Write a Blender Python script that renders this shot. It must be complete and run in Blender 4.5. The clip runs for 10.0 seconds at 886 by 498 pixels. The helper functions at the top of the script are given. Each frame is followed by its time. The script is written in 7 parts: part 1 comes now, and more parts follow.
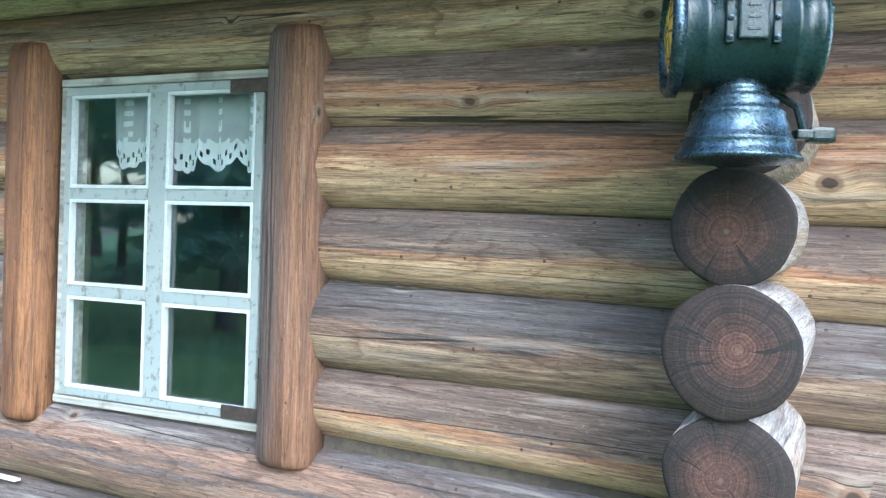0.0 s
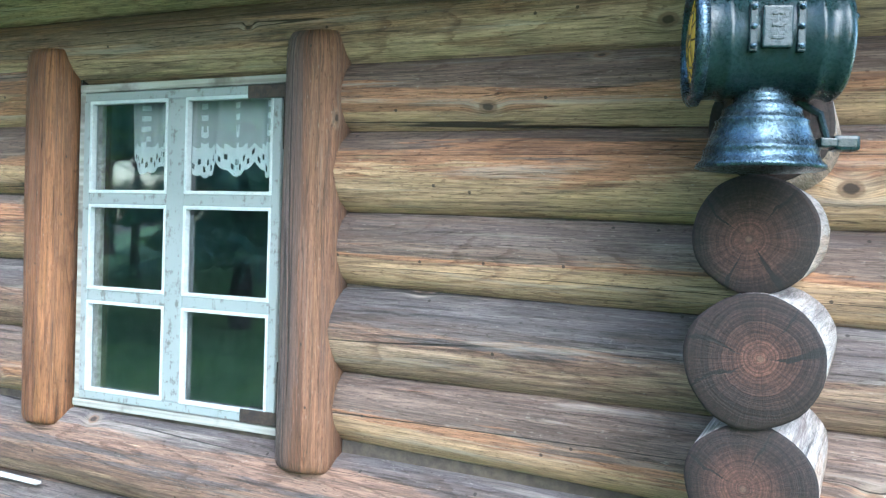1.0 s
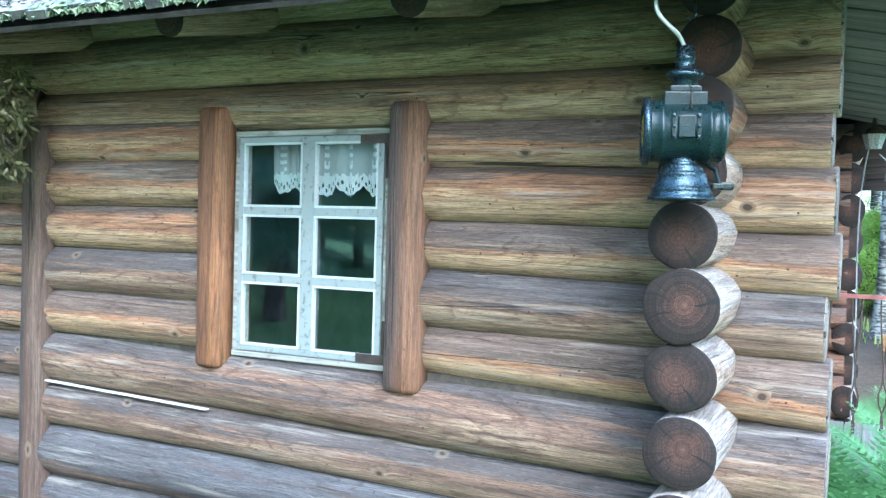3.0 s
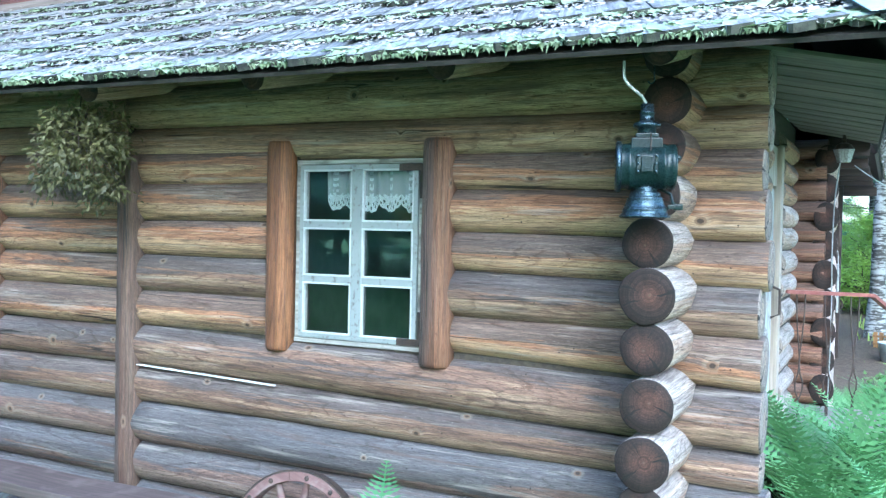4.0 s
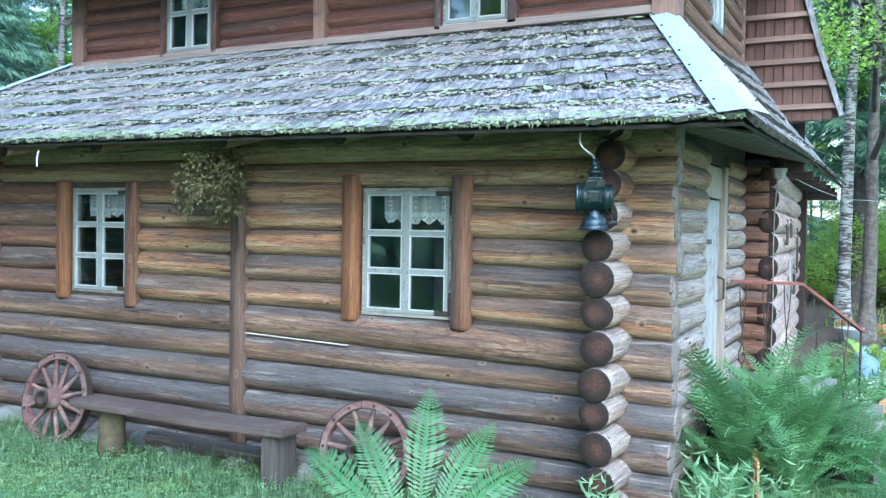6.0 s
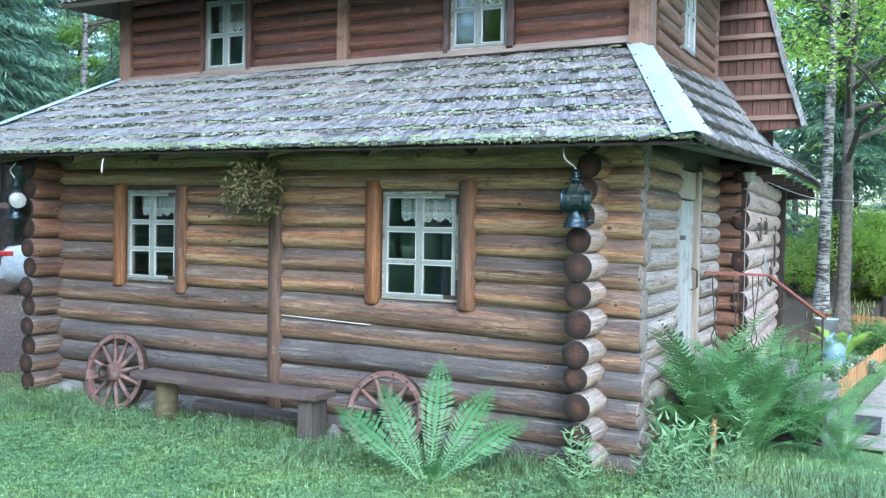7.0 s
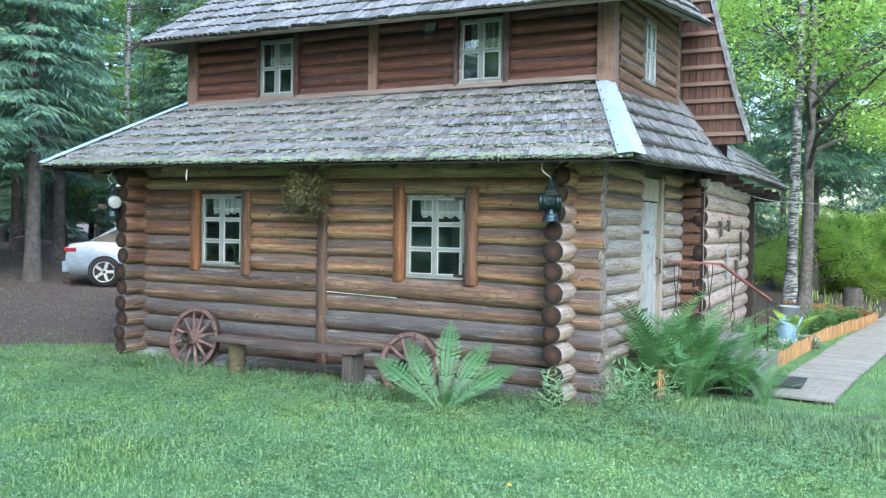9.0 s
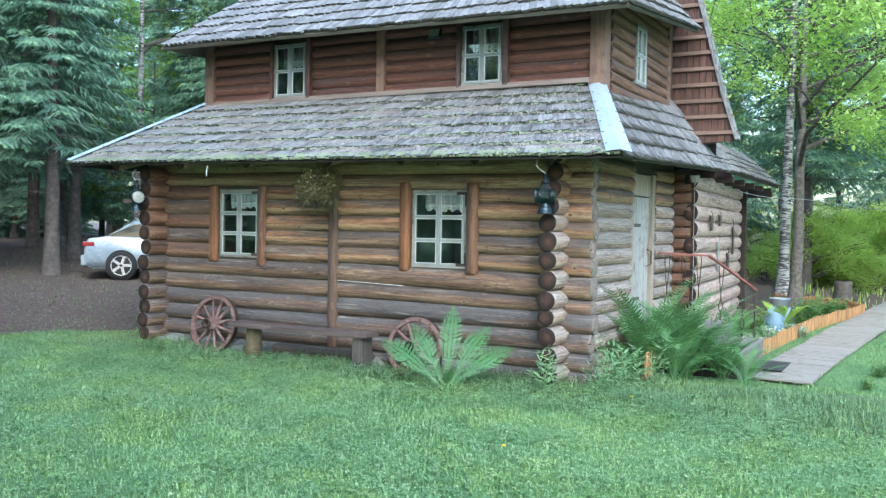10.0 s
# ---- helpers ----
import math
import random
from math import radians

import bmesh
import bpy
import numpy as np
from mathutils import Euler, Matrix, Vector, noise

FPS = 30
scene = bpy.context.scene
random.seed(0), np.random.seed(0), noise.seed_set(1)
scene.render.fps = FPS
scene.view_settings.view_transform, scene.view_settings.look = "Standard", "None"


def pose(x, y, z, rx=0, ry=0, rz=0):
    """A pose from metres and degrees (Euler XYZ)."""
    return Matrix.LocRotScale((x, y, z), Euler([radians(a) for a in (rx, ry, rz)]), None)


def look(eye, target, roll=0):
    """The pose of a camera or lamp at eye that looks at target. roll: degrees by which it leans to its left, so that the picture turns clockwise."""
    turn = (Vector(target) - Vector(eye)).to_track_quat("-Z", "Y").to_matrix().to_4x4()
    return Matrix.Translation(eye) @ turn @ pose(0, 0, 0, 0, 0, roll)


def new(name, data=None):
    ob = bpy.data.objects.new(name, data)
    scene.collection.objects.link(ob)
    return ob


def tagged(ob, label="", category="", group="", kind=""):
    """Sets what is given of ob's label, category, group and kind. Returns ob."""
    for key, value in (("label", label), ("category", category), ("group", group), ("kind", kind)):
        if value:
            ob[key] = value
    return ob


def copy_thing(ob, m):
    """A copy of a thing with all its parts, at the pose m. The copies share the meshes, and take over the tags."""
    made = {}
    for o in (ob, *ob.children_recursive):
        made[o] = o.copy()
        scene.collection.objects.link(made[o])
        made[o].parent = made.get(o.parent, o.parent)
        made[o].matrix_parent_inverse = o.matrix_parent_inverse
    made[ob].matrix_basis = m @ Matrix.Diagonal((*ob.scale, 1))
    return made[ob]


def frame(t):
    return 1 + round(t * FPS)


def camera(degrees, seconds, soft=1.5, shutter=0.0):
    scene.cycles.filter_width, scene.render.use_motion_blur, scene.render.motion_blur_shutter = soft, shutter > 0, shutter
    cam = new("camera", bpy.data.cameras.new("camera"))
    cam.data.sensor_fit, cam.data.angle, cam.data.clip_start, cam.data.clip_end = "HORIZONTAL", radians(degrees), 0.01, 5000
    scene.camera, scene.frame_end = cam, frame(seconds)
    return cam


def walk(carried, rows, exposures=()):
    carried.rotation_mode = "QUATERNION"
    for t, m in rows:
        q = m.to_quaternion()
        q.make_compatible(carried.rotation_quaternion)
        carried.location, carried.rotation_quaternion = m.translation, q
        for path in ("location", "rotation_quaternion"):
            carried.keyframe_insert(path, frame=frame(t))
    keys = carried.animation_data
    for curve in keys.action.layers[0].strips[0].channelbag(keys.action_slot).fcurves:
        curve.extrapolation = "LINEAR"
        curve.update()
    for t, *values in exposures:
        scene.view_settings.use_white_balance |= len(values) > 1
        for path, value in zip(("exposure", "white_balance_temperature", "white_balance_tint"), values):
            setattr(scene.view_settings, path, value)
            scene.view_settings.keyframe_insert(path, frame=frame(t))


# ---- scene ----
cam = camera(53.3, 10.0, soft=1.3)
PATH = [
    (0, (0.074, -0.295, 1.88), (-0.755, 1.525, 1.845), 2.0),
    (0.5, (0.073, -0.29, 1.889), (-0.765, 1.526, 1.851), 1.9),
    (1, (0.058, -0.305, 1.9), (-0.793, 1.504, 1.857), 1.8),
    (1.5, (0.081, -0.445, 1.907), (-0.777, 1.361, 1.862), 1.9),
    (2, (0.171, -0.713, 1.915), (-0.695, 1.089, 1.863), 1.7),
    (2.5, (0.28, -1.055, 1.914), (-0.587, 0.746, 1.861), 1.7),
    (4, (0.765, -2.285, 1.942), (-0.133, -0.498, 1.901), 1.2),
    (4.5, (0.962, -2.732, 1.979), (0.054, -0.95, 1.934), 1.1),
    (5, (1.159, -3.178, 1.979), (0.249, -1.398, 1.937), 1.1),
    (5.5, (1.379, -3.665, 1.999), (0.465, -1.887, 1.956), 1.0),
    (7, (2.15, -5.331, 2.005), (1.227, -3.557, 1.952), 1.0),
    (7.5, (2.439, -5.881, 1.986), (1.511, -4.11, 1.932), 1.0),
    (8, (2.718, -6.435, 1.958), (1.786, -4.666, 1.907), 1.0),
    (8.5, (3.004, -6.982, 1.928), (2.066, -5.216, 1.88), 1.0),
    (9, (3.275, -7.49, 1.915), (2.332, -5.727, 1.869), 1.0),
    (9.5, (3.532, -7.952, 1.873), (2.584, -6.192, 1.825), 1.0),
    (10, (3.67, -8.173, 1.841), (2.717, -6.415, 1.791), 1.0),
]
walk(cam, [(t, look(eye, target, roll)) for t, eye, target, roll in PATH],
     exposures=[(0.0, 3.04, 5060, 4), (1.2, 3.04, 5060, 4), (2.6, 3.05, 4880, 2), (4.5, 2.74, 4780, 1), (5.5, 2.52, 4880, 2), (7.5, 2.37, 5320, 5), (10.0, 2.18, 5540, 3)])

# ---- daylight ----
world = bpy.data.worlds.new("sky")
scene.world = world
world.use_nodes = True
_n = world.node_tree.nodes
_bg = _n["Background"]
_sky = _n.new("ShaderNodeTexSky")
_sky.sky_type = "NISHITA"
_sky.sun_disc = False
_sky.sun_elevation = radians(40)
_sky.sun_rotation = radians(148)
_sky.air_density = 1.2
_sky.dust_density = 2.0
_sky.ozone_density = 1.0
world.node_tree.links.new(_sky.outputs[0], _bg.inputs[0])
_bg.inputs[1].default_value = 0.15
sun = new("sun", bpy.data.lights.new("sun", "SUN"))
sun.data.energy = 0.6
sun.data.angle = radians(60)
sun.data.color = (1.0, 0.92, 0.81)
sun.matrix_world = look((4.8, -7.6, 7.4), (0, 0, 0.5))

# ---- materials ----
class Mat:
    """A small wrapper to write node materials briefly."""

    def __init__(self, name, rough=0.8, metal=0.0):
        self.m = bpy.data.materials.new(name)
        self.m.use_nodes = True
        self.t = self.m.node_tree
        self.b = self.t.nodes["Principled BSDF"]
        self.b.inputs["Roughness"].default_value = rough
        self.b.inputs["Metallic"].default_value = metal

    def node(self, kind):
        return self.t.nodes.new(kind)

    def put(self, socket, value):
        if isinstance(value, bpy.types.NodeSocket):
            self.t.links.new(value, socket)
        elif isinstance(value, tuple) and len(value) == 3 and socket.type == "RGBA":
            socket.default_value = (*value, 1)
        else:
            socket.default_value = value

    def math(self, op, a, b=0.0, c=0.0, clamp=False):
        n = self.node("ShaderNodeMath")
        n.operation, n.use_clamp = op, clamp
        for i, v in enumerate((a, b, c)):
            self.put(n.inputs[i], v)
        return n.outputs[0]

    def mix(self, f, a, b, mode="MIX"):
        n = self.node("ShaderNodeMix")
        n.data_type, n.blend_type = "RGBA", mode
        self.put(n.inputs[0], f)
        self.put(n.inputs[6], a)
        self.put(n.inputs[7], b)
        return n.outputs[2]

    def vec(self, x, y, z):
        n = self.node("ShaderNodeCombineXYZ")
        for i, v in enumerate((x, y, z)):
            self.put(n.inputs[i], v)
        return n.outputs[0]

    def noise(self, v, scale=5.0, detail=3.0, rough=0.55, distort=0.0):
        n = self.node("ShaderNodeTexNoise")
        if v is not None:
            self.put(n.inputs["Vector"], v)
        self.put(n.inputs["Scale"], scale)
        self.put(n.inputs["Detail"], detail)
        self.put(n.inputs["Roughness"], rough)
        self.put(n.inputs["Distortion"], distort)
        return n.outputs[0]

    def voro(self, v, scale=5.0, feature="F1", rand=1.0, dims="3D"):
        n = self.node("ShaderNodeTexVoronoi")
        n.feature = feature
        n.voronoi_dimensions = dims
        self.put(n.inputs["Vector"], v)
        self.put(n.inputs["Scale"], scale)
        self.put(n.inputs["Randomness"], rand)
        return n

    def ramp(self, f, stops):
        n = self.node("ShaderNodeValToRGB")
        e = n.color_ramp.elements
        while len(e) < len(stops):
            e.new(0.5)
        for el, (p, c) in zip(e, stops):
            el.position = p
            el.color = (*c, 1) if isinstance(c, tuple) else (c, c, c, 1)
        self.put(n.inputs[0], f)
        return n.outputs[0]

    def span(self, v, a, b, c=0.0, d=1.0):
        n = self.node("ShaderNodeMapRange")
        n.interpolation_type = "SMOOTHSTEP"
        for i, x in enumerate((v, a, b, c, d)):
            self.put(n.inputs[i], x)
        return n.outputs[0]

    def coords(self, kind="Object"):
        return self.node("ShaderNodeTexCoord").outputs[kind]

    def split(self, v):
        n = self.node("ShaderNodeSeparateXYZ")
        self.put(n.inputs[0], v)
        return n.outputs

    def rand(self):
        return self.node("ShaderNodeObjectInfo").outputs["Random"]

    def island(self):
        return self.node("ShaderNodeNewGeometry").outputs["Random Per Island"]

    def place(self):
        return self.node("ShaderNodeNewGeometry").outputs["Position"]

    def color(self, c):
        self.put(self.b.inputs["Base Color"], c)
        return self

    def bump(self, h, strength=0.5, distance=0.01):
        n = self.node("ShaderNodeBump")
        self.put(n.inputs["Strength"], strength)
        self.put(n.inputs["Distance"], distance)
        self.put(n.inputs["Height"], h)
        self.put(self.b.inputs["Normal"], n.outputs[0])
        return self


def scale3(m, v, x, y, z):
    n = m.node("ShaderNodeVectorMath")
    n.operation = "MULTIPLY"
    m.put(n.inputs[0], v)
    n.inputs[1].default_value = (x, y, z)
    return n.outputs[0]


def log_wood(name, upper, lower, dark, grey_at=0.0, knots=1.0, pale=0.0, rough=0.75):
    """Round timber that lies along its local x: weathered upper side, red-brown band, paler underside, grain, drying cracks and knots."""
    m = Mat(name, rough)
    x, y, z = m.split(m.coords())
    rnd = m.rand()
    off = m.math("MULTIPLY", rnd, 37.0)
    ang = m.math("ARCTAN2", z, m.math("MULTIPLY", y, -1.0))
    xs = m.math("ADD", x, off)
    around = m.math("MULTIPLY", ang, 0.11)

    def grain(sx, sy, dz, detail, r=0.6, warp=0.0, a=around):
        return m.noise(m.vec(m.math("MULTIPLY", xs, sx), m.math("MULTIPLY", a, sy), m.math("ADD", off, dz)), 1.0, detail, r, warp)

    kv = m.voro(m.vec(m.math("MULTIPLY", xs, 3.6), m.math("MULTIPLY", around, 5.0), 0.0), 1.0, dims="2D")
    kd = m.math("ADD", kv.outputs["Distance"], m.math("MULTIPLY", m.math("SUBTRACT", grain(30, 60, 4, 2.0), 0.5), 0.05))
    kr = m.split(kv.outputs["Color"])
    some = m.math("GREATER_THAN", kr[0], 1.0 - 0.26 * knots)
    size = m.math("ADD", 0.55, m.math("MULTIPLY", kr[1], 0.8))
    kd = m.math("DIVIDE", kd, size)
    near = m.math("MULTIPLY", m.span(kd, 0.22, 0.03), some)
    ga = m.math("ADD", around, m.math("MULTIPLY", near, 0.012))
    streak = grain(2.4, 62.0, 0.0, 8.0, 0.70, 0.25, ga)
    fine = grain(15.0, 330.0, 1.0, 6.0, 0.78, 0.2, ga)
    broad = grain(0.55, 11.0, 2.0, 5.0, 0.62, 0.35, ga)
    blotch = grain(3.2, 34.0, 3.0, 5.0, 0.7, 0.4, ga)
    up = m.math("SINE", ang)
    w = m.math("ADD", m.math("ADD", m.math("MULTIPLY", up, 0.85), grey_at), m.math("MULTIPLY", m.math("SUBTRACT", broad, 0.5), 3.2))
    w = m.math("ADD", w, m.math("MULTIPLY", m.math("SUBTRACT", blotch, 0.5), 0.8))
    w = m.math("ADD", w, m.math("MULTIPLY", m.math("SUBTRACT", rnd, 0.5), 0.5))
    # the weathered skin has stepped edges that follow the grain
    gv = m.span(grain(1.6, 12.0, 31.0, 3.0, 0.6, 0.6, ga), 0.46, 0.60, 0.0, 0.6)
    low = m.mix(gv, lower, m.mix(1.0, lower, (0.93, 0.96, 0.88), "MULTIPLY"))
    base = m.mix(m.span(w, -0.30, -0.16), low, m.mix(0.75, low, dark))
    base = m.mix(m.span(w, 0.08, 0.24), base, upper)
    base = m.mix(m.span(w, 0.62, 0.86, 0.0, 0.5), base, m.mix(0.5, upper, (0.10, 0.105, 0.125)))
    tone = m.span(streak, 0.34, 0.66, 0.68, 1.28)
    base = m.mix(1.0, base, m.vec(tone, tone, tone), "MULTIPLY")
    tone2 = m.span(fine, 0.38, 0.62, 0.62, 1.32)
    base = m.mix(1.0, base, m.vec(tone2, tone2, tone2), "MULTIPLY")
    # flat-sawn year rings: thin dark contour lines
    ringf = m.math("ADD", m.math("MULTIPLY", grain(0.8, 5.5, 5.0, 2.0, 0.4, 0.2, ga), 16.0), m.math("MULTIPLY", blotch, 0.7))
    tri = m.math("FRACT", ringf)
    line = m.math("MULTIPLY", m.span(tri, 0.70, 0.95), m.span(tri, 1.0, 0.96))
    rmask = m.span(grain(1.2, 7.0, 15.0, 2.0, 0.5, 0.2, ga), 0.42, 0.54, 0.10, 0.60)
    base = m.mix(m.math("MULTIPLY", line, rmask), base, m.mix(1.0, base, (0.42, 0.34, 0.30), "MULTIPLY"))
    pit = m.noise(m.vec(m.math("MULTIPLY", xs, 55.0), m.math("MULTIPLY", ga, 170.0), m.math("ADD", off, 41.0)), 1.0, 2.0, 0.6)
    base = m.mix(m.span(pit, 0.61, 0.68, 0.0, 0.65), base, m.mix(1.0, base, (0.35, 0.30, 0.27), "MULTIPLY"))
    base = m.mix(m.span(pit, 0.34, 0.28, 0.0, 0.22), base, (0.55, 0.50, 0.43))
    # pale bleached patches and dark water stains
    bl = grain(1.1, 24.0, 21.0, 5.0, 0.7, 0.3, ga)
    base = m.mix(m.math("MULTIPLY", m.span(bl, 0.54, 0.70), 0.40 + pale), base, (0.52, 0.47, 0.41))
    base = m.mix(m.math("MULTIPLY", m.span(bl, 0.46, 0.34), 0.62), base, (0.085, 0.055, 0.045))
    halo = m.math("MULTIPLY", m.span(kd, 0.16, 0.09), some)
    base = m.mix(m.math("MULTIPLY", halo, 0.25), base, (0.42, 0.35, 0.26))
    knot = m.math("MULTIPLY", m.span(kd, 0.085, 0.06), some)
    core = m.math("MULTIPLY", m.span(kd, 0.05, 0.03), some)
    base = m.mix(m.math("MULTIPLY", knot, 0.75), base, (0.17, 0.10, 0.06))
    base = m.mix(m.math("MULTIPLY", core, 0.85), base, (0.028, 0.018, 0.013))
    # worm holes and nail holes
    hv = m.voro(m.vec(m.math("MULTIPLY", xs, 7.0), m.math("MULTIPLY", around, 7.0), 0.0), 1.0, dims="2D")
    hole = m.math("MULTIPLY", m.math("LESS_THAN", hv.outputs["Distance"], 0.030), m.math("GREATER_THAN", m.split(hv.outputs["Color"])[1], 0.62))
    base = m.mix(m.math("MULTIPLY", hole, 0.8), base, (0.02, 0.015, 0.012))
    # long drying cracks
    cn = grain(0.09, 6.5, 7.37, 2.0, 0.35, 0.0, ga)
    crack = m.span(m.math("ABSOLUTE", m.math("SUBTRACT", cn, 0.5)), 0.0026, 0.0011)
    where = m.span(grain(0.9, 6.0, 8.0, 1.0), 0.38, 0.45)
    crack = m.math("MULTIPLY", crack, where)
    hair = m.span(m.math("ABSOLUTE", m.math("SUBTRACT", grain(0.9, 40.0, 11.0, 4.0, 0.6, 0.1, ga), 0.5)), 0.011, 0.003)
    hair = m.math("MULTIPLY", hair, m.span(blotch, 0.45, 0.53))
    base = m.mix(m.math("MULTIPLY", crack, 0.9), base, (0.020, 0.016, 0.014))
    base = m.mix(m.math("MULTIPLY", hair, 0.62), base, (0.045, 0.034, 0.028))
    m.color(base)
    h = m.math("ADD", m.math("MULTIPLY", streak, 0.5), m.math("MULTIPLY", fine, 0.25))
    h = m.math("SUBTRACT", h, m.math("MULTIPLY", m.math("MAXIMUM", crack, m.math("MULTIPLY", hair, 0.5)), 0.9))
    h = m.math("ADD", h, m.math("MULTIPLY", knot, 0.2))
    m.bump(h, 1.0, 0.013)
    m.put(m.b.inputs["Roughness"], m.span(streak, 0.3, 0.7, rough - 0.12, rough + 0.1))
    return m.m


def log_end(name, rim, heart, pale):
    """Sawn end of a log: uneven year rings about its local x axis, fine rays, wide drying checks and a pale pith."""
    m = Mat(name, 0.85)
    x, y, z = m.split(m.coords())
    rnd = m.rand()
    off = m.math("MULTIPLY", rnd, 31.0)
    wob = m.noise(m.vec(m.math("ADD", y, off), z, 0.0), 9.0, 4.0, 0.6)
    dy = m.math("ADD", y, m.math("MULTIPLY", m.math("SUBTRACT", rnd, 0.5), 0.035))
    dz = m.math("ADD", z, m.math("MULTIPLY", m.math("SUBTRACT", m.math("FRACT", m.math("MULTIPLY", rnd, 7.3)), 0.5), 0.03))
    r0 = m.math("SQRT", m.math("ADD", m.math("MULTIPLY", dy, dy), m.math("MULTIPLY", dz, dz)))
    r = m.math("ADD", r0, m.math("MULTIPLY", m.math("SUBTRACT", wob, 0.5), 0.022))
    ang = m.math("ARCTAN2", dz, dy)
    year = m.noise(m.vec(m.math("MULTIPLY", r, 330.0), off, 0.0), 1.0, 3.0, 0.75)
    wide = m.noise(m.vec(m.math("MULTIPLY", r, 70.0), off, 5.0), 1.0, 2.0, 0.6)
    ray = m.noise(m.vec(m.math("MULTIPLY", ang, 16.0), m.math("MULTIPLY", r, 9.0), off), 1.0, 4.0, 0.7)
    blot = m.noise(m.vec(m.math("ADD", y, off), z, 3.0), 17.0, 5.0, 0.7)
    fleck = m.noise(m.vec(m.math("ADD", y, off), z, 6.0), 170.0, 3.0, 0.7)
    base = m.mix(m.span(m.math("ADD", r, m.math("MULTIPLY", m.math("SUBTRACT", blot, 0.5), 0.11)), 0.088, 0.012), rim, heart)
    t = m.math("MULTIPLY", m.span(year, 0.36, 0.64, 0.58, 1.42), m.span(wide, 0.35, 0.65, 0.78, 1.22))
    t = m.math("MULTIPLY", t, m.span(ray, 0.35, 0.66, 0.72, 1.25))
    t = m.math("MULTIPLY", t, m.span(fleck, 0.34, 0.66, 0.68, 1.30))
    base = m.mix(1.0, base, m.vec(t, t, t), "MULTIPLY")
    base = m.mix(m.span(m.math("ADD", blot, m.math("MULTIPLY", fleck, 0.5)), 0.86, 1.0, 0.0, 0.35), base, pale)
    base = m.mix(m.span(ray, 0.66, 0.72, 0.0, 0.8), base, (0.012, 0.009, 0.008))
    base = m.mix(m.span(r0, 0.008, 0.003, 0.0, 0.25), base, m.mix(0.3, pale, (0.4, 0.3, 0.2)))
    cut = 0.0
    for k, (turn, wide_at, inner) in enumerate(((0.0, 0.0065, 0.006), (2.2, 0.0038, 0.02), (3.7, 0.0030, 0.012), (5.0, 0.0025, 0.03))):
        a0 = m.math("ADD", m.math("MULTIPLY", m.math("SUBTRACT", m.math("FRACT", m.math("MULTIPLY", rnd, 3.7 + 5.1 * k)), 0.5), 1.4), 3.5 + turn)
        a0 = m.math("ADD", a0, m.math("MULTIPLY", m.math("SUBTRACT", wob, 0.5), 0.8))
        d = m.math("SUBTRACT", ang, a0)
        d = m.math("SUBTRACT", m.math("MODULO", m.math("ADD", d, 9 * math.pi), 2 * math.pi), math.pi)
        d = m.math("ADD", m.math("MULTIPLY", m.math("ABSOLUTE", d), r0), m.math("MULTIPLY", m.math("SUBTRACT", fleck, 0.5), 0.004))
        w = m.math("MULTIPLY", m.span(r0, inner, 0.085), wide_at)
        cut = m.math("MAXIMUM", cut, m.math("MULTIPLY", m.math("LESS_THAN", d, w), m.math("GREATER_THAN", r0, inner)))
    base = m.mix(m.math("MULTIPLY", cut, 0.95), base, (0.006, 0.005, 0.004))
    m.color(base)
    h = m.math("SUBTRACT", m.math("MULTIPLY", year, 0.5), m.math("MULTIPLY", ray, 0.5))
    m.bump(m.math("SUBTRACT", h, m.math("MULTIPLY", cut, 2.5)), 0.8, 0.005)
    return m.m


def plank(name, a, b, grain=60.0, rough=0.8, axis=0, worn=None, bump=0.4, vary=0.4):
    """Sawn or split wood with its grain along a local axis."""
    m = Mat(name, rough)
    v = m.split(m.coords())
    off = m.math("MULTIPLY", m.rand(), 40.0)
    s = [m.math("MULTIPLY", v[i], 1.5 if i == axis else grain) for i in range(3)]
    s[axis] = m.math("ADD", s[axis], off)
    n = m.noise(m.vec(*s), 1.0, 4.0, 0.6, 0.3)
    big = m.noise(scale3(m, m.place(), 1, 1, 1), 6.0, 4.0, 0.6)
    base = m.mix(m.span(n, 0.3, 0.7), a, b)
    t = m.math("ADD", 0.98 - vary / 2, m.math("MULTIPLY", m.rand(), vary))
    base = m.mix(1.0, base, m.vec(t, t, t), "MULTIPLY")
    if worn:
        base = m.mix(m.span(big, 0.5, 0.68, 0.0, 0.8), base, worn)
    m.color(base)
    m.bump(m.math("ADD", n, m.math("MULTIPLY", big, 0.5)), bump, 0.004)
    return m.m


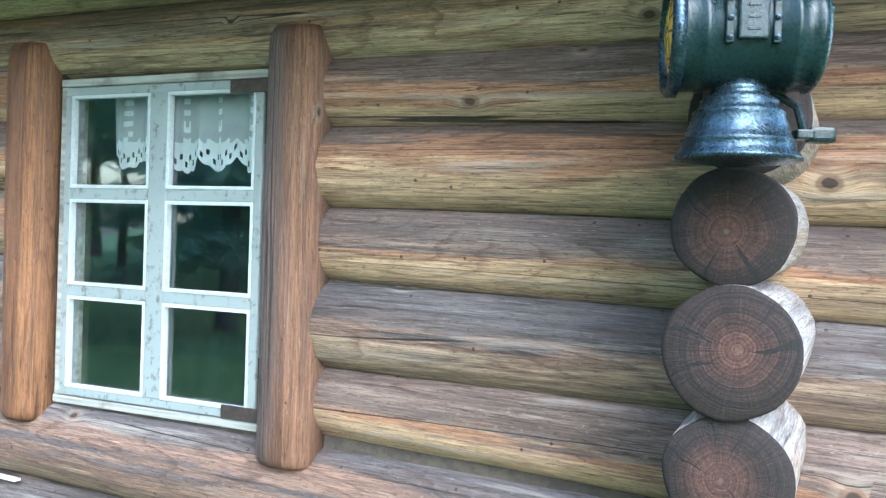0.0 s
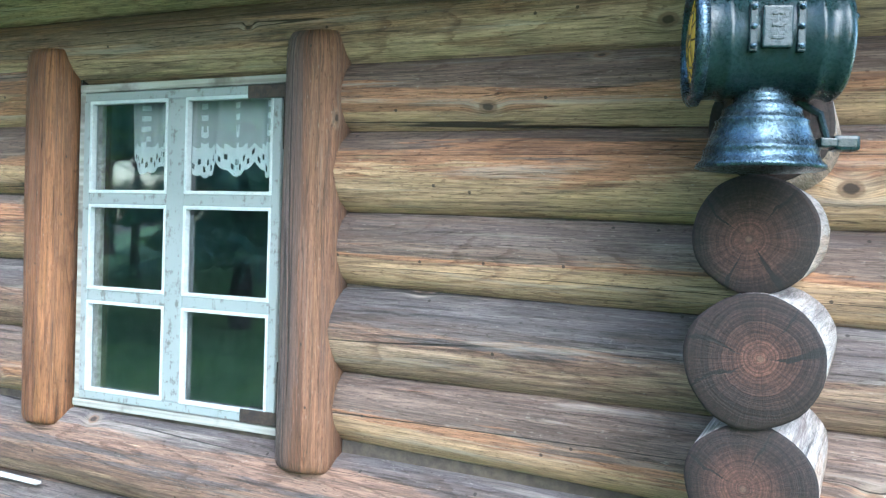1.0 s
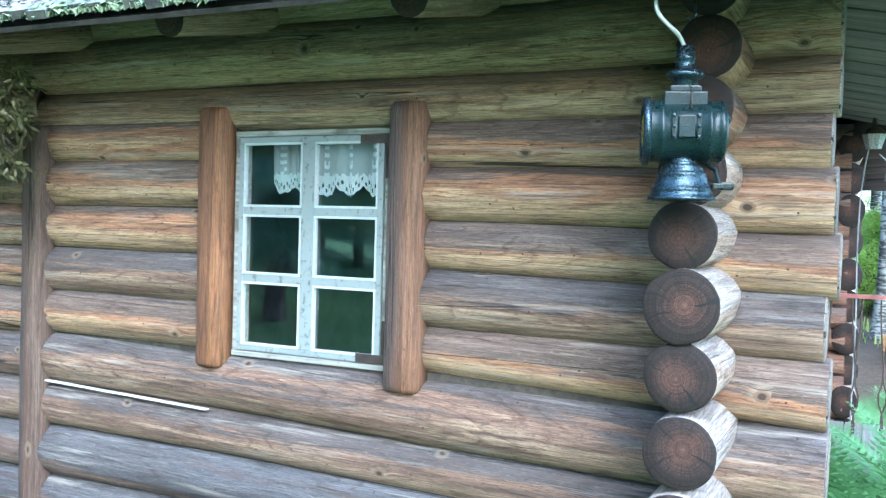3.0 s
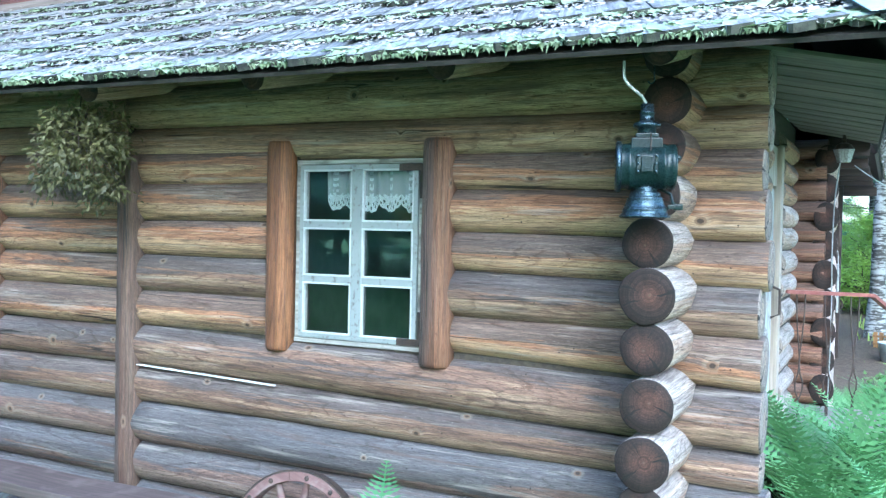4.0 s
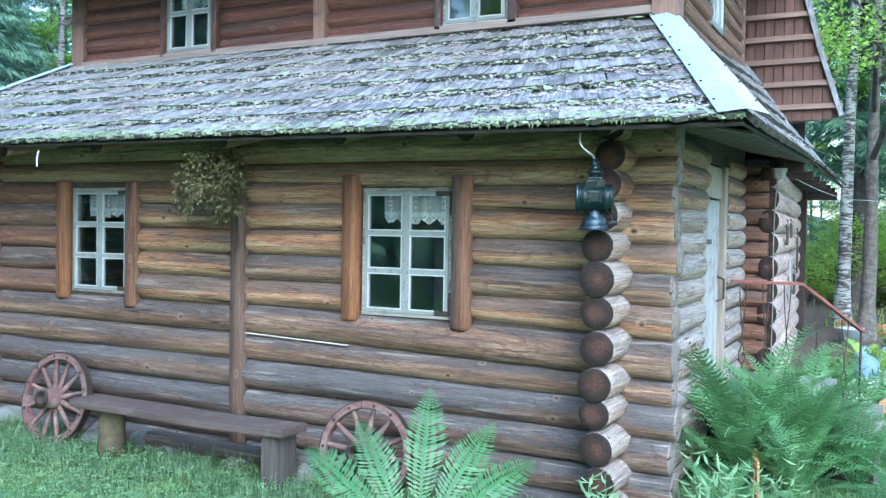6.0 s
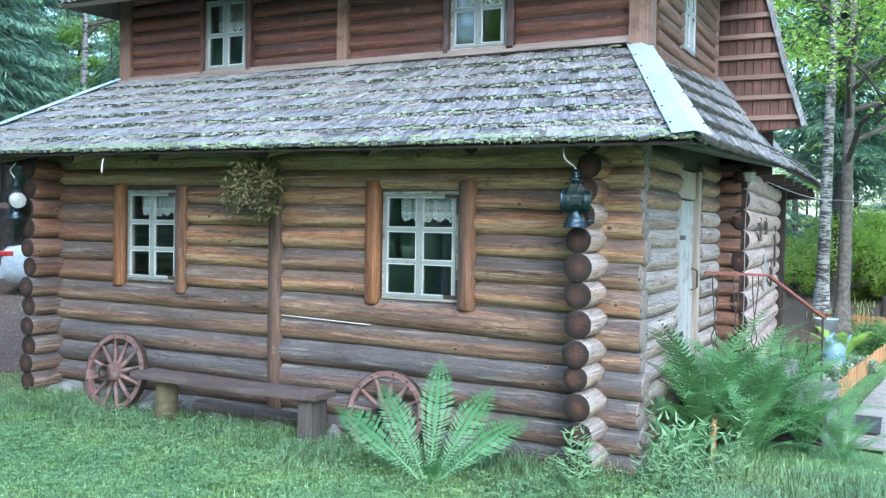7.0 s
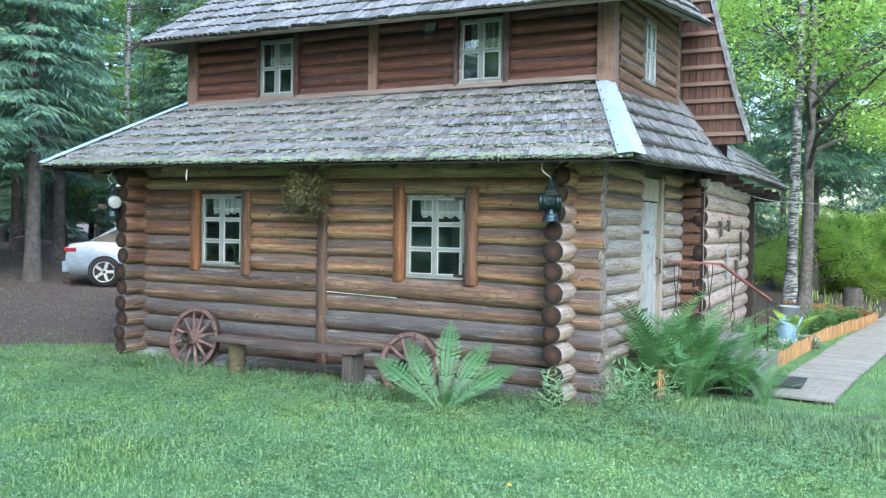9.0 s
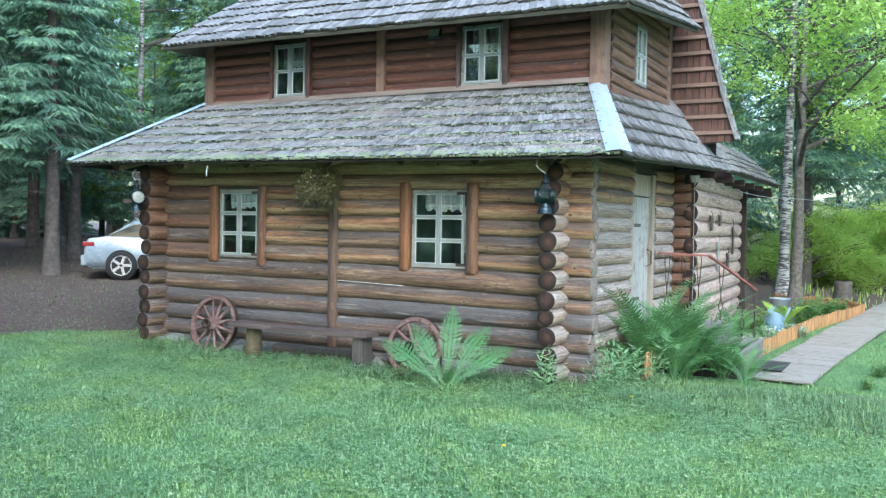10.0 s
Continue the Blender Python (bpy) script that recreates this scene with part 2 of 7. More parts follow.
def leafy(name, a, b, rough=0.5, sheen=0.25, tint=(0.25, 0.4, 0.06), patch=0.0):
    m = Mat(name, rough)
    f = m.math("ADD", m.math("MULTIPLY", m.island(), 0.6), m.math("MULTIPLY", m.rand(), 0.4))
    big = m.noise(m.place(), 1.4, 2.0)
    c = m.mix(f, a, b)
    c = m.mix(m.span(big, 0.35, 0.65, 0.0, 0.5), c, b)
    if patch:
        pt = m.span(m.noise(m.place(), 17.0, 4.0, 0.7), 0.36, 0.64, 1.0 - patch, 1.0 + 0.6 * patch)
        c = m.mix(1.0, c, m.vec(pt, pt, pt), "MULTIPLY")
        hue = m.span(m.noise(m.place(), 1.1, 3.0, 0.6), 0.45, 0.62, 0.0, 0.7)
        c = m.mix(hue, c, m.mix(1.0, c, (1.26, 1.13, 0.80), "MULTIPLY"))
    m.color(c)
    tr = m.node("ShaderNodeBsdfTranslucent")
    m.put(tr.inputs[0], m.mix(0.5, c, tint))
    mx = m.node("ShaderNodeMixShader")
    mx.inputs[0].default_value = sheen
    m.t.links.new(m.b.outputs[0], mx.inputs[1])
    m.t.links.new(tr.outputs[0], mx.inputs[2])
    m.t.links.new(mx.outputs[0], m.t.nodes["Material Output"].inputs[0])
    return m.m


def mottled(name, a, b, scale=8.0, rough=0.8, metal=0.0, c=None, bump=0.3, coat=0.0):
    m = Mat(name, rough, metal)
    p = m.place()
    n = m.noise(p, scale, 5.0, 0.65)
    n2 = m.noise(p, scale * 6, 3.0, 0.6)
    col = m.mix(m.span(n, 0.35, 0.65), a, b)
    if c:
        col = m.mix(m.span(n2, 0.55, 0.7, 0.0, 0.8), col, c)
    m.color(col)
    m.bump(m.math("ADD", n, m.math("MULTIPLY", n2, 0.4)), bump, 0.005)
    m.put(m.b.inputs["Roughness"], m.span(n2, 0.3, 0.7, max(0.03, rough - 0.12), min(1, rough + 0.12)))
    if coat:
        m.b.inputs["Coat Weight"].default_value = coat
        m.b.inputs["Coat Roughness"].default_value = 0.08
    return m.m


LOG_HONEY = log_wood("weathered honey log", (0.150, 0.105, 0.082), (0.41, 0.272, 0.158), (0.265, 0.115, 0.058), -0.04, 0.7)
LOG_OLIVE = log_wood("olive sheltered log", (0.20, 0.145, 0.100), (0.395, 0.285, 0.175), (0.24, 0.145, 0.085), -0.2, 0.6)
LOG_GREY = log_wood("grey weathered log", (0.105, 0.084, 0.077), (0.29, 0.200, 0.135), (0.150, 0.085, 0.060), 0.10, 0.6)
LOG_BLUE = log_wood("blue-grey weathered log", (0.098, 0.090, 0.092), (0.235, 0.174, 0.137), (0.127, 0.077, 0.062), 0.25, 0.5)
LOG_RED = log_wood("red-brown stained log", (0.098, 0.047, 0.037), (0.19, 0.082, 0.055), (0.108, 0.039, 0.029), 0.0, 0.8, -0.40, 0.6)
LOG_PALE = log_wood("pale bleached log", (0.40, 0.345, 0.305), (0.48, 0.38, 0.30), (0.33, 0.23, 0.165), 0.3, 0.5, 0.10)
LOG_BROWN = log_wood("sheltered brown log", (0.135, 0.083, 0.061), (0.25, 0.138, 0.087), (0.145, 0.065, 0.043), -0.1, 0.7, -0.3)
LOG_PINK = log_wood("pinkish scraped log", (0.50, 0.385, 0.34), (0.56, 0.43, 0.37), (0.46, 0.33, 0.28), 0.0, 0.3, -0.1)
END_DARK = log_end("dark end grain", (0.017, 0.0098, 0.0074), (0.062, 0.028, 0.018), (0.075, 0.052, 0.042))
END_PALE = log_end("bleached end grain", (0.19, 0.16, 0.135), (0.24, 0.18, 0.14), (0.30, 0.265, 0.235))
END_WARM = log_end("warm end grain", (0.08, 0.042, 0.026), (0.16, 0.085, 0.05), (0.28, 0.20, 0.14))
POST = log_wood("orange-brown jamb log", (0.19, 0.083, 0.037), (0.27, 0.120, 0.050), (0.14, 0.058, 0.030), 0.0, 0.35, -0.4, 0.55)
POST_GREY = log_wood("greyed jamb log", (0.12, 0.072, 0.053), (0.20, 0.100, 0.055), (0.12, 0.056, 0.033), 0.0, 0.5, -0.25, 0.6)
POST_DARK = log_wood("dark brown upright log", (0.08, 0.058, 0.05), (0.13, 0.082, 0.06), (0.10, 0.053, 0.037), 0.0, 0.5, -0.3, 0.65)
CHINK = mottled("dark moss caulking", (0.035, 0.028, 0.022), (0.07, 0.055, 0.04), 25.0, 0.95)

GLASS = Mat("window glass", 0.02)
GLASS.b.inputs["Transmission Weight"].default_value = 1.0
GLASS.b.inputs["IOR"].default_value = 1.85
GLASS.color((0.92, 0.97, 0.95))
_p = GLASS.place()
GLASS.bump(GLASS.noise(_p, 5.0, 1.0), 0.010, 0.02)
GLASS = GLASS.m
WHITE = Mat("flaking white paint", 0.55)
_n = WHITE.noise(WHITE.place(), 38.0, 5.0, 0.7)
_s = WHITE.noise(scale3(WHITE, WHITE.place(), 60, 60, 9), 1.0, 4.0, 0.6)
WHITE.color(WHITE.mix(WHITE.span(WHITE.math("ADD", _n, WHITE.math("MULTIPLY", _s, 0.6)), 0.84, 1.0, 0, 0.85), (0.235, 0.262, 0.258), (0.11, 0.10, 0.09)))
WHITE.bump(WHITE.math("ADD", _n, _s), 0.35, 0.003)
WHITE = WHITE.m
PUTTY = mottled("white putty line", (0.40, 0.435, 0.435), (0.48, 0.515, 0.515), 60.0, 0.6, 0.0, (0.25, 0.26, 0.255), 0.4)
BARE = plank("bare grey window timber", (0.17, 0.16, 0.14), (0.33, 0.33, 0.30), 50.0, 0.8, 0, (0.09, 0.075, 0.065))
RUST = mottled("dark rusty iron", (0.035, 0.03, 0.028), (0.07, 0.05, 0.04), 40.0, 0.6, 0.4, (0.10, 0.05, 0.03))
LACE = leafy("white lace cloth", (0.48, 0.54, 0.55), (0.58, 0.63, 0.63), 0.9, 0.08, (0.8, 0.85, 0.85))
_m = Mat("fine lace net", 0.9).color((0.62, 0.67, 0.67))
_m.b.inputs["Alpha"].default_value = 0.5
NET = _m.m
# The rooms' lack of light is put into this dark lining colour.
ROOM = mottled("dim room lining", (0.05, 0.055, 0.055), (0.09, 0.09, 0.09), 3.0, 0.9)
SHINGLE = plank("grey split shingle", (0.08, 0.083, 0.092), (0.25, 0.254, 0.26), 45.0, 0.85, 1, (0.06, 0.065, 0.062), 0.9, 0.75)
# Dark shingle butts: each course's shadow line is put into the colour.
BUTT = mottled("shadow-dark shingle end", (0.025, 0.025, 0.022), (0.07, 0.073, 0.055), 20.0, 0.95)
# Near-black boarding: the shade under the eaves is in its colour.
DECK = mottled("shade-toned roof boarding", (0.02, 0.018, 0.015), (0.038, 0.032, 0.027), 14.0, 0.9)
SOFFIT = plank("grey soffit board", (0.10, 0.092, 0.07), (0.18, 0.165, 0.13), 40.0, 0.85, 0, (0.10, 0.095, 0.08))
ZINC = mottled("galvanised flashing", (0.50, 0.62, 0.70), (0.58, 0.69, 0.76), 3.0, 0.42, 0.55, (0.45, 0.52, 0.56), 0.08)
BOARD_RED = plank("dark red-brown boarding", (0.055, 0.028, 0.021), (0.105, 0.05, 0.036), 30.0, 0.75, 2, (0.06, 0.03, 0.025))
BATTEN = plank("brown batten", (0.14, 0.09, 0.07), (0.21, 0.145, 0.115), 40.0, 0.8, 0)
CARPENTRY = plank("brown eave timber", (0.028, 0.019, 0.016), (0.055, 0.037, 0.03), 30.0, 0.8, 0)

# ---- building helpers ----
def mesh_of(name, verts, faces, mats, index=None, smooth=True):
    me = bpy.data.meshes.new(name)
    me.from_pydata([tuple(v) for v in verts], [], faces)
    for m in mats if isinstance(mats, (list, tuple)) else [mats]:
        me.materials.append(m)
    if index is not None:
        me.polygons.foreach_set("material_index", index)
    me.polygons.foreach_set("use_smooth", [smooth] * len(me.polygons))
    me.update()
    return me


def part(name, bm, mat, parent, label="", smooth=False, at=None):
    """Links a bmesh (or a ready mesh) as one mesh object under a thing or a part."""
    if isinstance(bm, bpy.types.Mesh):
        me = bm
    else:
        me = bpy.data.meshes.new(name)
        bm.normal_update()
        bm.to_mesh(me)
        bm.free()
        if mat:
            me.materials.append(mat)
        for p in me.polygons:
            p.use_smooth = smooth
    ob = new(name, me)
    if parent:
        ob.parent = parent
    if at is not None:
        ob.matrix_basis = at
    if label:
        ob["label"] = label
    return ob


def thing(name, label, category, at=None, group="", kind=""):
    ob = new(name)
    ob.empty_display_size = 0.1
    if at is not None:
        ob.matrix_basis = at
    return tagged(ob, label, category, group, kind)


def box(bm, x0, x1, y0, y1, z0, z1, bevel=0.0, m=None):
    r = bmesh.ops.create_cube(bm, size=1.0)
    vs = r["verts"]
    for v in vs:
        v.co = Vector(((x0 + x1) / 2 + v.co.x * (x1 - x0), (y0 + y1) / 2 + v.co.y * (y1 - y0), (z0 + z1) / 2 + v.co.z * (z1 - z0)))
    if bevel:
        es = list({e for v in vs for e in v.link_edges})
        g = bmesh.ops.bevel(bm, geom=es, offset=bevel, segments=2, affect="EDGES", profile=0.6)
        vs = list({v for f in g["faces"] for v in f.verts} | {v for v in vs if v.is_valid})
    if m is not None:
        for v in vs:
            v.co = m @ v.co
    return vs


def boxed(*a, **k):
    bm = bmesh.new()
    box(bm, *a, **k)
    return bm


def tube(bm, pts, radii, segs=8, cap=True):
    """A swept round bar through pts."""
    pts = [Vector(p) for p in pts]
    if not isinstance(radii, (list, tuple)):
        radii = [radii] * len(pts)
    rings = []
    up = Vector((0, 0, 1))
    for i, p in enumerate(pts):
        d = (pts[min(i + 1, len(pts) - 1)] - pts[max(i - 1, 0)]).normalized()
        side = d.cross(up if abs(d.z) < 0.95 else Vector((1, 0, 0))).normalized()
        top = side.cross(d)
        rings.append([bm.verts.new(p + (side * math.cos(a) + top * math.sin(a)) * radii[i]) for a in [2 * math.pi * k / segs for k in range(segs)]])
    for a, b in zip(rings, rings[1:]):
        for k in range(segs):
            bm.faces.new((a[k], a[(k + 1) % segs], b[(k + 1) % segs], b[k]))
    if cap:
        bm.faces.new(rings[0])
        bm.faces.new(rings[-1][::-1])
    return bm


def tubed(pts, radii, segs=8, cap=True):
    return tube(bmesh.new(), pts, radii, segs, cap)


def turned(bm, profile, m=None, segs=32, close=True):
    """A turned body about local z from (radius, height) pairs."""
    rings = []
    for r, z in profile:
        rings.append([bm.verts.new((max(r, 1e-4) * math.cos(2 * math.pi * k / segs), max(r, 1e-4) * math.sin(2 * math.pi * k / segs), z)) for k in range(segs)])
    for a, b in zip(rings, rings[1:]):
        for k in range(segs):
            bm.faces.new((a[k], a[(k + 1) % segs], b[(k + 1) % segs], b[k]))
    if close:
        bm.faces.new(rings[0][::-1])
        bm.faces.new(rings[-1])
    if m is not None:
        for ring in rings:
            for v in ring:
                v.co = m @ v.co
    return bm


def log_mesh(length, r0, r1, mats, seed=0, segs=18, step=0.12, wob=1.0, squash=1.0):
    """A log along +x from 0 to length, with uneven girth and sawn ends."""
    rnd = random.Random(seed)
    n = max(3, int(length / step))
    o = rnd.random() * 60
    xs = [0.0] + [length * i / n for i in range(1, n)] + [length]
    xs = [0.0, 0.006] + xs[1:-1] + [length - 0.006, length]
    verts, faces, idx = [], [], []
    for i, x in enumerate(xs):
        f = x / length
        r = r0 + (r1 - r0) * f
        if i in (0, len(xs) - 1):
            r -= 0.006
        cy = (noise.noise((x * 0.6, o, 1.0))) * 0.012 * wob
        cz = (noise.noise((x * 0.6, o, 7.0))) * 0.010 * wob
        for k in range(segs):
            a = 2 * math.pi * k / segs
            b = 1 + wob * (0.05 * noise.noise((x * 1.3, math.cos(a) * 1.2 + o, math.sin(a) * 1.2)) + 0.018 * noise.noise((x * 6, math.cos(a) * 3 + o, math.sin(a) * 3)))
            verts.append((x, cy + math.cos(a) * r * b * squash, cz + math.sin(a) * r * b))
    for i in range(len(xs) - 1):
        for k in range(segs):
            p, q = i * segs, (i + 1) * segs
            faces.append((p + k, p + (k + 1) % segs, q + (k + 1) % segs, q + k))
            idx.append(1 if i in (0, len(xs) - 2) else 0)
    for end, base in ((0, 0), (1, (len(xs) - 1) * segs)):
        x = xs[0] if end == 0 else xs[-1]
        levels = (0.55,)
        prev = list(range(base, base + segs))
        c = [sum(verts[p][j] for p in prev) / segs for j in (1, 2)]
        for lv in levels:
            cur = []
            for k in range(segs):
                vy = c[0] + (verts[base + k][1] - c[0]) * lv
                vz = c[1] + (verts[base + k][2] - c[1]) * lv
                cur.append(len(verts))
                verts.append((x + rnd.uniform(-0.0015, 0.0015), vy, vz))
            for k in range(segs):
                q = (prev[k], cur[k], cur[(k + 1) % segs], prev[(k + 1) % segs])
                faces.append(q if end == 0 else q[::-1])
                idx.append(1)
            prev = cur
        cv = len(verts)
        verts.append((x, *c))
        for k in range(segs):
            q = (prev[k], cv, prev[(k + 1) % segs])
            faces.append(q if end == 0 else q[::-1])
            idx.append(1)
    return mesh_of("log", verts, faces, list(mats), idx, True)


def gz(x, y):
    """Height of the ground."""
    dip = min(1.0, max(0.0, (y - 2.0) / 2.6)) * min(1.0, max(0.0, (x + 3.0) / 3.0))
    h = 0.035 * max(0.0, y - 2.5) + 0.03 * max(0.0, -6.0 - x) - 0.28 * dip * dip * (3 - 2 * dip)
    if y > 16 or x < -20 or y < -14 or x > 12:
        h = min(h, 0.9)
    return h + 0.025 * noise.noise((x * 0.45, y * 0.45, 3.0)) + 0.012 * noise.noise((x * 1.7, y * 1.7, 9.0))

# ---- the log house: lower storey ----
def course(wall, x0, x1, lo, hi, mats, seed, y=1.75, far=None):
    """One log of a wall that runs along x; far: its lower and upper seam at x1 where they differ from those at x0."""
    lo2, hi2 = far or (lo, hi)
    r0, r1 = (hi - lo) / 2 + 0.010, (hi2 - lo2) / 2 + 0.010
    me = log_mesh(x1 - x0, r0, r1 * random.Random(seed).uniform(0.98, 1.02), mats, seed)
    tilt = math.degrees(math.atan2((lo + hi - lo2 - hi2) / 2, x1 - x0))
    return part("log", me, None, wall, at=pose(x0, y, (lo + hi) / 2, 0, tilt, 0))


SEAM_R = [2.78, 2.52, 2.335, 2.150, 1.937, 1.745, 1.52, 1.335, 1.095, 0.870, 0.625, 0.39, 0.18, -0.06]
SEAM_E = [2.78, 2.51, 2.32, 2.135, 1.925, 1.725, 1.505, 1.275, 1.010, 0.840, 0.610, 0.38, 0.16, -0.06]
SEAM_M = [2.78, 2.57, 2.395, 2.19, 1.97, 1.765, 1.55, 1.335]
SEAM_L = [2.78, 2.57, 2.39, 2.19, 1.97, 1.76, 1.55, 1.32, 1.09, 0.86, 0.62, 0.39, 0.17, -0.06]

wall_front = part("wall_front", bmesh.new(), CHINK, None)
_bm = bmesh.new()
for x0, x1, z0, z1 in [(-6.6, -5.435, -0.1, 2.8), (-5.435, -4.677, -0.1, 1.35), (-5.435, -4.677, 2.338, 2.8), (-4.677, -2.145, -0.1, 2.8),
                       (-2.145, -1.35, -0.1, 1.318), (-2.145, -1.35, 2.33, 2.8), (-1.35, -0.0, -0.1, 2.8)]:
    box(_bm, x0, x1, 1.705, 1.83, z0, z1)
_bm.to_mesh(wall_front.data)
_bm.free()
tagged(wall_front, "weathered round-log wall with dark caulked joints", "wall", kind="structure")


def pick(z, seed):
    if z > 2.40:
        return (LOG_OLIVE, END_DARK)
    if z > 1.28:
        return (LOG_HONEY if random.Random(seed).random() < 0.72 else LOG_GREY, END_WARM)
    if z > 0.80:
        return (LOG_GREY, END_DARK)
    return (LOG_BLUE if random.Random(seed).random() < 0.7 else LOG_GREY, END_DARK)


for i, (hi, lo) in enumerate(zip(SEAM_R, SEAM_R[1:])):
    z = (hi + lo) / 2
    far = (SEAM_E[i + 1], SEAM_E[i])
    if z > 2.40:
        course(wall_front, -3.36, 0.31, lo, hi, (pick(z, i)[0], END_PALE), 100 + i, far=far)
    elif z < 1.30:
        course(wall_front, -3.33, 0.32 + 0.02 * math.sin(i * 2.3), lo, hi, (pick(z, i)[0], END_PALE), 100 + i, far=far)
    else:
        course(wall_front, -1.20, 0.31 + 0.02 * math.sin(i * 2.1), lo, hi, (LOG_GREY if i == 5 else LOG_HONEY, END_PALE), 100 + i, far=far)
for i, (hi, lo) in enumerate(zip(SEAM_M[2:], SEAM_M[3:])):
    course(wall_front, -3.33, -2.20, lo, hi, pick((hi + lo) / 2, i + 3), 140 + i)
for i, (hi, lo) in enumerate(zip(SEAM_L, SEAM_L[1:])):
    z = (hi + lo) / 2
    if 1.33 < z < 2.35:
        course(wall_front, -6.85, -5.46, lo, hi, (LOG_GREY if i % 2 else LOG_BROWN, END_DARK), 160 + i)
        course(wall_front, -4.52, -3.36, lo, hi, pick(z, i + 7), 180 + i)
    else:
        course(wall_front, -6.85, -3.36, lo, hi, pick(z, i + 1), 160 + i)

# side wall: logs run back from the corner, their ends stick out of the front
wall_side = part("wall_side", bmesh.new(), CHINK, None)
_bm = bmesh.new()
for y0, y1, z0, z1 in [(1.83, 4.33, -0.3, 3.0), (4.33, 5.53, -0.3, 0.42), (4.33, 5.53, 2.70, 3.0), (5.53, 6.98, -0.3, 3.0)]:
    box(_bm, -0.16, -0.06, y0, y1, z0, z1)
_bm.to_mesh(wall_side.data)
_bm.free()
tagged(wall_side, "pale bleached log wall round the entrance door", "wall", kind="structure")
STACK = [(2.70, 0.10, 1.42, -0.07), (2.50, 0.10, 1.40, -0.065), (2.305, 0.10, 1.37, -0.075), (2.105, 0.105, 1.33, -0.09), (1.908, 0.105, 1.29, -0.104),
         (1.694, 0.116, 1.265, -0.097), (1.477, 0.109, 1.28, -0.096), (1.248, 0.112, 1.27, -0.092), (1.008, 0.112, 1.26, -0.10), (0.822, 0.100, 1.27, -0.10),
         (0.595, 0.112, 1.27, -0.085), (0.37, 0.106, 1.28, -0.065), (0.15, 0.11, 1.28, -0.06), (-0.03, 0.09, 1.30, -0.06)]
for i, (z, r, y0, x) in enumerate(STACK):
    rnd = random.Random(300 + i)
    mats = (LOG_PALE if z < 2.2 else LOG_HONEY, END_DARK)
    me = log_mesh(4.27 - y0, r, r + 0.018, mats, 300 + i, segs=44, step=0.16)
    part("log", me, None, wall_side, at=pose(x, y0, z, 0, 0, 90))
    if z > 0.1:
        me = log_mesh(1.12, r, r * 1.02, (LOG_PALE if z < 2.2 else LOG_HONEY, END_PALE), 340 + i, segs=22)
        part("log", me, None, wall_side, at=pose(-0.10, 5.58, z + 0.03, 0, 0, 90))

# left gable wall with its sawn ends beside the far corner
wall_west = part("wall_west", boxed(-6.62, -6.50, 1.83, 9.0, -0.1, 2.9), CHINK, None)
tagged(wall_west, "weathered log wall of the shaded gable side", "wall", kind="structure")
for i, z in enumerate([2.55, 2.33, 2.12, 1.90, 1.68, 1.46, 1.24, 1.02, 0.80, 0.58, 0.38, 0.18]):
    r = 0.108 if i % 3 else 0.114
    me = log_mesh(2.2, r, r, (LOG_GREY if i > 5 else LOG_BROWN, END_DARK), 380 + i, segs=24)
    part("log", me, None, wall_west, at=pose(-6.53 + 0.012 * math.sin(i * 1.7), 1.28 + 0.015 * math.sin(i * 2.9), z, 0, 0, 90))

# inner shell behind the panes; its dark lining colour makes the rooms dim
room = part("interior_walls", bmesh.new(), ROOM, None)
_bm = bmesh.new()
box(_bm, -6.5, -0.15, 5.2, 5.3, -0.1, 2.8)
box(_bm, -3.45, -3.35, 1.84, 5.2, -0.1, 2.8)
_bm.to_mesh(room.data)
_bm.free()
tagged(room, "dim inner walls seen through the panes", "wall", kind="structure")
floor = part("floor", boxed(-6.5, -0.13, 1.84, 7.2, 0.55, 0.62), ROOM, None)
tagged(floor, "dim floor inside the house", "floor", kind="structure")
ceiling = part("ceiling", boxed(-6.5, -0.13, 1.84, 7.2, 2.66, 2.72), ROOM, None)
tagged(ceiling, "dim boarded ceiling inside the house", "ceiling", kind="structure")


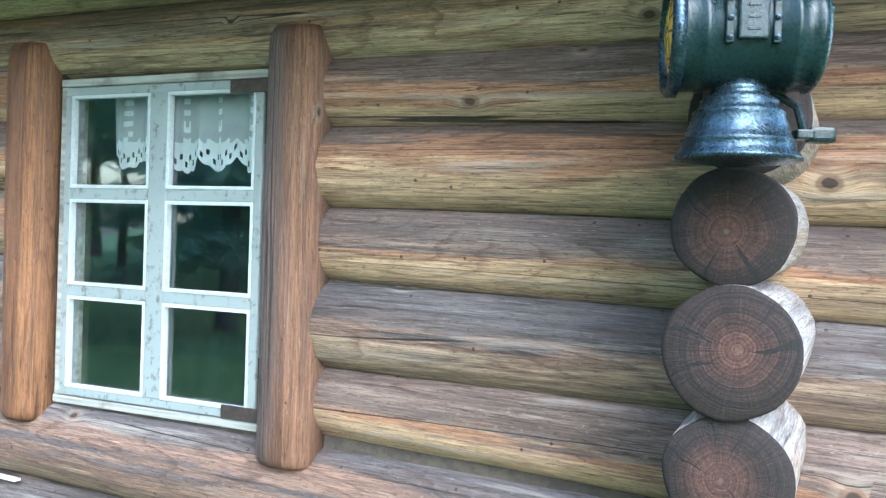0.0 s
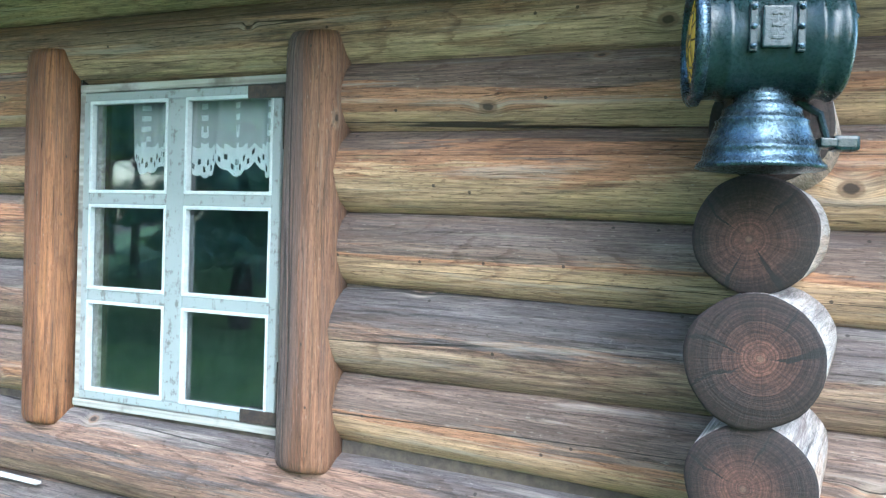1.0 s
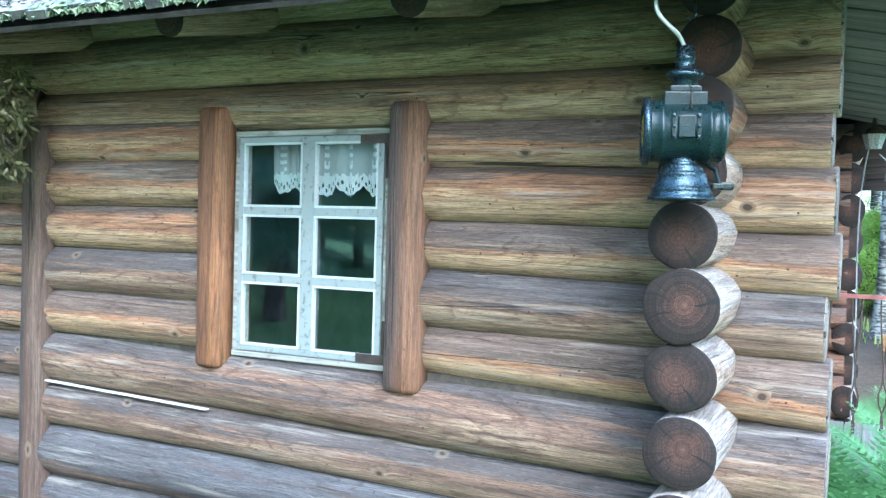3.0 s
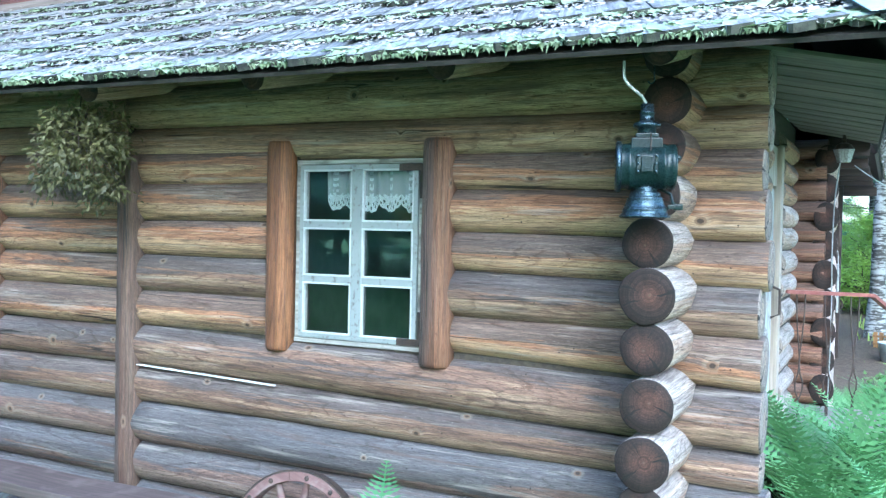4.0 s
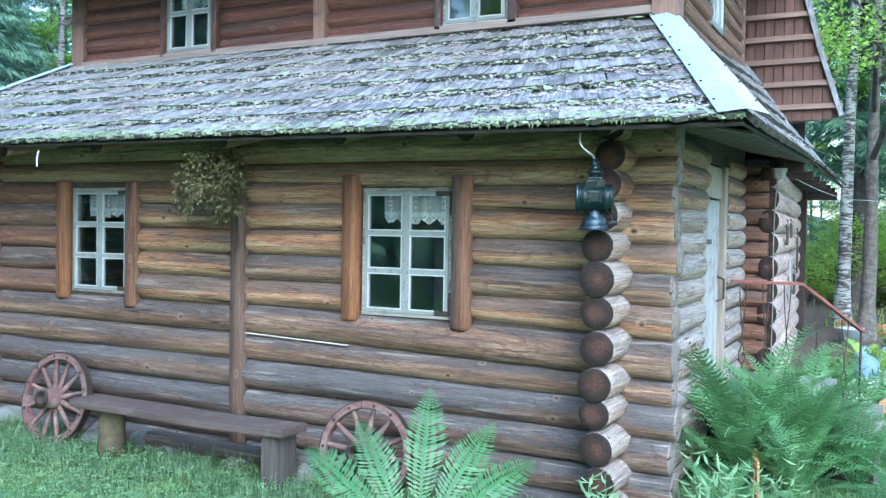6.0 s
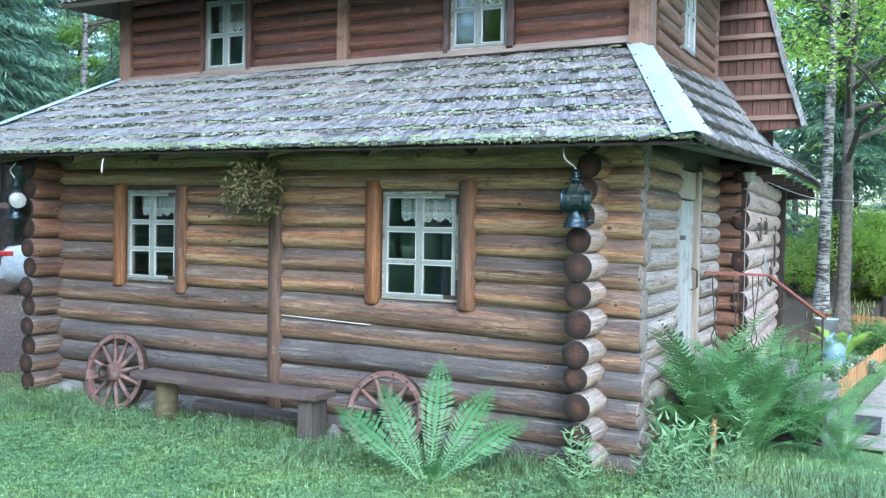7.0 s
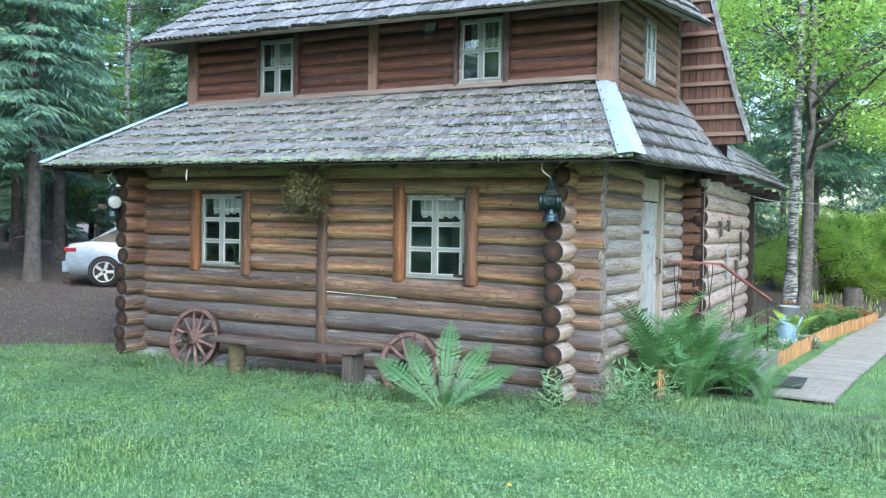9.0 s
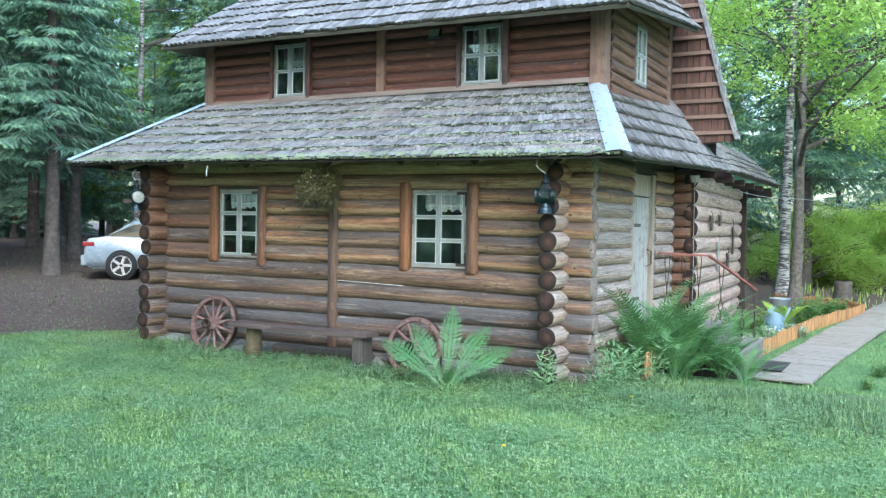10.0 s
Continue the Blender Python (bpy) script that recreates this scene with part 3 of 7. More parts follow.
def half_log(name, x0, x1, z0, z1, y, mat, parent, seed, depth=0.10):
    """An upright rounded jamb with chamfered, worn ends."""
    w = x1 - x0
    n, segs = 12, 14
    verts, faces = [], []
    hgt = z1 - z0
    o = seed * 3.1
    for i in range(n + 1):
        f = i / n
        zz = [0, 0.012, 0.03][i] if i < 3 else (hgt - [0, 0.02, 0.06][n - i] if n - i < 3 else hgt * f)
        sh = 0.72 if i in (0, n) else (0.93 if i in (1, n - 1) else 1.0)
        for k in range(segs):
            a = math.pi * k / (segs - 1)
            c, s = math.cos(a), max(0.0, math.sin(a)) ** 0.7
            b = 1 + 0.06 * noise.noise((c * 1.5 + o, s, zz * 2.0))
            verts.append((zz, -s * depth * sh * b, c * w / 2 * (sh * 0.5 + 0.5) * b))
        verts.append((zz, 0.06, -w / 2))
        verts.append((zz, 0.06, w / 2))
    m = segs + 2
    for i in range(n):
        for k in range(m):
            p, q = i * m, (i + 1) * m
            faces.append((p + k, q + k, q + (k + 1) % m, p + (k + 1) % m))
    faces.append(tuple(range(m)))
    faces.append(tuple(range(n * m, n * m + m))[::-1])
    me = mesh_of(name, verts, faces, mat)
    bm = bmesh.new()
    bm.from_mesh(me)
    bmesh.ops.recalc_face_normals(bm, faces=bm.faces)
    bm.to_mesh(me)
    bm.free()
    return part(name, me, None, parent, at=Matrix.Translation(((x0 + x1) / 2, y, z0)) @ Matrix(((0, 0, -1, 0), (0, 1, 0, 0), (1, 0, 0, 0), (0, 0, 0, 1))))


def lace(x0, x1, z0, z1, y, parent, seed, scallops=3):
    """A hanging lace valance with folds and a scalloped hem."""
    n, m = 60, 14
    verts, faces = [], []
    for j in range(m + 1):
        for i in range(n + 1):
            f = i / n
            hem = 0.042 * abs(math.sin(f * math.pi * scallops)) + 0.007 * abs(math.sin(f * math.pi * scallops * 5))
            z = z1 - (z1 - z0 - 0.03 + hem) * j / m
            yy = y + 0.012 * math.sin(f * math.pi * 2 * scallops * 1.3 + seed) * (0.4 + j / m) + 0.004 * math.sin(f * 40 + seed)
            verts.append((x0 + (x1 - x0) * f, yy, z))
    for j in range(m):
        for i in range(n):
            p = j * (n + 1) + i
            hole = j == m - 2 and i % 4 == 1 or j == m - 3 and i % 4 == 3
            if not hole:
                faces.append((p, p + 1, p + n + 2, p + n + 1))
    me = mesh_of("curtain", verts, faces, LACE)
    me.materials.append(NET)
    zl = z1 - (z1 - z0) * 0.66
    for q in me.polygons:
        spray = abs(math.sin((q.center.x - x0) / (x1 - x0) * math.pi * scallops)) > 0.93 and (int(q.center.z * 70) % 2 == 0)
        q.material_index = 1 if q.center.z > zl and not spray else 0
    return part("curtain", me, None, parent, "white lace valance with a scalloped hem")


def sash_window(name, x0, x1, z0, z1, y, cols, rows, label, curtain=0.20, scallops=3, frame_w=0.027, hinges=True, jambs=None):
    """A painted sash with glazing bars, panes, putty edge, lace and iron hinges."""
    win = thing(name, label, "window", kind="structure", at=pose(x0, y, z0))
    w, h = x1 - x0, z1 - z0
    fr = thing("window_frame", "", "")
    fr.parent = win
    cw = 0.024
    for nm, a in (("head", (0, w, 0, 0.09, h - cw, h)), ("sill", (-0.002, w + 0.002, -0.003, 0.09, 0, cw)), ("stile", (0, cw, 0.002, 0.09, cw, h - cw)), ("stile", (w - cw, w, 0.002, 0.09, cw, h - cw))):
        part(nm, boxed(*a, bevel=0.004), BARE, fr)
    sx0, sx1, sz0, sz1 = cw + 0.003, w - cw - 0.003, cw + 0.003, h - cw - 0.003
    bars = []
    fw = frame_w
    bars += [(sx0, sx1, sz1 - fw, sz1), (sx0, sx1, sz0, sz0 + fw), (sx0, sx0 + fw, sz0 + fw, sz1 - fw), (sx1 - fw, sx1, sz0 + fw, sz1 - fw)]
    mid = (sx0 + sx1) / 2
    mw = fw * 1.25
    bars.append((mid - mw, mid + mw, sz0 + fw, sz1 - fw))
    zs = [sz0 + fw + (sz1 - sz0 - 2 * fw) * k / rows for k in range(rows + 1)]
    for k in range(1, rows):
        for a, b in ((sx0 + fw, mid - mw), (mid + mw, sx1 - fw)):
            bars.append((a, b, zs[k] - 0.018, zs[k] + 0.018))
    for a, b, c, d in bars:
        bm = boxed(a, b, -0.006 if (b - a) < 0.1 else -0.004, 0.03, c, d, bevel=0.005)
        part("glazing_bar", bm, WHITE, win)
    for c in range(2):
        for k in range(rows):
            a, b = ((sx0 + fw, mid - mw), (mid + mw, sx1 - fw))[c]
            bm = boxed(a - 0.004, b + 0.004, 0.013, 0.017, zs[k] - 0.01, zs[k + 1] + 0.01)
            pane = part("pane", bm, GLASS, win)
            pane.visible_shadow = False
            za, zb = (zs[k] + (0.018 if k else 0.0), zs[k + 1] - (0.018 if k < rows - 1 else 0.0))
            bead = bmesh.new()
            wob = random.Random(c * 7 + k)
            for q0, q1, q2, q3 in ((a, b, za, za + 0.008), (a, b, zb - 0.008, zb), (a, a + 0.007, za, zb), (b - 0.007, b, za, zb)):
                box(bead, q0 - 0.001, q1 + 0.001, -0.0075 + wob.uniform(0, 0.001), 0.013, q2 - 0.001, q3 + 0.001, bevel=0.002)
            part("putty", bead, PUTTY, win)
    if curtain:
        lace(sx0 + fw + 0.13 * w, mid + 0.01, sz1 - fw - curtain, sz1 - 0.02, 0.06, win, 1.0, scallops - 1)
        lace(mid - 0.01, sx1 - fw * 0.4, sz1 - fw - curtain * 1.05, sz1 - 0.02, 0.055, win, 3.0, scallops)
    if hinges:
        for zc, up in ((sz1 - 0.02, -1), (sz0 + 0.02, 1)):
            bm = bmesh.new()
            box(bm, sx1 - 0.11, sx1 + 0.05, -0.012, -0.006, zc - 0.018, zc + 0.018)
            box(bm, sx1 + 0.012, sx1 + 0.05, -0.013, -0.007, min(zc, zc + up * 0.16), max(zc, zc + up * 0.16))
            tube(bm, [(sx1 + 0.045, -0.012, zc + up * 0.05), (sx1 + 0.045, -0.012, zc + up * 0.12)], 0.01, 8)
            part("hinge", bm, RUST, win, "rusty iron corner hinge")
    return win


window_1 = sash_window("window_1", -2.143, -1.353, 1.318, 2.313, 1.695, 2, 3, "white-painted six-pane window with flaking paint and lace valance")
half_log("jamb_post", -2.298, -2.150, 1.265, 2.415, 1.66, POST, None, 1, 0.06)
tagged(bpy.data.objects["jamb_post"], "orange-brown rounded timber jamb beside a window", "window jamb", "window jambs")
_j = half_log("jamb_post", -1.330, -1.165, 1.255, 2.405, 1.66, POST_GREY, None, 2, 0.07)
tagged(_j, "greyed red-brown rounded timber jamb beside a window", "window jamb", "window jambs")
window_2 = sash_window("window_2", -5.432, -4.680, 1.350, 2.335, 1.695, 2, 3, "white-painted six-pane window of the darker bay")
_j = half_log("jamb_post", -5.58, -5.437, 1.28, 2.40, 1.66, POST, None, 3, 0.06)
tagged(_j, "orange-brown rounded timber jamb beside a window", "window jamb", "window jambs")
_j = half_log("jamb_post", -4.672, -4.52, 1.24, 2.385, 1.66, POST_GREY, None, 4, 0.06)
tagged(_j, "greyed red-brown rounded timber jamb beside a window", "window jamb", "window jambs")
_j = half_log("wall_post", -3.42, -3.265, 0.05, 2.36, 1.655, POST_DARK, None, 5, 0.065)
tagged(_j, "brown upright timber clamping the log wall", "post")

# entrance door in the side wall
DOORWOOD = plank("bleached white door paint", (0.25, 0.25, 0.235), (0.41, 0.41, 0.39), 60.0, 0.75, 2, (0.20, 0.165, 0.135), 0.5, 0.35)
DOORTRIM = plank("bleached bare trim", (0.25, 0.21, 0.165), (0.40, 0.35, 0.29), 40.0, 0.8, 2, (0.28, 0.24, 0.2))
door = thing("door_1", "bleached white plank door, shut, with iron hinges", "door", kind="structure", at=pose(-0.10, 4.33, 0.44))
for k in range(4):
    part("plank", boxed(-0.02, 0.03, 0.14 + 0.235 * k, 0.372 + 0.235 * k, 0.0, 1.90, bevel=0.005), DOORWOOD, door)
for y0, y1 in ((-0.05, 0.13), (1.09, 1.25)):
    part("casing", boxed(-0.02, 0.085, y0, y1, -0.05, 2.26, bevel=0.012), DOORTRIM, door)
part("lintel_panel", boxed(-0.02, 0.045, 0.13, 1.09, 1.92, 2.24, bevel=0.006), DOORTRIM, door)
for z in (0.35, 1.45):
    part("hinge", boxed(0.03, 0.04, 0.14, 0.62, z, z + 0.05), RUST, door)
part("handle", tubed([(0.03, 1.02, 0.85), (0.10, 1.02, 0.88), (0.10, 1.02, 1.08), (0.03, 1.02, 1.11)], 0.012), RUST, door, "rusty iron handle")

# ---- roofs ----
def bil(P, s, t):
    return P[0] * (1 - s) * (1 - t) + P[1] * s * (1 - t) + P[2] * (1 - s) * t + P[3] * s * t


def slab(name, P, thick, mat, label, sub=8):
    """Roof boarding under the shingles: a slab on four corners (eave left, eave right, top left, top right)."""
    verts, faces = [], []
    nrm = (P[1] - P[0]).cross(P[2] - P[0]).normalized()
    for side in (0, 1):
        for j in range(sub + 1):
            for i in range(sub + 1):
                verts.append(bil(P, i / sub, j / sub) - nrm * (thick * side + 0.012))
    m = (sub + 1) ** 2
    for j in range(sub):
        for i in range(sub):
            p = j * (sub + 1) + i
            faces.append((p, p + 1, p + sub + 2, p + sub + 1))
            faces.append((m + p, m + p + sub + 1, m + p + sub + 2, m + p + 1))
    rim = [i for i in range(sub)] + [sub + (sub + 1) * j for j in range(sub)] + [m - 1 - i for i in range(sub)] + [(sub + 1) * (sub - j) for j in range(sub)]
    for a, b in zip(rim, rim[1:] + rim[:1]):
        faces.append((a, m + a, m + b, b))
    ob = part(name, mesh_of(name, verts, faces, mat, smooth=False), None, None)
    return tagged(ob, label, "roof", kind="structure")


def shingle_mesh(seed, w=0.098, length=0.46, thick=0.033):
    rnd = random.Random(seed)
    bm = bmesh.new()
    cut = rnd.uniform(0.0, 0.02)
    out = [(-w / 2, length), (-w / 2, 0.012 + cut), (-w / 2 + 0.012, cut * 0.4), (w / 2 - 0.012, rnd.uniform(0, 0.012)), (w / 2, 0.016), (w / 2, length)]
    lo = [bm.verts.new((x, y, 0.0)) for x, y in out]
    hi = [bm.verts.new((x * 0.98, y, thick * (1.0 if y < 0.1 else 0.45) + rnd.uniform(-0.001, 0.001))) for x, y in out]
    bm.faces.new(lo[::-1])
    bm.faces.new(hi)
    for k in range(6):
        bm.faces.new((lo[k], lo[(k + 1) % 6], hi[(k + 1) % 6], hi[k]))
    me = bpy.data.meshes.new("shingle")
    bm.to_mesh(me)
    bm.free()
    me.materials.append(SHINGLE)
    me.materials.append(BUTT)
    for q in me.polygons:
        q.material_index = 1 if abs(q.normal.z) < 0.5 and q.center.y < 0.1 else 0
    return me


SHINGLES = [shingle_mesh(s) for s in range(8)]
_sv = [np.array([v.co for v in m.vertices]) for m in SHINGLES]
_si = [[p.material_index for p in m.polygons] for m in SHINGLES]
_sf = [[tuple(p.vertices) for p in m.polygons] for m in SHINGLES]


def shingled(roof, P, rows, seed, parts=None, width=0.098, up=None):
    """Lays overlapping shingles on a roof; those whose place satisfies parts() become objects, the rest one joined part."""
    rnd = random.Random(seed)
    verts, faces, ends, base = [], [], [], 0
    count = 0
    for r in range(rows):
        t = r / rows
        a, b = bil(P, 0, t), bil(P, 1, t)
        n = int((b - a).length / width)
        for k in range(n):
            s = (k + 0.5 + rnd.uniform(-0.06, 0.06)) / n
            p = bil(P, s, t)
            u = (b - a).normalized()
            v = (bil(P, s, min(1, t + 0.08)) - p).normalized()
            nn = u.cross(v).normalized()
            if nn.z < 0:
                nn = -nn
            u = v.cross(nn).normalized()
            q = Matrix((u, v, nn)).transposed().to_4x4()
            slip = rnd.uniform(-0.030, 0.012)
            m = Matrix.Translation(p + v * slip + nn * rnd.uniform(0.010, 0.020)) @ q @ pose(0, 0, 0, rnd.uniform(-5.0, -2.6), rnd.uniform(-2, 2), rnd.uniform(-1.5, 1.5))
            j = rnd.randrange(8)
            if parts and count < 300 and parts(p):
                count += 1
                ob = new("shingle", SHINGLES[j])
                ob.parent = roof
                ob.matrix_basis = m
            else:
                vv = _sv[j] @ np.array(m.to_3x3()).T + np.array(m.translation)
                verts.append(vv)
                faces += [tuple(i + base for i in f) for f in _sf[j]]
                ends += _si[j]
                base += len(vv)
    if verts:
        me = mesh_of("shingles", np.concatenate(verts).tolist(), faces, SHINGLE_FAR, smooth=False)
        me.materials.append(BUTT)
        me.polygons.foreach_set("material_index", ends)
        ob = part("shingles", me, None, roof)
        tagged(ob, kind="stuff")


def isl_plank(name, a, b, worn):
    m = Mat(name, 0.85)
    p = m.place()
    n = m.noise(scale3(m, p, 42, 12, 12), 1.0, 6.0, 0.75)
    big = m.noise(p, 3.0, 4.0, 0.6)
    c = m.mix(m.span(n, 0.3, 0.7), a, b)
    t = m.math("ADD", 0.62, m.math("MULTIPLY", m.island(), 0.62))
    c = m.mix(1.0, c, m.vec(t, t, t), "MULTIPLY")
    c = m.mix(m.span(big, 0.5, 0.7, 0.0, 0.6), c, worn)
    m.color(c)
    m.bump(n, 0.5, 0.004)
    return m.m


SHINGLE_FAR = isl_plank("grey split shingles", (0.095, 0.099, 0.107), (0.275, 0.279, 0.285), (0.075, 0.085, 0.08))

V = Vector
EFL, EFR = V((-7.75, 0.93, 2.70)), V((0.84, 0.93, 2.63))
TFL, TFR = V((-6.88, 2.93, 3.79)), V((-0.10, 2.93, 3.72))
ROOF_F = [EFL, EFR, TFL, TFR]
ESR, TSR = V((0.66, 8.6, 2.93)), V((0.05, 7.6, 3.95))
ROOF_S = [EFR, ESR, TFR, TSR]
ROOF_W = [V((-7.75, 9.0, 2.7)), EFL, V((-6.85, 9.0, 3.9)), TFL]
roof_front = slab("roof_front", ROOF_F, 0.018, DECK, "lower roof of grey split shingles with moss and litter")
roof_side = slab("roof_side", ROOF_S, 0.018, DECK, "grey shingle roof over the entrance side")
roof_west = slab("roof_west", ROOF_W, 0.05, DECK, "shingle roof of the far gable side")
# upper roof
UFL, UFR = V((-7.2, 2.2, 4.655)), V((0.52, 2.2, 4.56))
URL, URR = V((-5.0, 5.2, 7.2)), V((-1.6, 5.2, 7.2))
USB = V((0.46, 6.3, 5.06))
ROOF_UF = [UFL, UFR, URL, URR]
ROOF_US = [UFR, USB, URR, V((-1.5, 6.3, 7.3))]
ROOF_UW = [V((-7.2, 6.5, 4.8)), UFL, V((-5.0, 6.5, 7.3)), URL]
roof_upper = slab("roof_upper", ROOF_UF, 0.05, SOFFIT, "upper roof of grey split shingles")
roof_upper_side = slab("roof_upper_side", ROOF_US, 0.05, SOFFIT, "side slope of the upper shingle roof")
roof_upper_west = slab("roof_upper_west", ROOF_UW, 0.05, SOFFIT, "far slope of the upper shingle roof")

# ---- upper storey ----
wall_upper = part("wall_upper", bmesh.new(), CHINK, None)
_bm = bmesh.new()
for x0, x1, z0, z1 in [(-6.8, -5.45, 3.3, 5.0), (-5.45, -4.78, 3.3, 3.81), (-5.45, -4.78, 4.68, 5.0), (-4.78, -2.10, 3.3, 5.0),
                       (-2.10, -1.44, 3.3, 3.81), (-2.10, -1.44, 4.68, 5.0), (-1.44, -0.12, 3.3, 5.0)]:
    box(_bm, x0, x1, 2.95, 3.05, z0, z1)
_bm.to_mesh(wall_upper.data)
_bm.free()
tagged(wall_upper, "red-brown stained log wall of the upper storey", "wall", kind="structure")
SEAM_U = [4.91, 4.75, 4.59, 4.42, 4.26, 4.095, 3.93, 3.77, 3.61]
for i, (hi, lo) in enumerate(zip(SEAM_U, SEAM_U[1:])):
    z = (hi + lo) / 2
    spans = [(-6.72, -3.45), (-3.40, -0.18)] if z > 4.68 else [(-6.72, -5.52), (-4.72, -3.45), (-3.40, -2.16), (-1.38, -0.18)]
    for j, (a, b) in enumerate(spans):
        course(wall_upper, a, b, lo, hi, (LOG_RED, END_WARM), 400 + 10 * i + j, y=3.0)
wall_upper_side = part("wall_upper_side", boxed(-0.12, -0.05, 3.05, 6.6, 3.4, 5.4), CHINK, None)
tagged(wall_upper_side, "brown log side wall of the upper storey", "wall", kind="structure")
for i, (hi, lo) in enumerate(zip([5.2, 5.05] + SEAM_U, [5.05] + SEAM_U)):
    r = (hi - lo) / 2 + 0.006
    for j, (a, b) in enumerate([(3.08, 4.18), (4.72, 6.1)] if 3.90 < (hi + lo) / 2 < 4.80 else [(3.08, 6.1)]):
        me = log_mesh(b - a, r, r, (LOG_BROWN, END_WARM), 470 + 10 * i + j)
        part("log", me, None, wall_upper_side, at=pose(-0.04, a, (hi + lo) / 2 + 0.02, 0, 0, 90))


def square_post(name, x0, x1, y0, y1, z0, z1, mat, label):
    return tagged(part(name, boxed(x0, x1, y0, y1, z0, z1, bevel=0.012), mat, None), label, "post")


UPOST = plank("brown squared post", (0.13, 0.078, 0.058), (0.21, 0.13, 0.095), 45.0, 0.75, 2, (0.10, 0.06, 0.045))
square_post("corner_post", -0.185, 0.02, 2.84, 3.08, 3.66, 4.95, UPOST, "squared brown corner post of the upper storey")
square_post("corner_post", -6.87, -6.69, 2.87, 3.06, 3.70, 4.95, UPOST, "squared brown corner post of the upper storey")
square_post("wall_post", -3.50, -3.36, 2.87, 3.0, 3.68, 4.85, UPOST, "squared light-brown middle post of the upper storey")
square_post("wall_post", -0.08, 0.035, 6.0, 6.16, 3.9, 5.25, UPOST, "squared brown post at the end of the upper side wall")
sill_board = part("sill_board", boxed(-6.7, -0.18, 2.86, 2.93, 3.76, 3.825, bevel=0.006), plank("grey sill board", (0.17, 0.135, 0.118), (0.25, 0.205, 0.18), 45.0), None)
tagged(sill_board, "greyed board along the foot of the upper wall", "board", kind="structure")
window_3 = sash_window("window_3", -5.44, -4.79, 3.825, 4.67, 2.90, 2, 2, "small four-pane upper window with white lace curtain", 0.30, 3, 0.03, False)
window_4 = sash_window("window_4", -2.09, -1.45, 3.82, 4.66, 2.90, 2, 2, "small four-pane upper window with white lace curtain", 0.30, 3, 0.03, False)
for n, a, b in (("jamb_board", -5.50, -5.445), ("jamb_board", -4.785, -4.71), ("jamb_board", -2.16, -2.095), ("jamb_board", -1.445, -1.36)):
    tagged(part(n, boxed(a, b, 2.86, 2.95, 3.79, 4.71, bevel=0.006), LOG_RED, None), "dark red-brown board beside an upper window", "window jamb", "upper jamb boards")
# window in the upper side wall
_w = sash_window("window_5", 0, 0.54, 0, 0.86, 0, 2, 2, "narrow four-pane white window of the upper side wall", 0.0, 3, 0.03, False)
_w.matrix_basis = pose(0.045, 4.18, 3.92, 0, 0, 90)
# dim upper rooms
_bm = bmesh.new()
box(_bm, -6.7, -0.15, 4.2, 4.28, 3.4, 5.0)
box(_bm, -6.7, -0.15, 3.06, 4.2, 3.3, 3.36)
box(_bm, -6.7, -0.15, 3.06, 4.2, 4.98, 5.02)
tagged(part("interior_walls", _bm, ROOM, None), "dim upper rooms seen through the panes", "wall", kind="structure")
# steep boarded gable behind, with battens
GY = 6.62
edge = [(-0.75, 8.2), (0.31, 5.91), (0.55, 5.0), (0.78, 4.1), (1.02, 3.34)]
_bm = bmesh.new()
out = [(-3.0, 8.2)] + edge + [(-0.2, 3.2), (-3.0, 3.2)]
_f = [_bm.verts.new((x, GY, z)) for x, z in out]
_k = [_bm.verts.new((x, GY + 0.12, z)) for x, z in out]
_bm.faces.new(_f)
_bm.faces.new(_k[::-1])
for i in range(len(out)):
    _bm.faces.new((_f[i], _k[i], _k[(i + 1) % len(out)], _f[(i + 1) % len(out)]))
bmesh.ops.recalc_face_normals(_bm, faces=_bm.faces)
gable = tagged(part("gable_wall", _bm, BOARD_RED, None), "steep dark red-brown boarded gable with battens", "wall", kind="structure")


def edge_x(z):
    for (xa, za), (xb, zb) in zip(edge, edge[1:]):
        if zb <= z <= za:
            return xa + (xb - xa) * (za - z) / (za - zb)
    return edge[-1][0]


for k in range(20):
    z = 3.42 + 0.262 * k
    if z < 8.1:
        part("batten", boxed(edge_x(z) - 1.0, edge_x(z) + 0.03, GY - 0.075, GY - 0.002, z, z + 0.06, bevel=0.004), BATTEN, gable)
for k in range(26):
    x = -1.6 + 0.105 * k
    ztop = min([8.1] + [z for z in [3.3 + 0.05 * q for q in range(97)] if edge_x(z) < x + 0.09])
    if ztop > 3.5:
        part("board", boxed(x + 0.004, x + 0.099, GY - 0.022 - 0.004 * (k % 3), GY - 0.001, 3.3, ztop), BOARD_RED, gable)
_bm = bmesh.new()
for (xa, za), (xb, zb) in zip(edge, edge[1:]):
    box(_bm, 0, math.hypot(xb - xa, zb - za) + 0.01, GY - 0.10, GY + 0.14, -0.03, 0.02, m=Matrix.Translation((xa, 0, za)) @ pose(0, 0, 0, 0, math.degrees(math.atan2(za - zb, xb - xa)), 0))
part("barge_edge", _bm, SHINGLE_FAR, gable, "shingled edge of the steep roof")
# flared lower roof end beyond the entrance
ROOF_P = [V((0.66, 8.6, 2.93)), V((0.68, 14.0, 2.93)), V((0.10, 8.6, 3.50)), V((0.05, 13.8, 3.55))]
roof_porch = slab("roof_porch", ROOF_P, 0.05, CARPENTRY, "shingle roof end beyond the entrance")
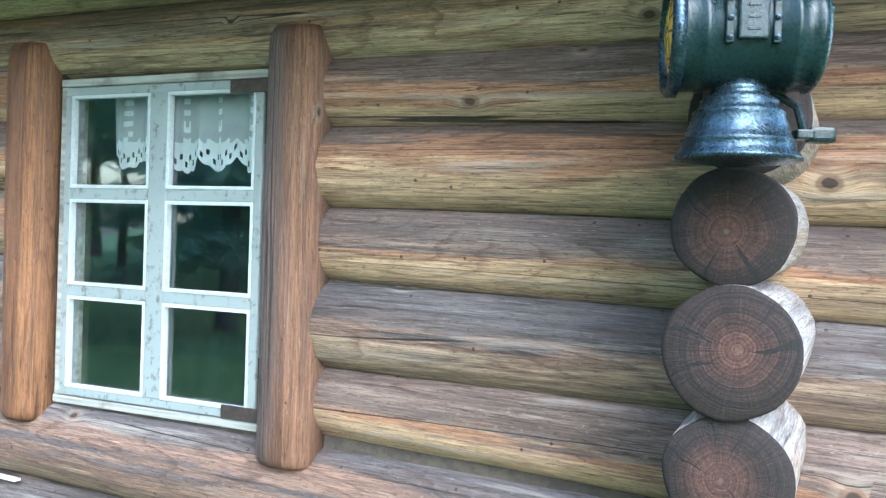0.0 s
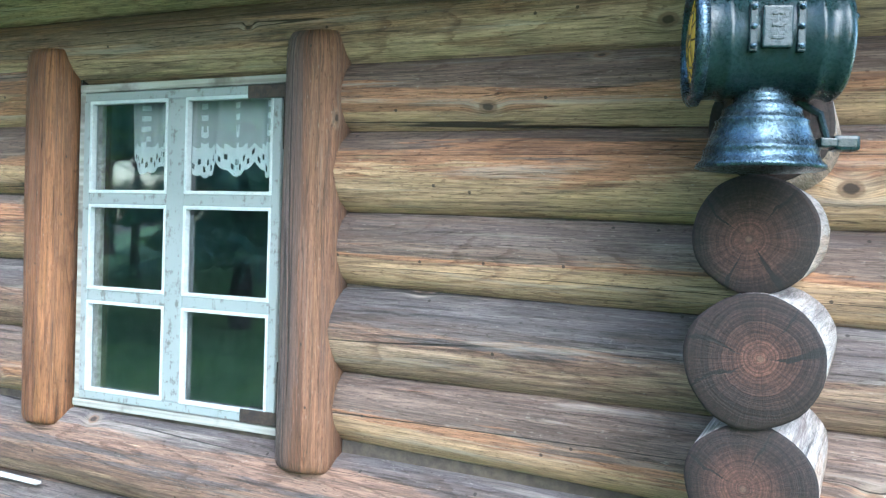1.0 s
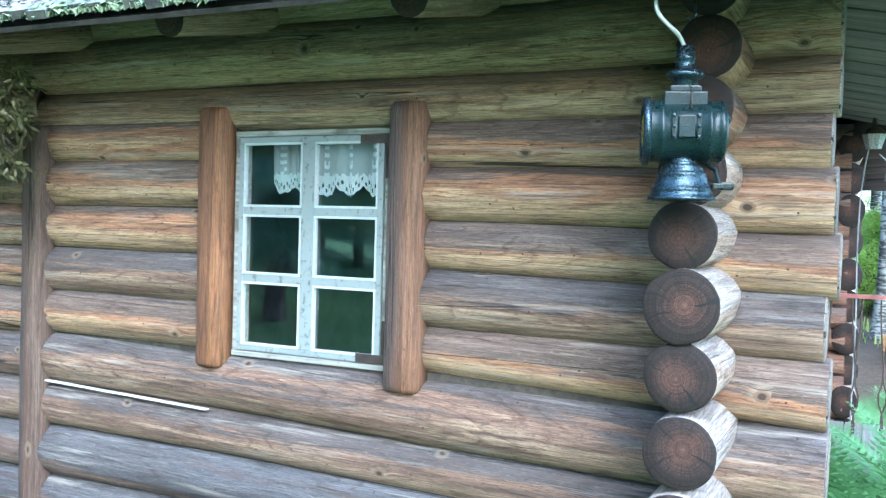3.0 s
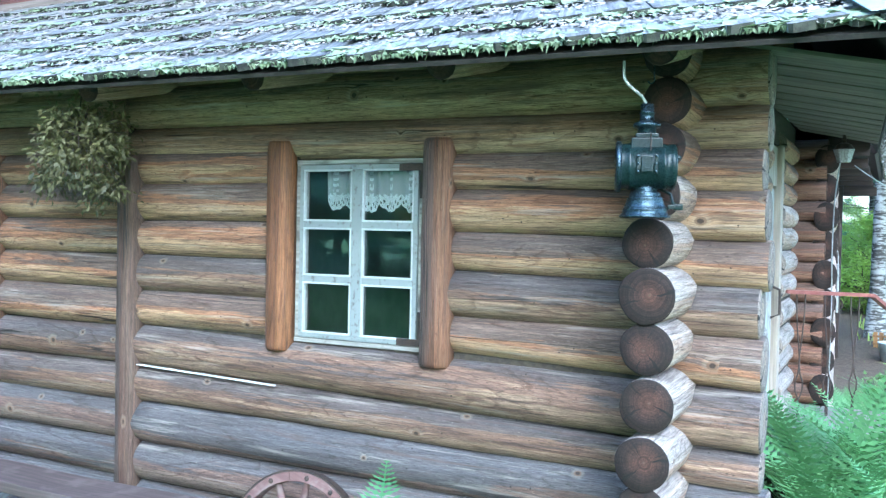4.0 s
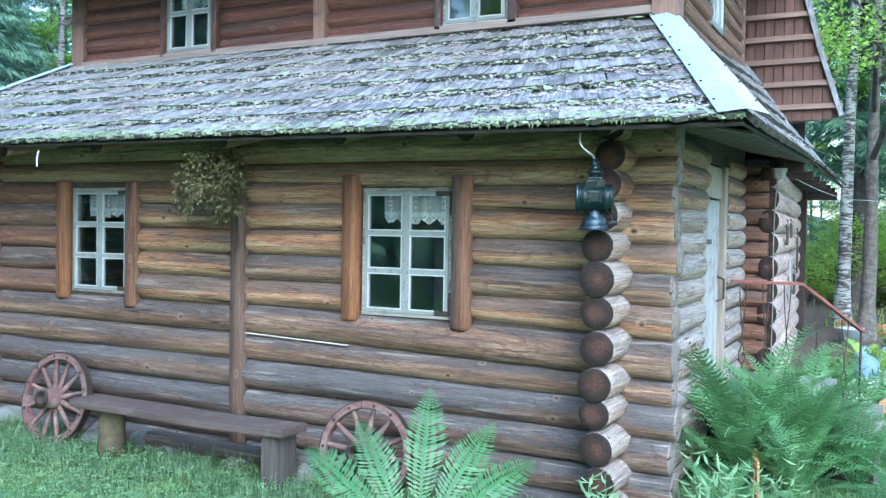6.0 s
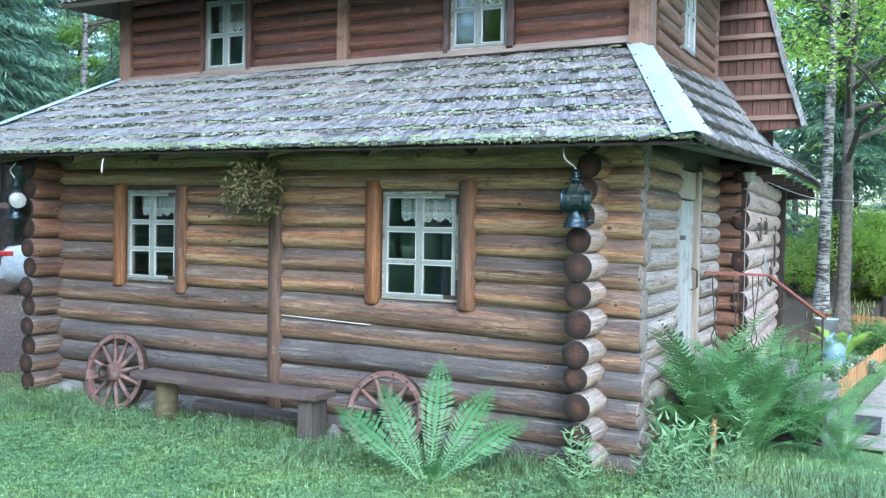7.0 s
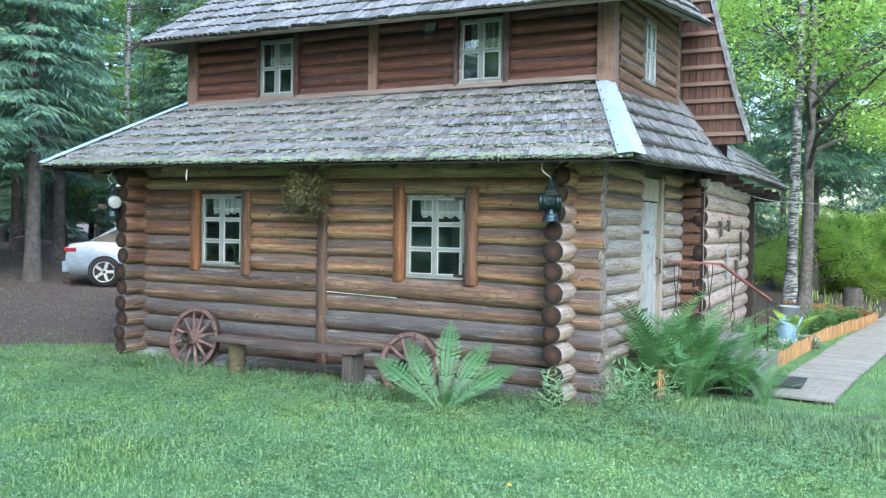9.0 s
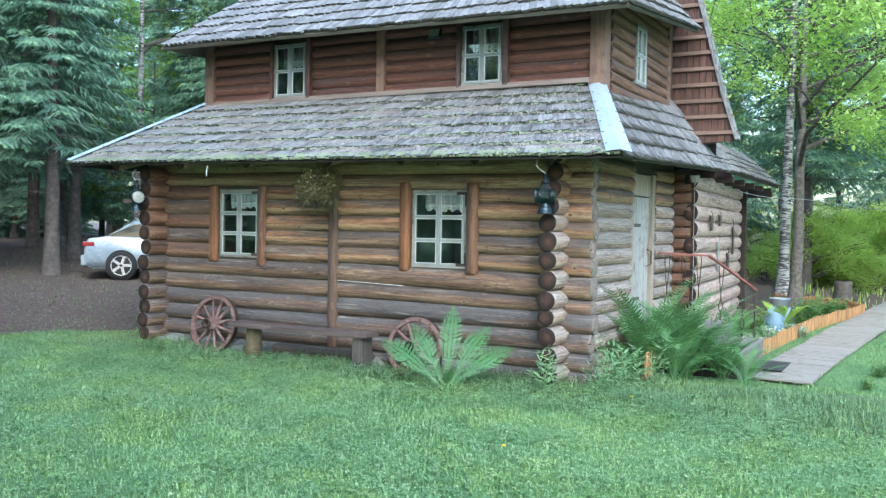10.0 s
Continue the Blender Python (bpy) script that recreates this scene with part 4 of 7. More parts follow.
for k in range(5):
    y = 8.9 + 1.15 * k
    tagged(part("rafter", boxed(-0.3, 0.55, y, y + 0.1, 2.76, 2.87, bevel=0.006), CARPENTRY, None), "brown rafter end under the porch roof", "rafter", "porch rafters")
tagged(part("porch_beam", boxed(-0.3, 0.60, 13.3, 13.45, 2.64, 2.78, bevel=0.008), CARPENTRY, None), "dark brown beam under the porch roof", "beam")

# recess and tool wall beyond the door
wall_recess = part("wall_recess", boxed(-0.4, 0.24, 7.02, 7.10, -0.3, 3.0), CHINK, None)
tagged(wall_recess, "sheltered brown log wall of the recess", "wall", kind="structure")
for i in range(14):
    z = 2.80 - 0.197 * i
    part("log", log_mesh(0.66, 0.1, 0.1, (LOG_BROWN, END_WARM), 520 + i), None, wall_recess, at=pose(-0.42, 6.98, z))
TURN = 92.9  # the tool wall stands a little off square


def tool_wall_x(y):
    return 0.20 - (y - 6.9) * 0.0507


wall_tools = part("wall_tools", boxed(0.0, 5.85, -0.03, 0.09, -0.3, 2.86), CHINK, None, at=pose(tool_wall_x(7.0), 7.0, 0, 0, 0, TURN))
tagged(wall_tools, "pinkish scraped log wall hung with iron tools", "wall", kind="structure")
for i in range(11):
    z = 2.70 - 0.275 * i
    part("log", log_mesh(5.9 - 0.12 * (i % 2), 0.142, 0.142, (LOG_PINK, END_DARK), 540 + i, squash=0.8), None, wall_tools, at=pose(-0.12 + 0.05 * (i % 2), -0.04, z))
tagged(part("porch_post", boxed(-0.02, 0.13, 12.84, 12.98, 0.0, 2.80, bevel=0.01), CARPENTRY, None), "dark brown post at the end of the porch wall", "post")
# back of the house
wall_back = tagged(part("wall_back", boxed(-6.6, -0.2, 12.6, 12.8, -0.3, 3.3), BOARD_RED, None), "brown rear wall of the house", "wall", kind="structure")

# ---- roof details ----
def hip_flashing(name, a, b, side_u, side_v, wide, label):
    """A folded metal strip over a hip, with screws along both edges; it narrows towards the top."""
    ob = thing(name, label, "flashing")
    d = (b - a).normalized()
    n = (side_u.cross(d)).normalized()
    if n.z < 0:
        n = -n
    for s, side in ((0, side_u), (1, side_v)):
        bm = bmesh.new()
        w = wide[s]
        lift = V((0, 0, 0.045))
        p = [a + lift * 1.9 - d * 0.05, b + lift * 1.5, b + lift * 1.3 + side * w * 0.85, a + lift * 1.6 + side * w - d * 0.05]
        lo = [bm.verts.new(q) for q in p]
        hi = [bm.verts.new(q + V((0, 0, 0.004))) for q in p]
        bm.faces.new(hi)
        bm.faces.new(lo[::-1])
        for k in range(4):
            bm.faces.new((lo[k], lo[(k + 1) % 4], hi[(k + 1) % 4], hi[k]))
        bmesh.ops.recalc_face_normals(bm, faces=bm.faces)
        strip = part("strip", bm, ZINC, ob)
        for k in range(7):
            f = 0.06 + 0.145 * k
            q = a.lerp(b, f) + lift * 1.75 + side * w * (0.86 - 0.15 * f)
            bm = bmesh.new()
            turned(bm, [(0.0, -0.002), (0.009, 0.0), (0.009, 0.006), (0.004, 0.01)], Matrix.Translation(q), 8)
            part("screw", bm, RUST, ob)
    return ob


hip_flashing("hip_flashing", EFR, TFR, V((-1, 0, 0)), V((0.80, 0.60, -0.10)).normalized(), (0.16, 0.13), "bent galvanised metal strip over the roof hip")
hip_flashing("hip_flashing", EFL, TFL, V((1, 0, 0)), V((0, 1, 0)), (0.10, 0.13), "long galvanised metal strip over the far roof hip")

# boards under the entrance eave, and rafter ends under the front eave
for k in range(36):
    g = 0.10 + 0.0192 * k
    p = EFR.lerp(ESR, g)
    q = V((0.0, p.y, 2.80 + 0.035 * (p.y - 1.7)))
    p = p.lerp(q, 0.05) - V((0, 0, 0.03))
    d = q - p
    m = Matrix.Translation(p) @ d.to_track_quat("X", "Z").to_matrix().to_4x4()
    tagged(part("soffit_board", boxed(0, d.length, -0.066, 0.066, -0.009, 0.009, bevel=0.002, m=pose(0, 0, 0.004 * (k % 3))), SOFFIT, None, at=m), "grey board under the entrance eave", "soffit board", "boards under the eave")
for k, x in enumerate((-6.9, -5.6, -4.4, -3.05, -1.95, -0.95, -0.02)):
    me = log_mesh(1.15, 0.07, 0.085, (LOG_OLIVE, END_DARK), 700 + k, segs=16)
    ob = part("rafter", me, None, None, at=pose(x, 1.06, 2.655, 0, 0, 90) @ pose(0, 0, 0, 0, -14, 0))
    tagged(ob, "round rafter end under the mossy eave", "rafter", "rafters under the eave")
tagged(part("wall_plate", log_mesh(7.2, 0.09, 0.09, (LOG_OLIVE, END_DARK), 720), None, None, at=pose(-6.8, 1.72, 2.83)), "olive round wall plate under the eave", "beam", kind="structure")

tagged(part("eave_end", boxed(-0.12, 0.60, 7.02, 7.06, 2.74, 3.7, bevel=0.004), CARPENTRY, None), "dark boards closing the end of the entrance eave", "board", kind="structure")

# stones under the sill log
STONE = mottled("mossy field stone", (0.11, 0.12, 0.12), (0.20, 0.215, 0.21), 9.0, 0.9, 0, (0.13, 0.17, 0.12), 0.6)


def boulder(x, y, z, sx, sy, sz, seed):
    bm = bmesh.new()
    bmesh.ops.create_icosphere(bm, subdivisions=3, radius=1.0)
    for v in bm.verts:
        n = 1 + 0.25 * noise.noise(v.co * 1.3 + V((seed, 0, 0))) + 0.06 * noise.noise(v.co * 4 + V((0, seed, 0)))
        v.co = V((v.co.x * sx * n, v.co.y * sy * n, v.co.z * sz * n))
    return tagged(part("foundation_stone", bm, STONE, None, smooth=True, at=pose(x, y, z, 0, 0, seed * 40)), "grey lichen-covered stone under the sill log", "stone", "foundation stones")


for i, x in enumerate((-6.2, -5.6, -4.9, -4.3, -3.75, -3.1, -2.5)):
    boulder(x, 1.62 + 0.03 * math.sin(i * 3), 0.02, 0.33, 0.16, 0.14, i + 1)

IRON_GREY = mottled("pale worn iron", (0.22, 0.24, 0.25), (0.36, 0.38, 0.38), 20.0, 0.5, 0.5, (0.14, 0.1, 0.08))
# ---- railway lantern ----
ENAMEL = mottled("glossy bottle-green paint", (0.005, 0.013, 0.013), (0.010, 0.022, 0.023), 30.0, 0.30, 0.0, (0.014, 0.024, 0.028), 0.4, 0.15)
STEEL = mottled("worn blackened steel", (0.024, 0.038, 0.048), (0.06, 0.09, 0.112), 34.0, 0.27, 0.75, (0.012, 0.018, 0.021), 0.45)
_m = Mat("crackled amber lens", 0.12)
_v = _m.voro(_m.coords(), 38.0, "DISTANCE_TO_EDGE")
_m.color(_m.mix(_m.span(_v.outputs["Distance"], 0.02, 0.10), (0.10, 0.05, 0.01), (0.62, 0.36, 0.05)))
_m.bump(_v.outputs["Distance"], 0.5, 0.01)
AMBER = _m.m
ENAMEL.node_tree.nodes["Principled BSDF"].inputs["Specular IOR Level"].default_value = 0.22
_m = Mat("frosted white lens", 0.2)
_v = _m.voro(_m.coords(), 38.0, "DISTANCE_TO_EDGE")
_m.color(_m.mix(_m.span(_v.outputs["Distance"], 0.02, 0.10), (0.20, 0.20, 0.19), (0.32, 0.33, 0.31)))
FROST = _m.m
CORD = mottled("white cord", (0.48, 0.48, 0.46), (0.62, 0.61, 0.58), 40.0, 0.6)


def lantern(at, lens_mat, label):
    """An old signal lantern: drum with bezel and lens, tiered foot, badge, chimney, bracket."""
    ob = thing("railway_lantern", label, "lantern", at=at)
    ax = pose(0, 0, 0.194, 0, -90, 0) @ Matrix.Diagonal((1.06, 1.06, 1.0, 1.0))
    bm = turned(bmesh.new(), [(0.0, -0.115), (0.075, -0.115), (0.083, -0.108), (0.086, -0.10), (0.082, -0.094), (0.082, -0.075), (0.086, -0.071), (0.086, -0.064), (0.082, -0.06),
                              (0.082, 0.055), (0.087, 0.06), (0.087, 0.068), (0.084, 0.072), (0.085, 0.098)], ax, 40, False)
    part("drum", bm, ENAMEL, ob, smooth=True)
    bm = turned(bmesh.new(), [(0.085, 0.095), (0.094, 0.098), (0.095, 0.112), (0.088, 0.118), (0.082, 0.116), (0.080, 0.10)], ax, 40, False)
    part("bezel", bm, STEEL, ob, smooth=True)
    bm = turned(bmesh.new(), [(0.0, 0.118), (0.03, 0.1165), (0.06, 0.111), (0.083, 0.103)], ax, 40, False)
    part("lens", bm, lens_mat, ob, smooth=True)
    bm = turned(bmesh.new(), [(0.100, -0.006), (0.106, -0.004), (0.104, 0.002), (0.096, 0.008), (0.092, 0.022), (0.094, 0.025), (0.089, 0.029), (0.074, 0.066), (0.076, 0.070), (0.068, 0.074),
                              (0.063, 0.086), (0.064, 0.089), (0.050, 0.097), (0.047, 0.104), (0.049, 0.107), (0.046, 0.110), (0.044, 0.13)], Matrix.Diagonal((0.94, 0.94, 1.0, 1.0)), 40, True)
    part("foot", bm, STEEL, ob, smooth=True)
    bm = bmesh.new()
    box(bm, -0.060, 0.060, -0.046, 0.046, 0.262, 0.304, bevel=0.004)
    box(bm, -0.044, 0.044, -0.040, 0.040, 0.304, 0.322, bevel=0.004)
    part("saddle", bm, ENAMEL, ob)
    bm = turned(bmesh.new(), [(0.036, 0.315), (0.037, 0.345), (0.050, 0.347), (0.054, 0.353), (0.053, 0.362), (0.040, 0.370), (0.029, 0.374), (0.027, 0.398), (0.030, 0.400), (0.030, 0.408), (0.026, 0.411), (0.027, 0.436), (0.021, 0.440), (0.0, 0.441)], None, 28, False)
    part("chimney", bm, STEEL, ob, smooth=True)
    bm = bmesh.new()
    box(bm, -0.022, 0.022, -0.094, -0.074, 0.168, 0.230, bevel=0.003)
    part("badge", bm, ENAMEL, ob, "embossed metal maker's plate")
    for k in range(3):
        part("emboss", boxed(-0.009, 0.009, -0.0955, -0.0935, 0.180 + 0.018 * k, 0.185 + 0.018 * k, bevel=0.0008), ENAMEL, ob)
    for x in (-0.034, 0.034):
        part("badge_rail", boxed(x - 0.006, x + 0.006, -0.092, -0.076, 0.162, 0.236, bevel=0.002), ENAMEL, ob)
        for z in (0.17, 0.199, 0.228):
            part("rivet", turned(bmesh.new(), [(0.0, 0.006), (0.004, 0.0045), (0.005, 0.0)], Matrix.Translation((x, -0.092, z)) @ pose(0, 0, 0, 90, 0, 0), 8, False), STEEL, ob)
    bm = bmesh.new()
    box(bm, 0.085, 0.112, -0.02, 0.02, 0.03, 0.045, bevel=0.003)
    box(bm, 0.105, 0.145, -0.018, 0.018, 0.026, 0.05, bevel=0.006)
    tube(bm, [(0.06, 0.04, 0.11), (0.10, 0.05, 0.09), (0.112, 0.045, 0.045), (0.09, 0.04, 0.03)], 0.007)
    part("latch", bm, ENAMEL, ob)
    part("lug", tubed([(0.10, -0.02, 0.225), (0.125, -0.02, 0.228), (0.132, -0.02, 0.234)], [0.014, 0.012, 0.004]), ENAMEL, ob)
    bm = bmesh.new()
    tube(bm, [(0.012, -0.03, 0.33), (0.016, -0.05, 0.30), (0.014, -0.065, 0.27), (0.012, -0.08, 0.25)], 0.003)
    part("wire", bm, RUST, ob)
    part("back_plate", boxed(-0.03, 0.03, 0.075, 0.20, 0.10, 0.16, bevel=0.004), RUST, ob)
    return ob


lantern(pose(-0.088, 1.17, 2.016, 0, 0, 17), AMBER, "glossy bottle-green railway lantern with an amber lens at the log corner")
lantern(pose(-6.56, 1.16, 2.01, 0, 0, 150), FROST, "dark railway lantern with a white lens at the far log corner")


def cable(name, pts, r, mat, label):
    c = bpy.data.curves.new(name, "CURVE")
    c.dimensions = "3D"
    c.bevel_depth, c.bevel_resolution = r, 2
    sp = c.splines.new("NURBS")
    sp.points.add(len(pts) - 1)
    for q, p in zip(sp.points, pts):
        q.co = (*p, 1)
    sp.use_endpoint_u = True
    sp.order_u = 3
    c.materials.append(mat)
    return tagged(new(name, c), label, "cable")


cable("cord", [(-0.16, 1.08, 2.61), (-0.155, 1.06, 2.57), (-0.15, 1.06, 2.53), (-0.11, 1.10, 2.49), (-0.10, 1.15, 2.48), (-0.09, 1.17, 2.45)], 0.006, CORD, "white cord from the eave to the lantern")
cable("hook", [(-0.07, 1.2, 2.62), (-0.07, 1.19, 2.57), (-0.065, 1.19, 2.545), (-0.085, 1.19, 2.535), (-0.095, 1.19, 2.55)], 0.003, STEEL, "bent wire hook under the eave")
cable("cord", [(-6.62, 1.2, 2.62), (-6.66, 1.15, 2.55), (-6.6, 1.12, 2.5), (-6.56, 1.16, 2.43)], 0.007, CORD, "white cord to the far lantern")
cable("dangling_twig", [(-5.0, 0.98, 2.62), (-5.02, 0.97, 2.55), (-5.01, 0.97, 2.48)], 0.008, CORD, "pale trinket hanging from the eave")

# caulking strip, bright in its joint
tagged(part("caulking_strip", boxed(0, 1.04, -0.011, 0.011, -0.0035, 0.0035), CORD, None, at=pose(-3.28, 1.655, 1.096, 0, 1.6, 0)), "white foam strip in a log joint", "caulking")

# small floodlight under the upper eave
fl = thing("floodlight", "small grey floodlight under the upper eave", "lamp", at=pose(-2.42, 2.72, 4.55, -25, 0, 0))
part("housing", boxed(-0.09, 0.09, -0.03, 0.03, -0.07, 0.07, bevel=0.01), STEEL, fl)
part("lens", boxed(-0.08, 0.08, -0.034, -0.030, -0.06, 0.06), FROST, fl)
part("bracket", tubed([(0, 0.02, 0), (0, 0.10, 0.02), (0, 0.24, 0.06)], 0.012), STEEL, fl)
# glass lamp under the entrance eave
el = thing("eave_lamp", "small glass lamp hanging under the entrance eave", "lamp", at=pose(0.40, 6.40, 2.63))
bm = turned(bmesh.new(), [(0.055, 0.0), (0.085, 0.10), (0.09, 0.115), (0.05, 0.13)], None, 6)
part("shade", bm, FROST, el)
part("cap", turned(bmesh.new(), [(0.09, 0.115), (0.06, 0.16), (0.02, 0.18), (0.012, 0.26)], None, 12), RUST, el)
cable("overhead_wire", [(0.6, 6.0, 3.0), (1.0, 9.0, 2.98), (1.5, 12.9, 3.02), (5, 15, 3.1), (14, 18, 3.6)], 0.007, RUST, "sagging overhead wire between house and trees")
cable("overhead_wire", [(0.45, 7.7, 2.70), (0.8, 9.5, 2.50), (1.35, 12.9, 2.62), (4, 14, 2.2), (8, 15, 2.7)], 0.006, IRON_GREY, "thin pale wire between house and trees")
cable("power_cord", [(0.40, 6.42, 2.80), (0.32, 6.78, 2.5), (0.30, 6.84, 1.8), (0.32, 6.84, 1.2), (0.30, 6.84, 0.3)], 0.006, IRON_GREY, "pale cord down the corner of the tool wall")


# ---- cart wheels and bench ----
WHEELWOOD = plank("faded maroon wheel paint", (0.11, 0.06, 0.055), (0.18, 0.105, 0.095), 25.0, 0.75, 0, (0.22, 0.175, 0.16))
BENCHWOOD = plank("dark purplish-brown plank", (0.06, 0.045, 0.043), (0.115, 0.088, 0.083), 45.0, 0.6, 0, (0.15, 0.12, 0.115))
STUMP = mottled("mossy stump bark", (0.07, 0.058, 0.038), (0.125, 0.105, 0.058), 12.0, 0.9, 0, (0.12, 0.13, 0.06), 0.8)


def wheel(at, r, label):
    """An old cart wheel whose axle is local y: felloes, iron tyre, tapered spokes and a turned nave."""
    ob = thing("cart_wheel", label, "wheel", at=at)
    ax = pose(0, 0, 0, 90, 0, 0)
    n = 6
    for k in range(n):
        bm = bmesh.new()
        a0, a1 = 2 * math.pi * k / n + 0.006, 2 * math.pi * (k + 1) / n - 0.006
        rings = []
        for i in range(9):
            a = a0 + (a1 - a0) * i / 8
            c, s = math.cos(a), math.sin(a)
            rings.append([bm.verts.new((c * q, y, s * q)) for q, y in ((r * 0.845, -0.03), (r * 0.855, -0.036), (r * 0.965, -0.036), (r * 0.975, -0.03), (r * 0.975, 0.03), (r * 0.845, 0.03))])
        for p, q in zip(rings, rings[1:]):
            for j in range(6):
                bm.faces.new((p[j], p[(j + 1) % 6], q[(j + 1) % 6], q[j]))
        bm.faces.new(rings[0])
        bm.faces.new(rings[-1][::-1])
        bmesh.ops.recalc_face_normals(bm, faces=bm.faces)
        part("felloe", bm, WHEELWOOD, ob)
        for da in (0.3, 0.72):
            a = a0 + (a1 - a0) * da
            part("bolt", turned(bmesh.new(), [(0.0, 0.008), (0.011, 0.006), (0.014, 0.0)], Matrix.Translation((math.cos(a) * r * 0.91, -0.036, math.sin(a) * r * 0.91)) @ pose(0, 0, 0, 90, 0, 0), 8, False), RUST, ob)
    bm = turned(bmesh.new(), [(r * 0.976, -0.032), (r, -0.032), (r, 0.032), (r * 0.976, 0.032), (r * 0.976, -0.032)], ax, 56, False)
    part("tyre", bm, RUST, ob)
    bm = turned(bmesh.new(), [(0.045, 0.17), (0.062, 0.17), (0.068, 0.16), (0.07, 0.11), (0.082, 0.10), (0.095, 0.05), (0.10, 0.0), (0.09, -0.06), (0.075, -0.10), (0.0, -0.10)], ax, 28, False)
    nave = part("nave", bm, WHEELWOOD, ob, smooth=True)
    bm = turned(bmesh.new(), [(0.071, 0.155), (0.074, 0.157), (0.074, 0.175), (0.05, 0.177), (0.045, 0.172), (0.043, 0.06), (0.0, 0.058)], ax, 28, False)
    part("axle_box", bm, RUST, nave, smooth=True)
    for k in range(12):
        a = 2 * math.pi * (k + 0.5) / 12
        c, s = math.cos(a), math.sin(a)
        part("spoke", tubed([(c * 0.07, -0.01, s * 0.07), (c * 0.2, -0.008, s * 0.2), (c * r * 0.86, 0, s * r * 0.86)], [0.026, 0.022, 0.018], 8), WHEELWOOD, ob, smooth=True)
    return ob


wheel(pose(-5.15, 1.30, 0.40, -12, 0, 0), 0.42, "faded maroon wooden cart wheel leaning on the log wall")
wheel(pose(-1.86, 1.34, 0.33, -12, 20, 0), 0.385, "faded maroon cart wheel leaning behind a fern")

bench = thing("bench", "dark plank bench on log stumps beside the wall", "bench", at=pose(-3.52, 1.18, 0.07))
bm = bmesh.new()
box(bm, -1.13, 1.13, -0.16, 0.16, 0.36, 0.425, bevel=0.012)
bmesh.ops.subdivide_edges(bm, edges=[e for e in bm.edges if abs(e.verts[0].co.x - e.verts[1].co.x) > 1], cuts=14)
for v in bm.verts:
    v.co.z += 0.012 * noise.noise((v.co.x * 1.2, 0, 2)) - 0.014 * (1 - (v.co.x / 1.13) ** 2)
    v.co.y += 0.010 * noise.noise((v.co.x * 1.5, 4, 2))
part("seat", bm, BENCHWOOD, bench)
part("leg", boxed(0.90, 1.05, -0.12, 0.13, -0.12, 0.362, bevel=0.014), plank("grey hewn block", (0.05, 0.044, 0.04), (0.10, 0.09, 0.082), 40.0, 0.85, 2), bench)
_me = log_mesh(0.46, 0.115, 0.105, (STUMP, END_WARM), 777, segs=18)
part("leg", _me, None, bench, at=pose(-0.82, 0.02, -0.10, 0, -90, 0))
tagged(part("sill_beam", log_mesh(2.6, 0.075, 0.07, (LOG_BLUE, END_DARK), 778), None, None, at=pose(-4.2, 1.50, 0.12)), "dark loose pole lying behind the bench", "pole")

# ---- entrance steps, rail, walkway, edging ----
STEPWOOD = plank("grey weathered step board", (0.13, 0.123, 0.116), (0.21, 0.20, 0.19), 40.0, 0.85, 1, (0.14, 0.13, 0.12))
EDGING = plank("orange-stained picket", (0.36, 0.19, 0.075), (0.46, 0.26, 0.11), 45.0, 0.7, 2, (0.22, 0.12, 0.06))
PATHWOOD = plank("worn pale walkway board", (0.22, 0.205, 0.185), (0.31, 0.29, 0.265), 40.0, 0.85, 0, (0.19, 0.178, 0.16), 0.4, 0.12)
RAILRED = mottled("dull red rail paint", (0.17, 0.055, 0.045), (0.23, 0.085, 0.07), 20.0, 0.5, 0.1, (0.10, 0.04, 0.03))
steps = thing("entrance_steps", "grey board steps up to the entrance door", "steps")
for k, (x0, x1, z) in enumerate(((0.0, 1.05, 0.40), (1.01, 1.52, 0.16))):
    n = 8 if k == 0 else 4
    for j in range(n):
        a = x0 + (x1 - x0) * j / n
        part("tread", boxed(a + 0.004, a + (x1 - x0) / n - 0.004, 4.45, 6.55, z - 0.04, z, bevel=0.005), STEPWOOD, steps)
    part("riser", boxed(x1 - 0.05, x1 - 0.012, 4.5, 6.5, -0.32, z - 0.042), STEPWOOD, steps)
    part("cheek", boxed(x0, x1 - 0.05, 4.48, 4.53, -0.32, z - 0.042), DECK, steps)
rail = thing("stair_rail", "dull red iron stair rail with scrolled balusters", "railing")
R0, R1, R2 = V((0.0, 5.76, 1.487)), V((0.664, 6.40, 1.45)), V((1.27, 7.3, 0.87))


def flat_bar(p, q, w=0.028, h=0.016):
    d = q - p
    return boxed(-w, w, 0, d.length, -h, h, bevel=0.003, m=Matrix.Translation(p) @ d.to_track_quat("Y", "Z").to_matrix().to_4x4())


part("handrail", flat_bar(R0, R1), RAILRED, rail)
part("handrail", flat_bar(R1, R2), RAILRED, rail)
part("end_post", tubed([(1.25, 7.26, -0.15), (1.25, 7.26, 0.89)], 0.014), RUST, rail)
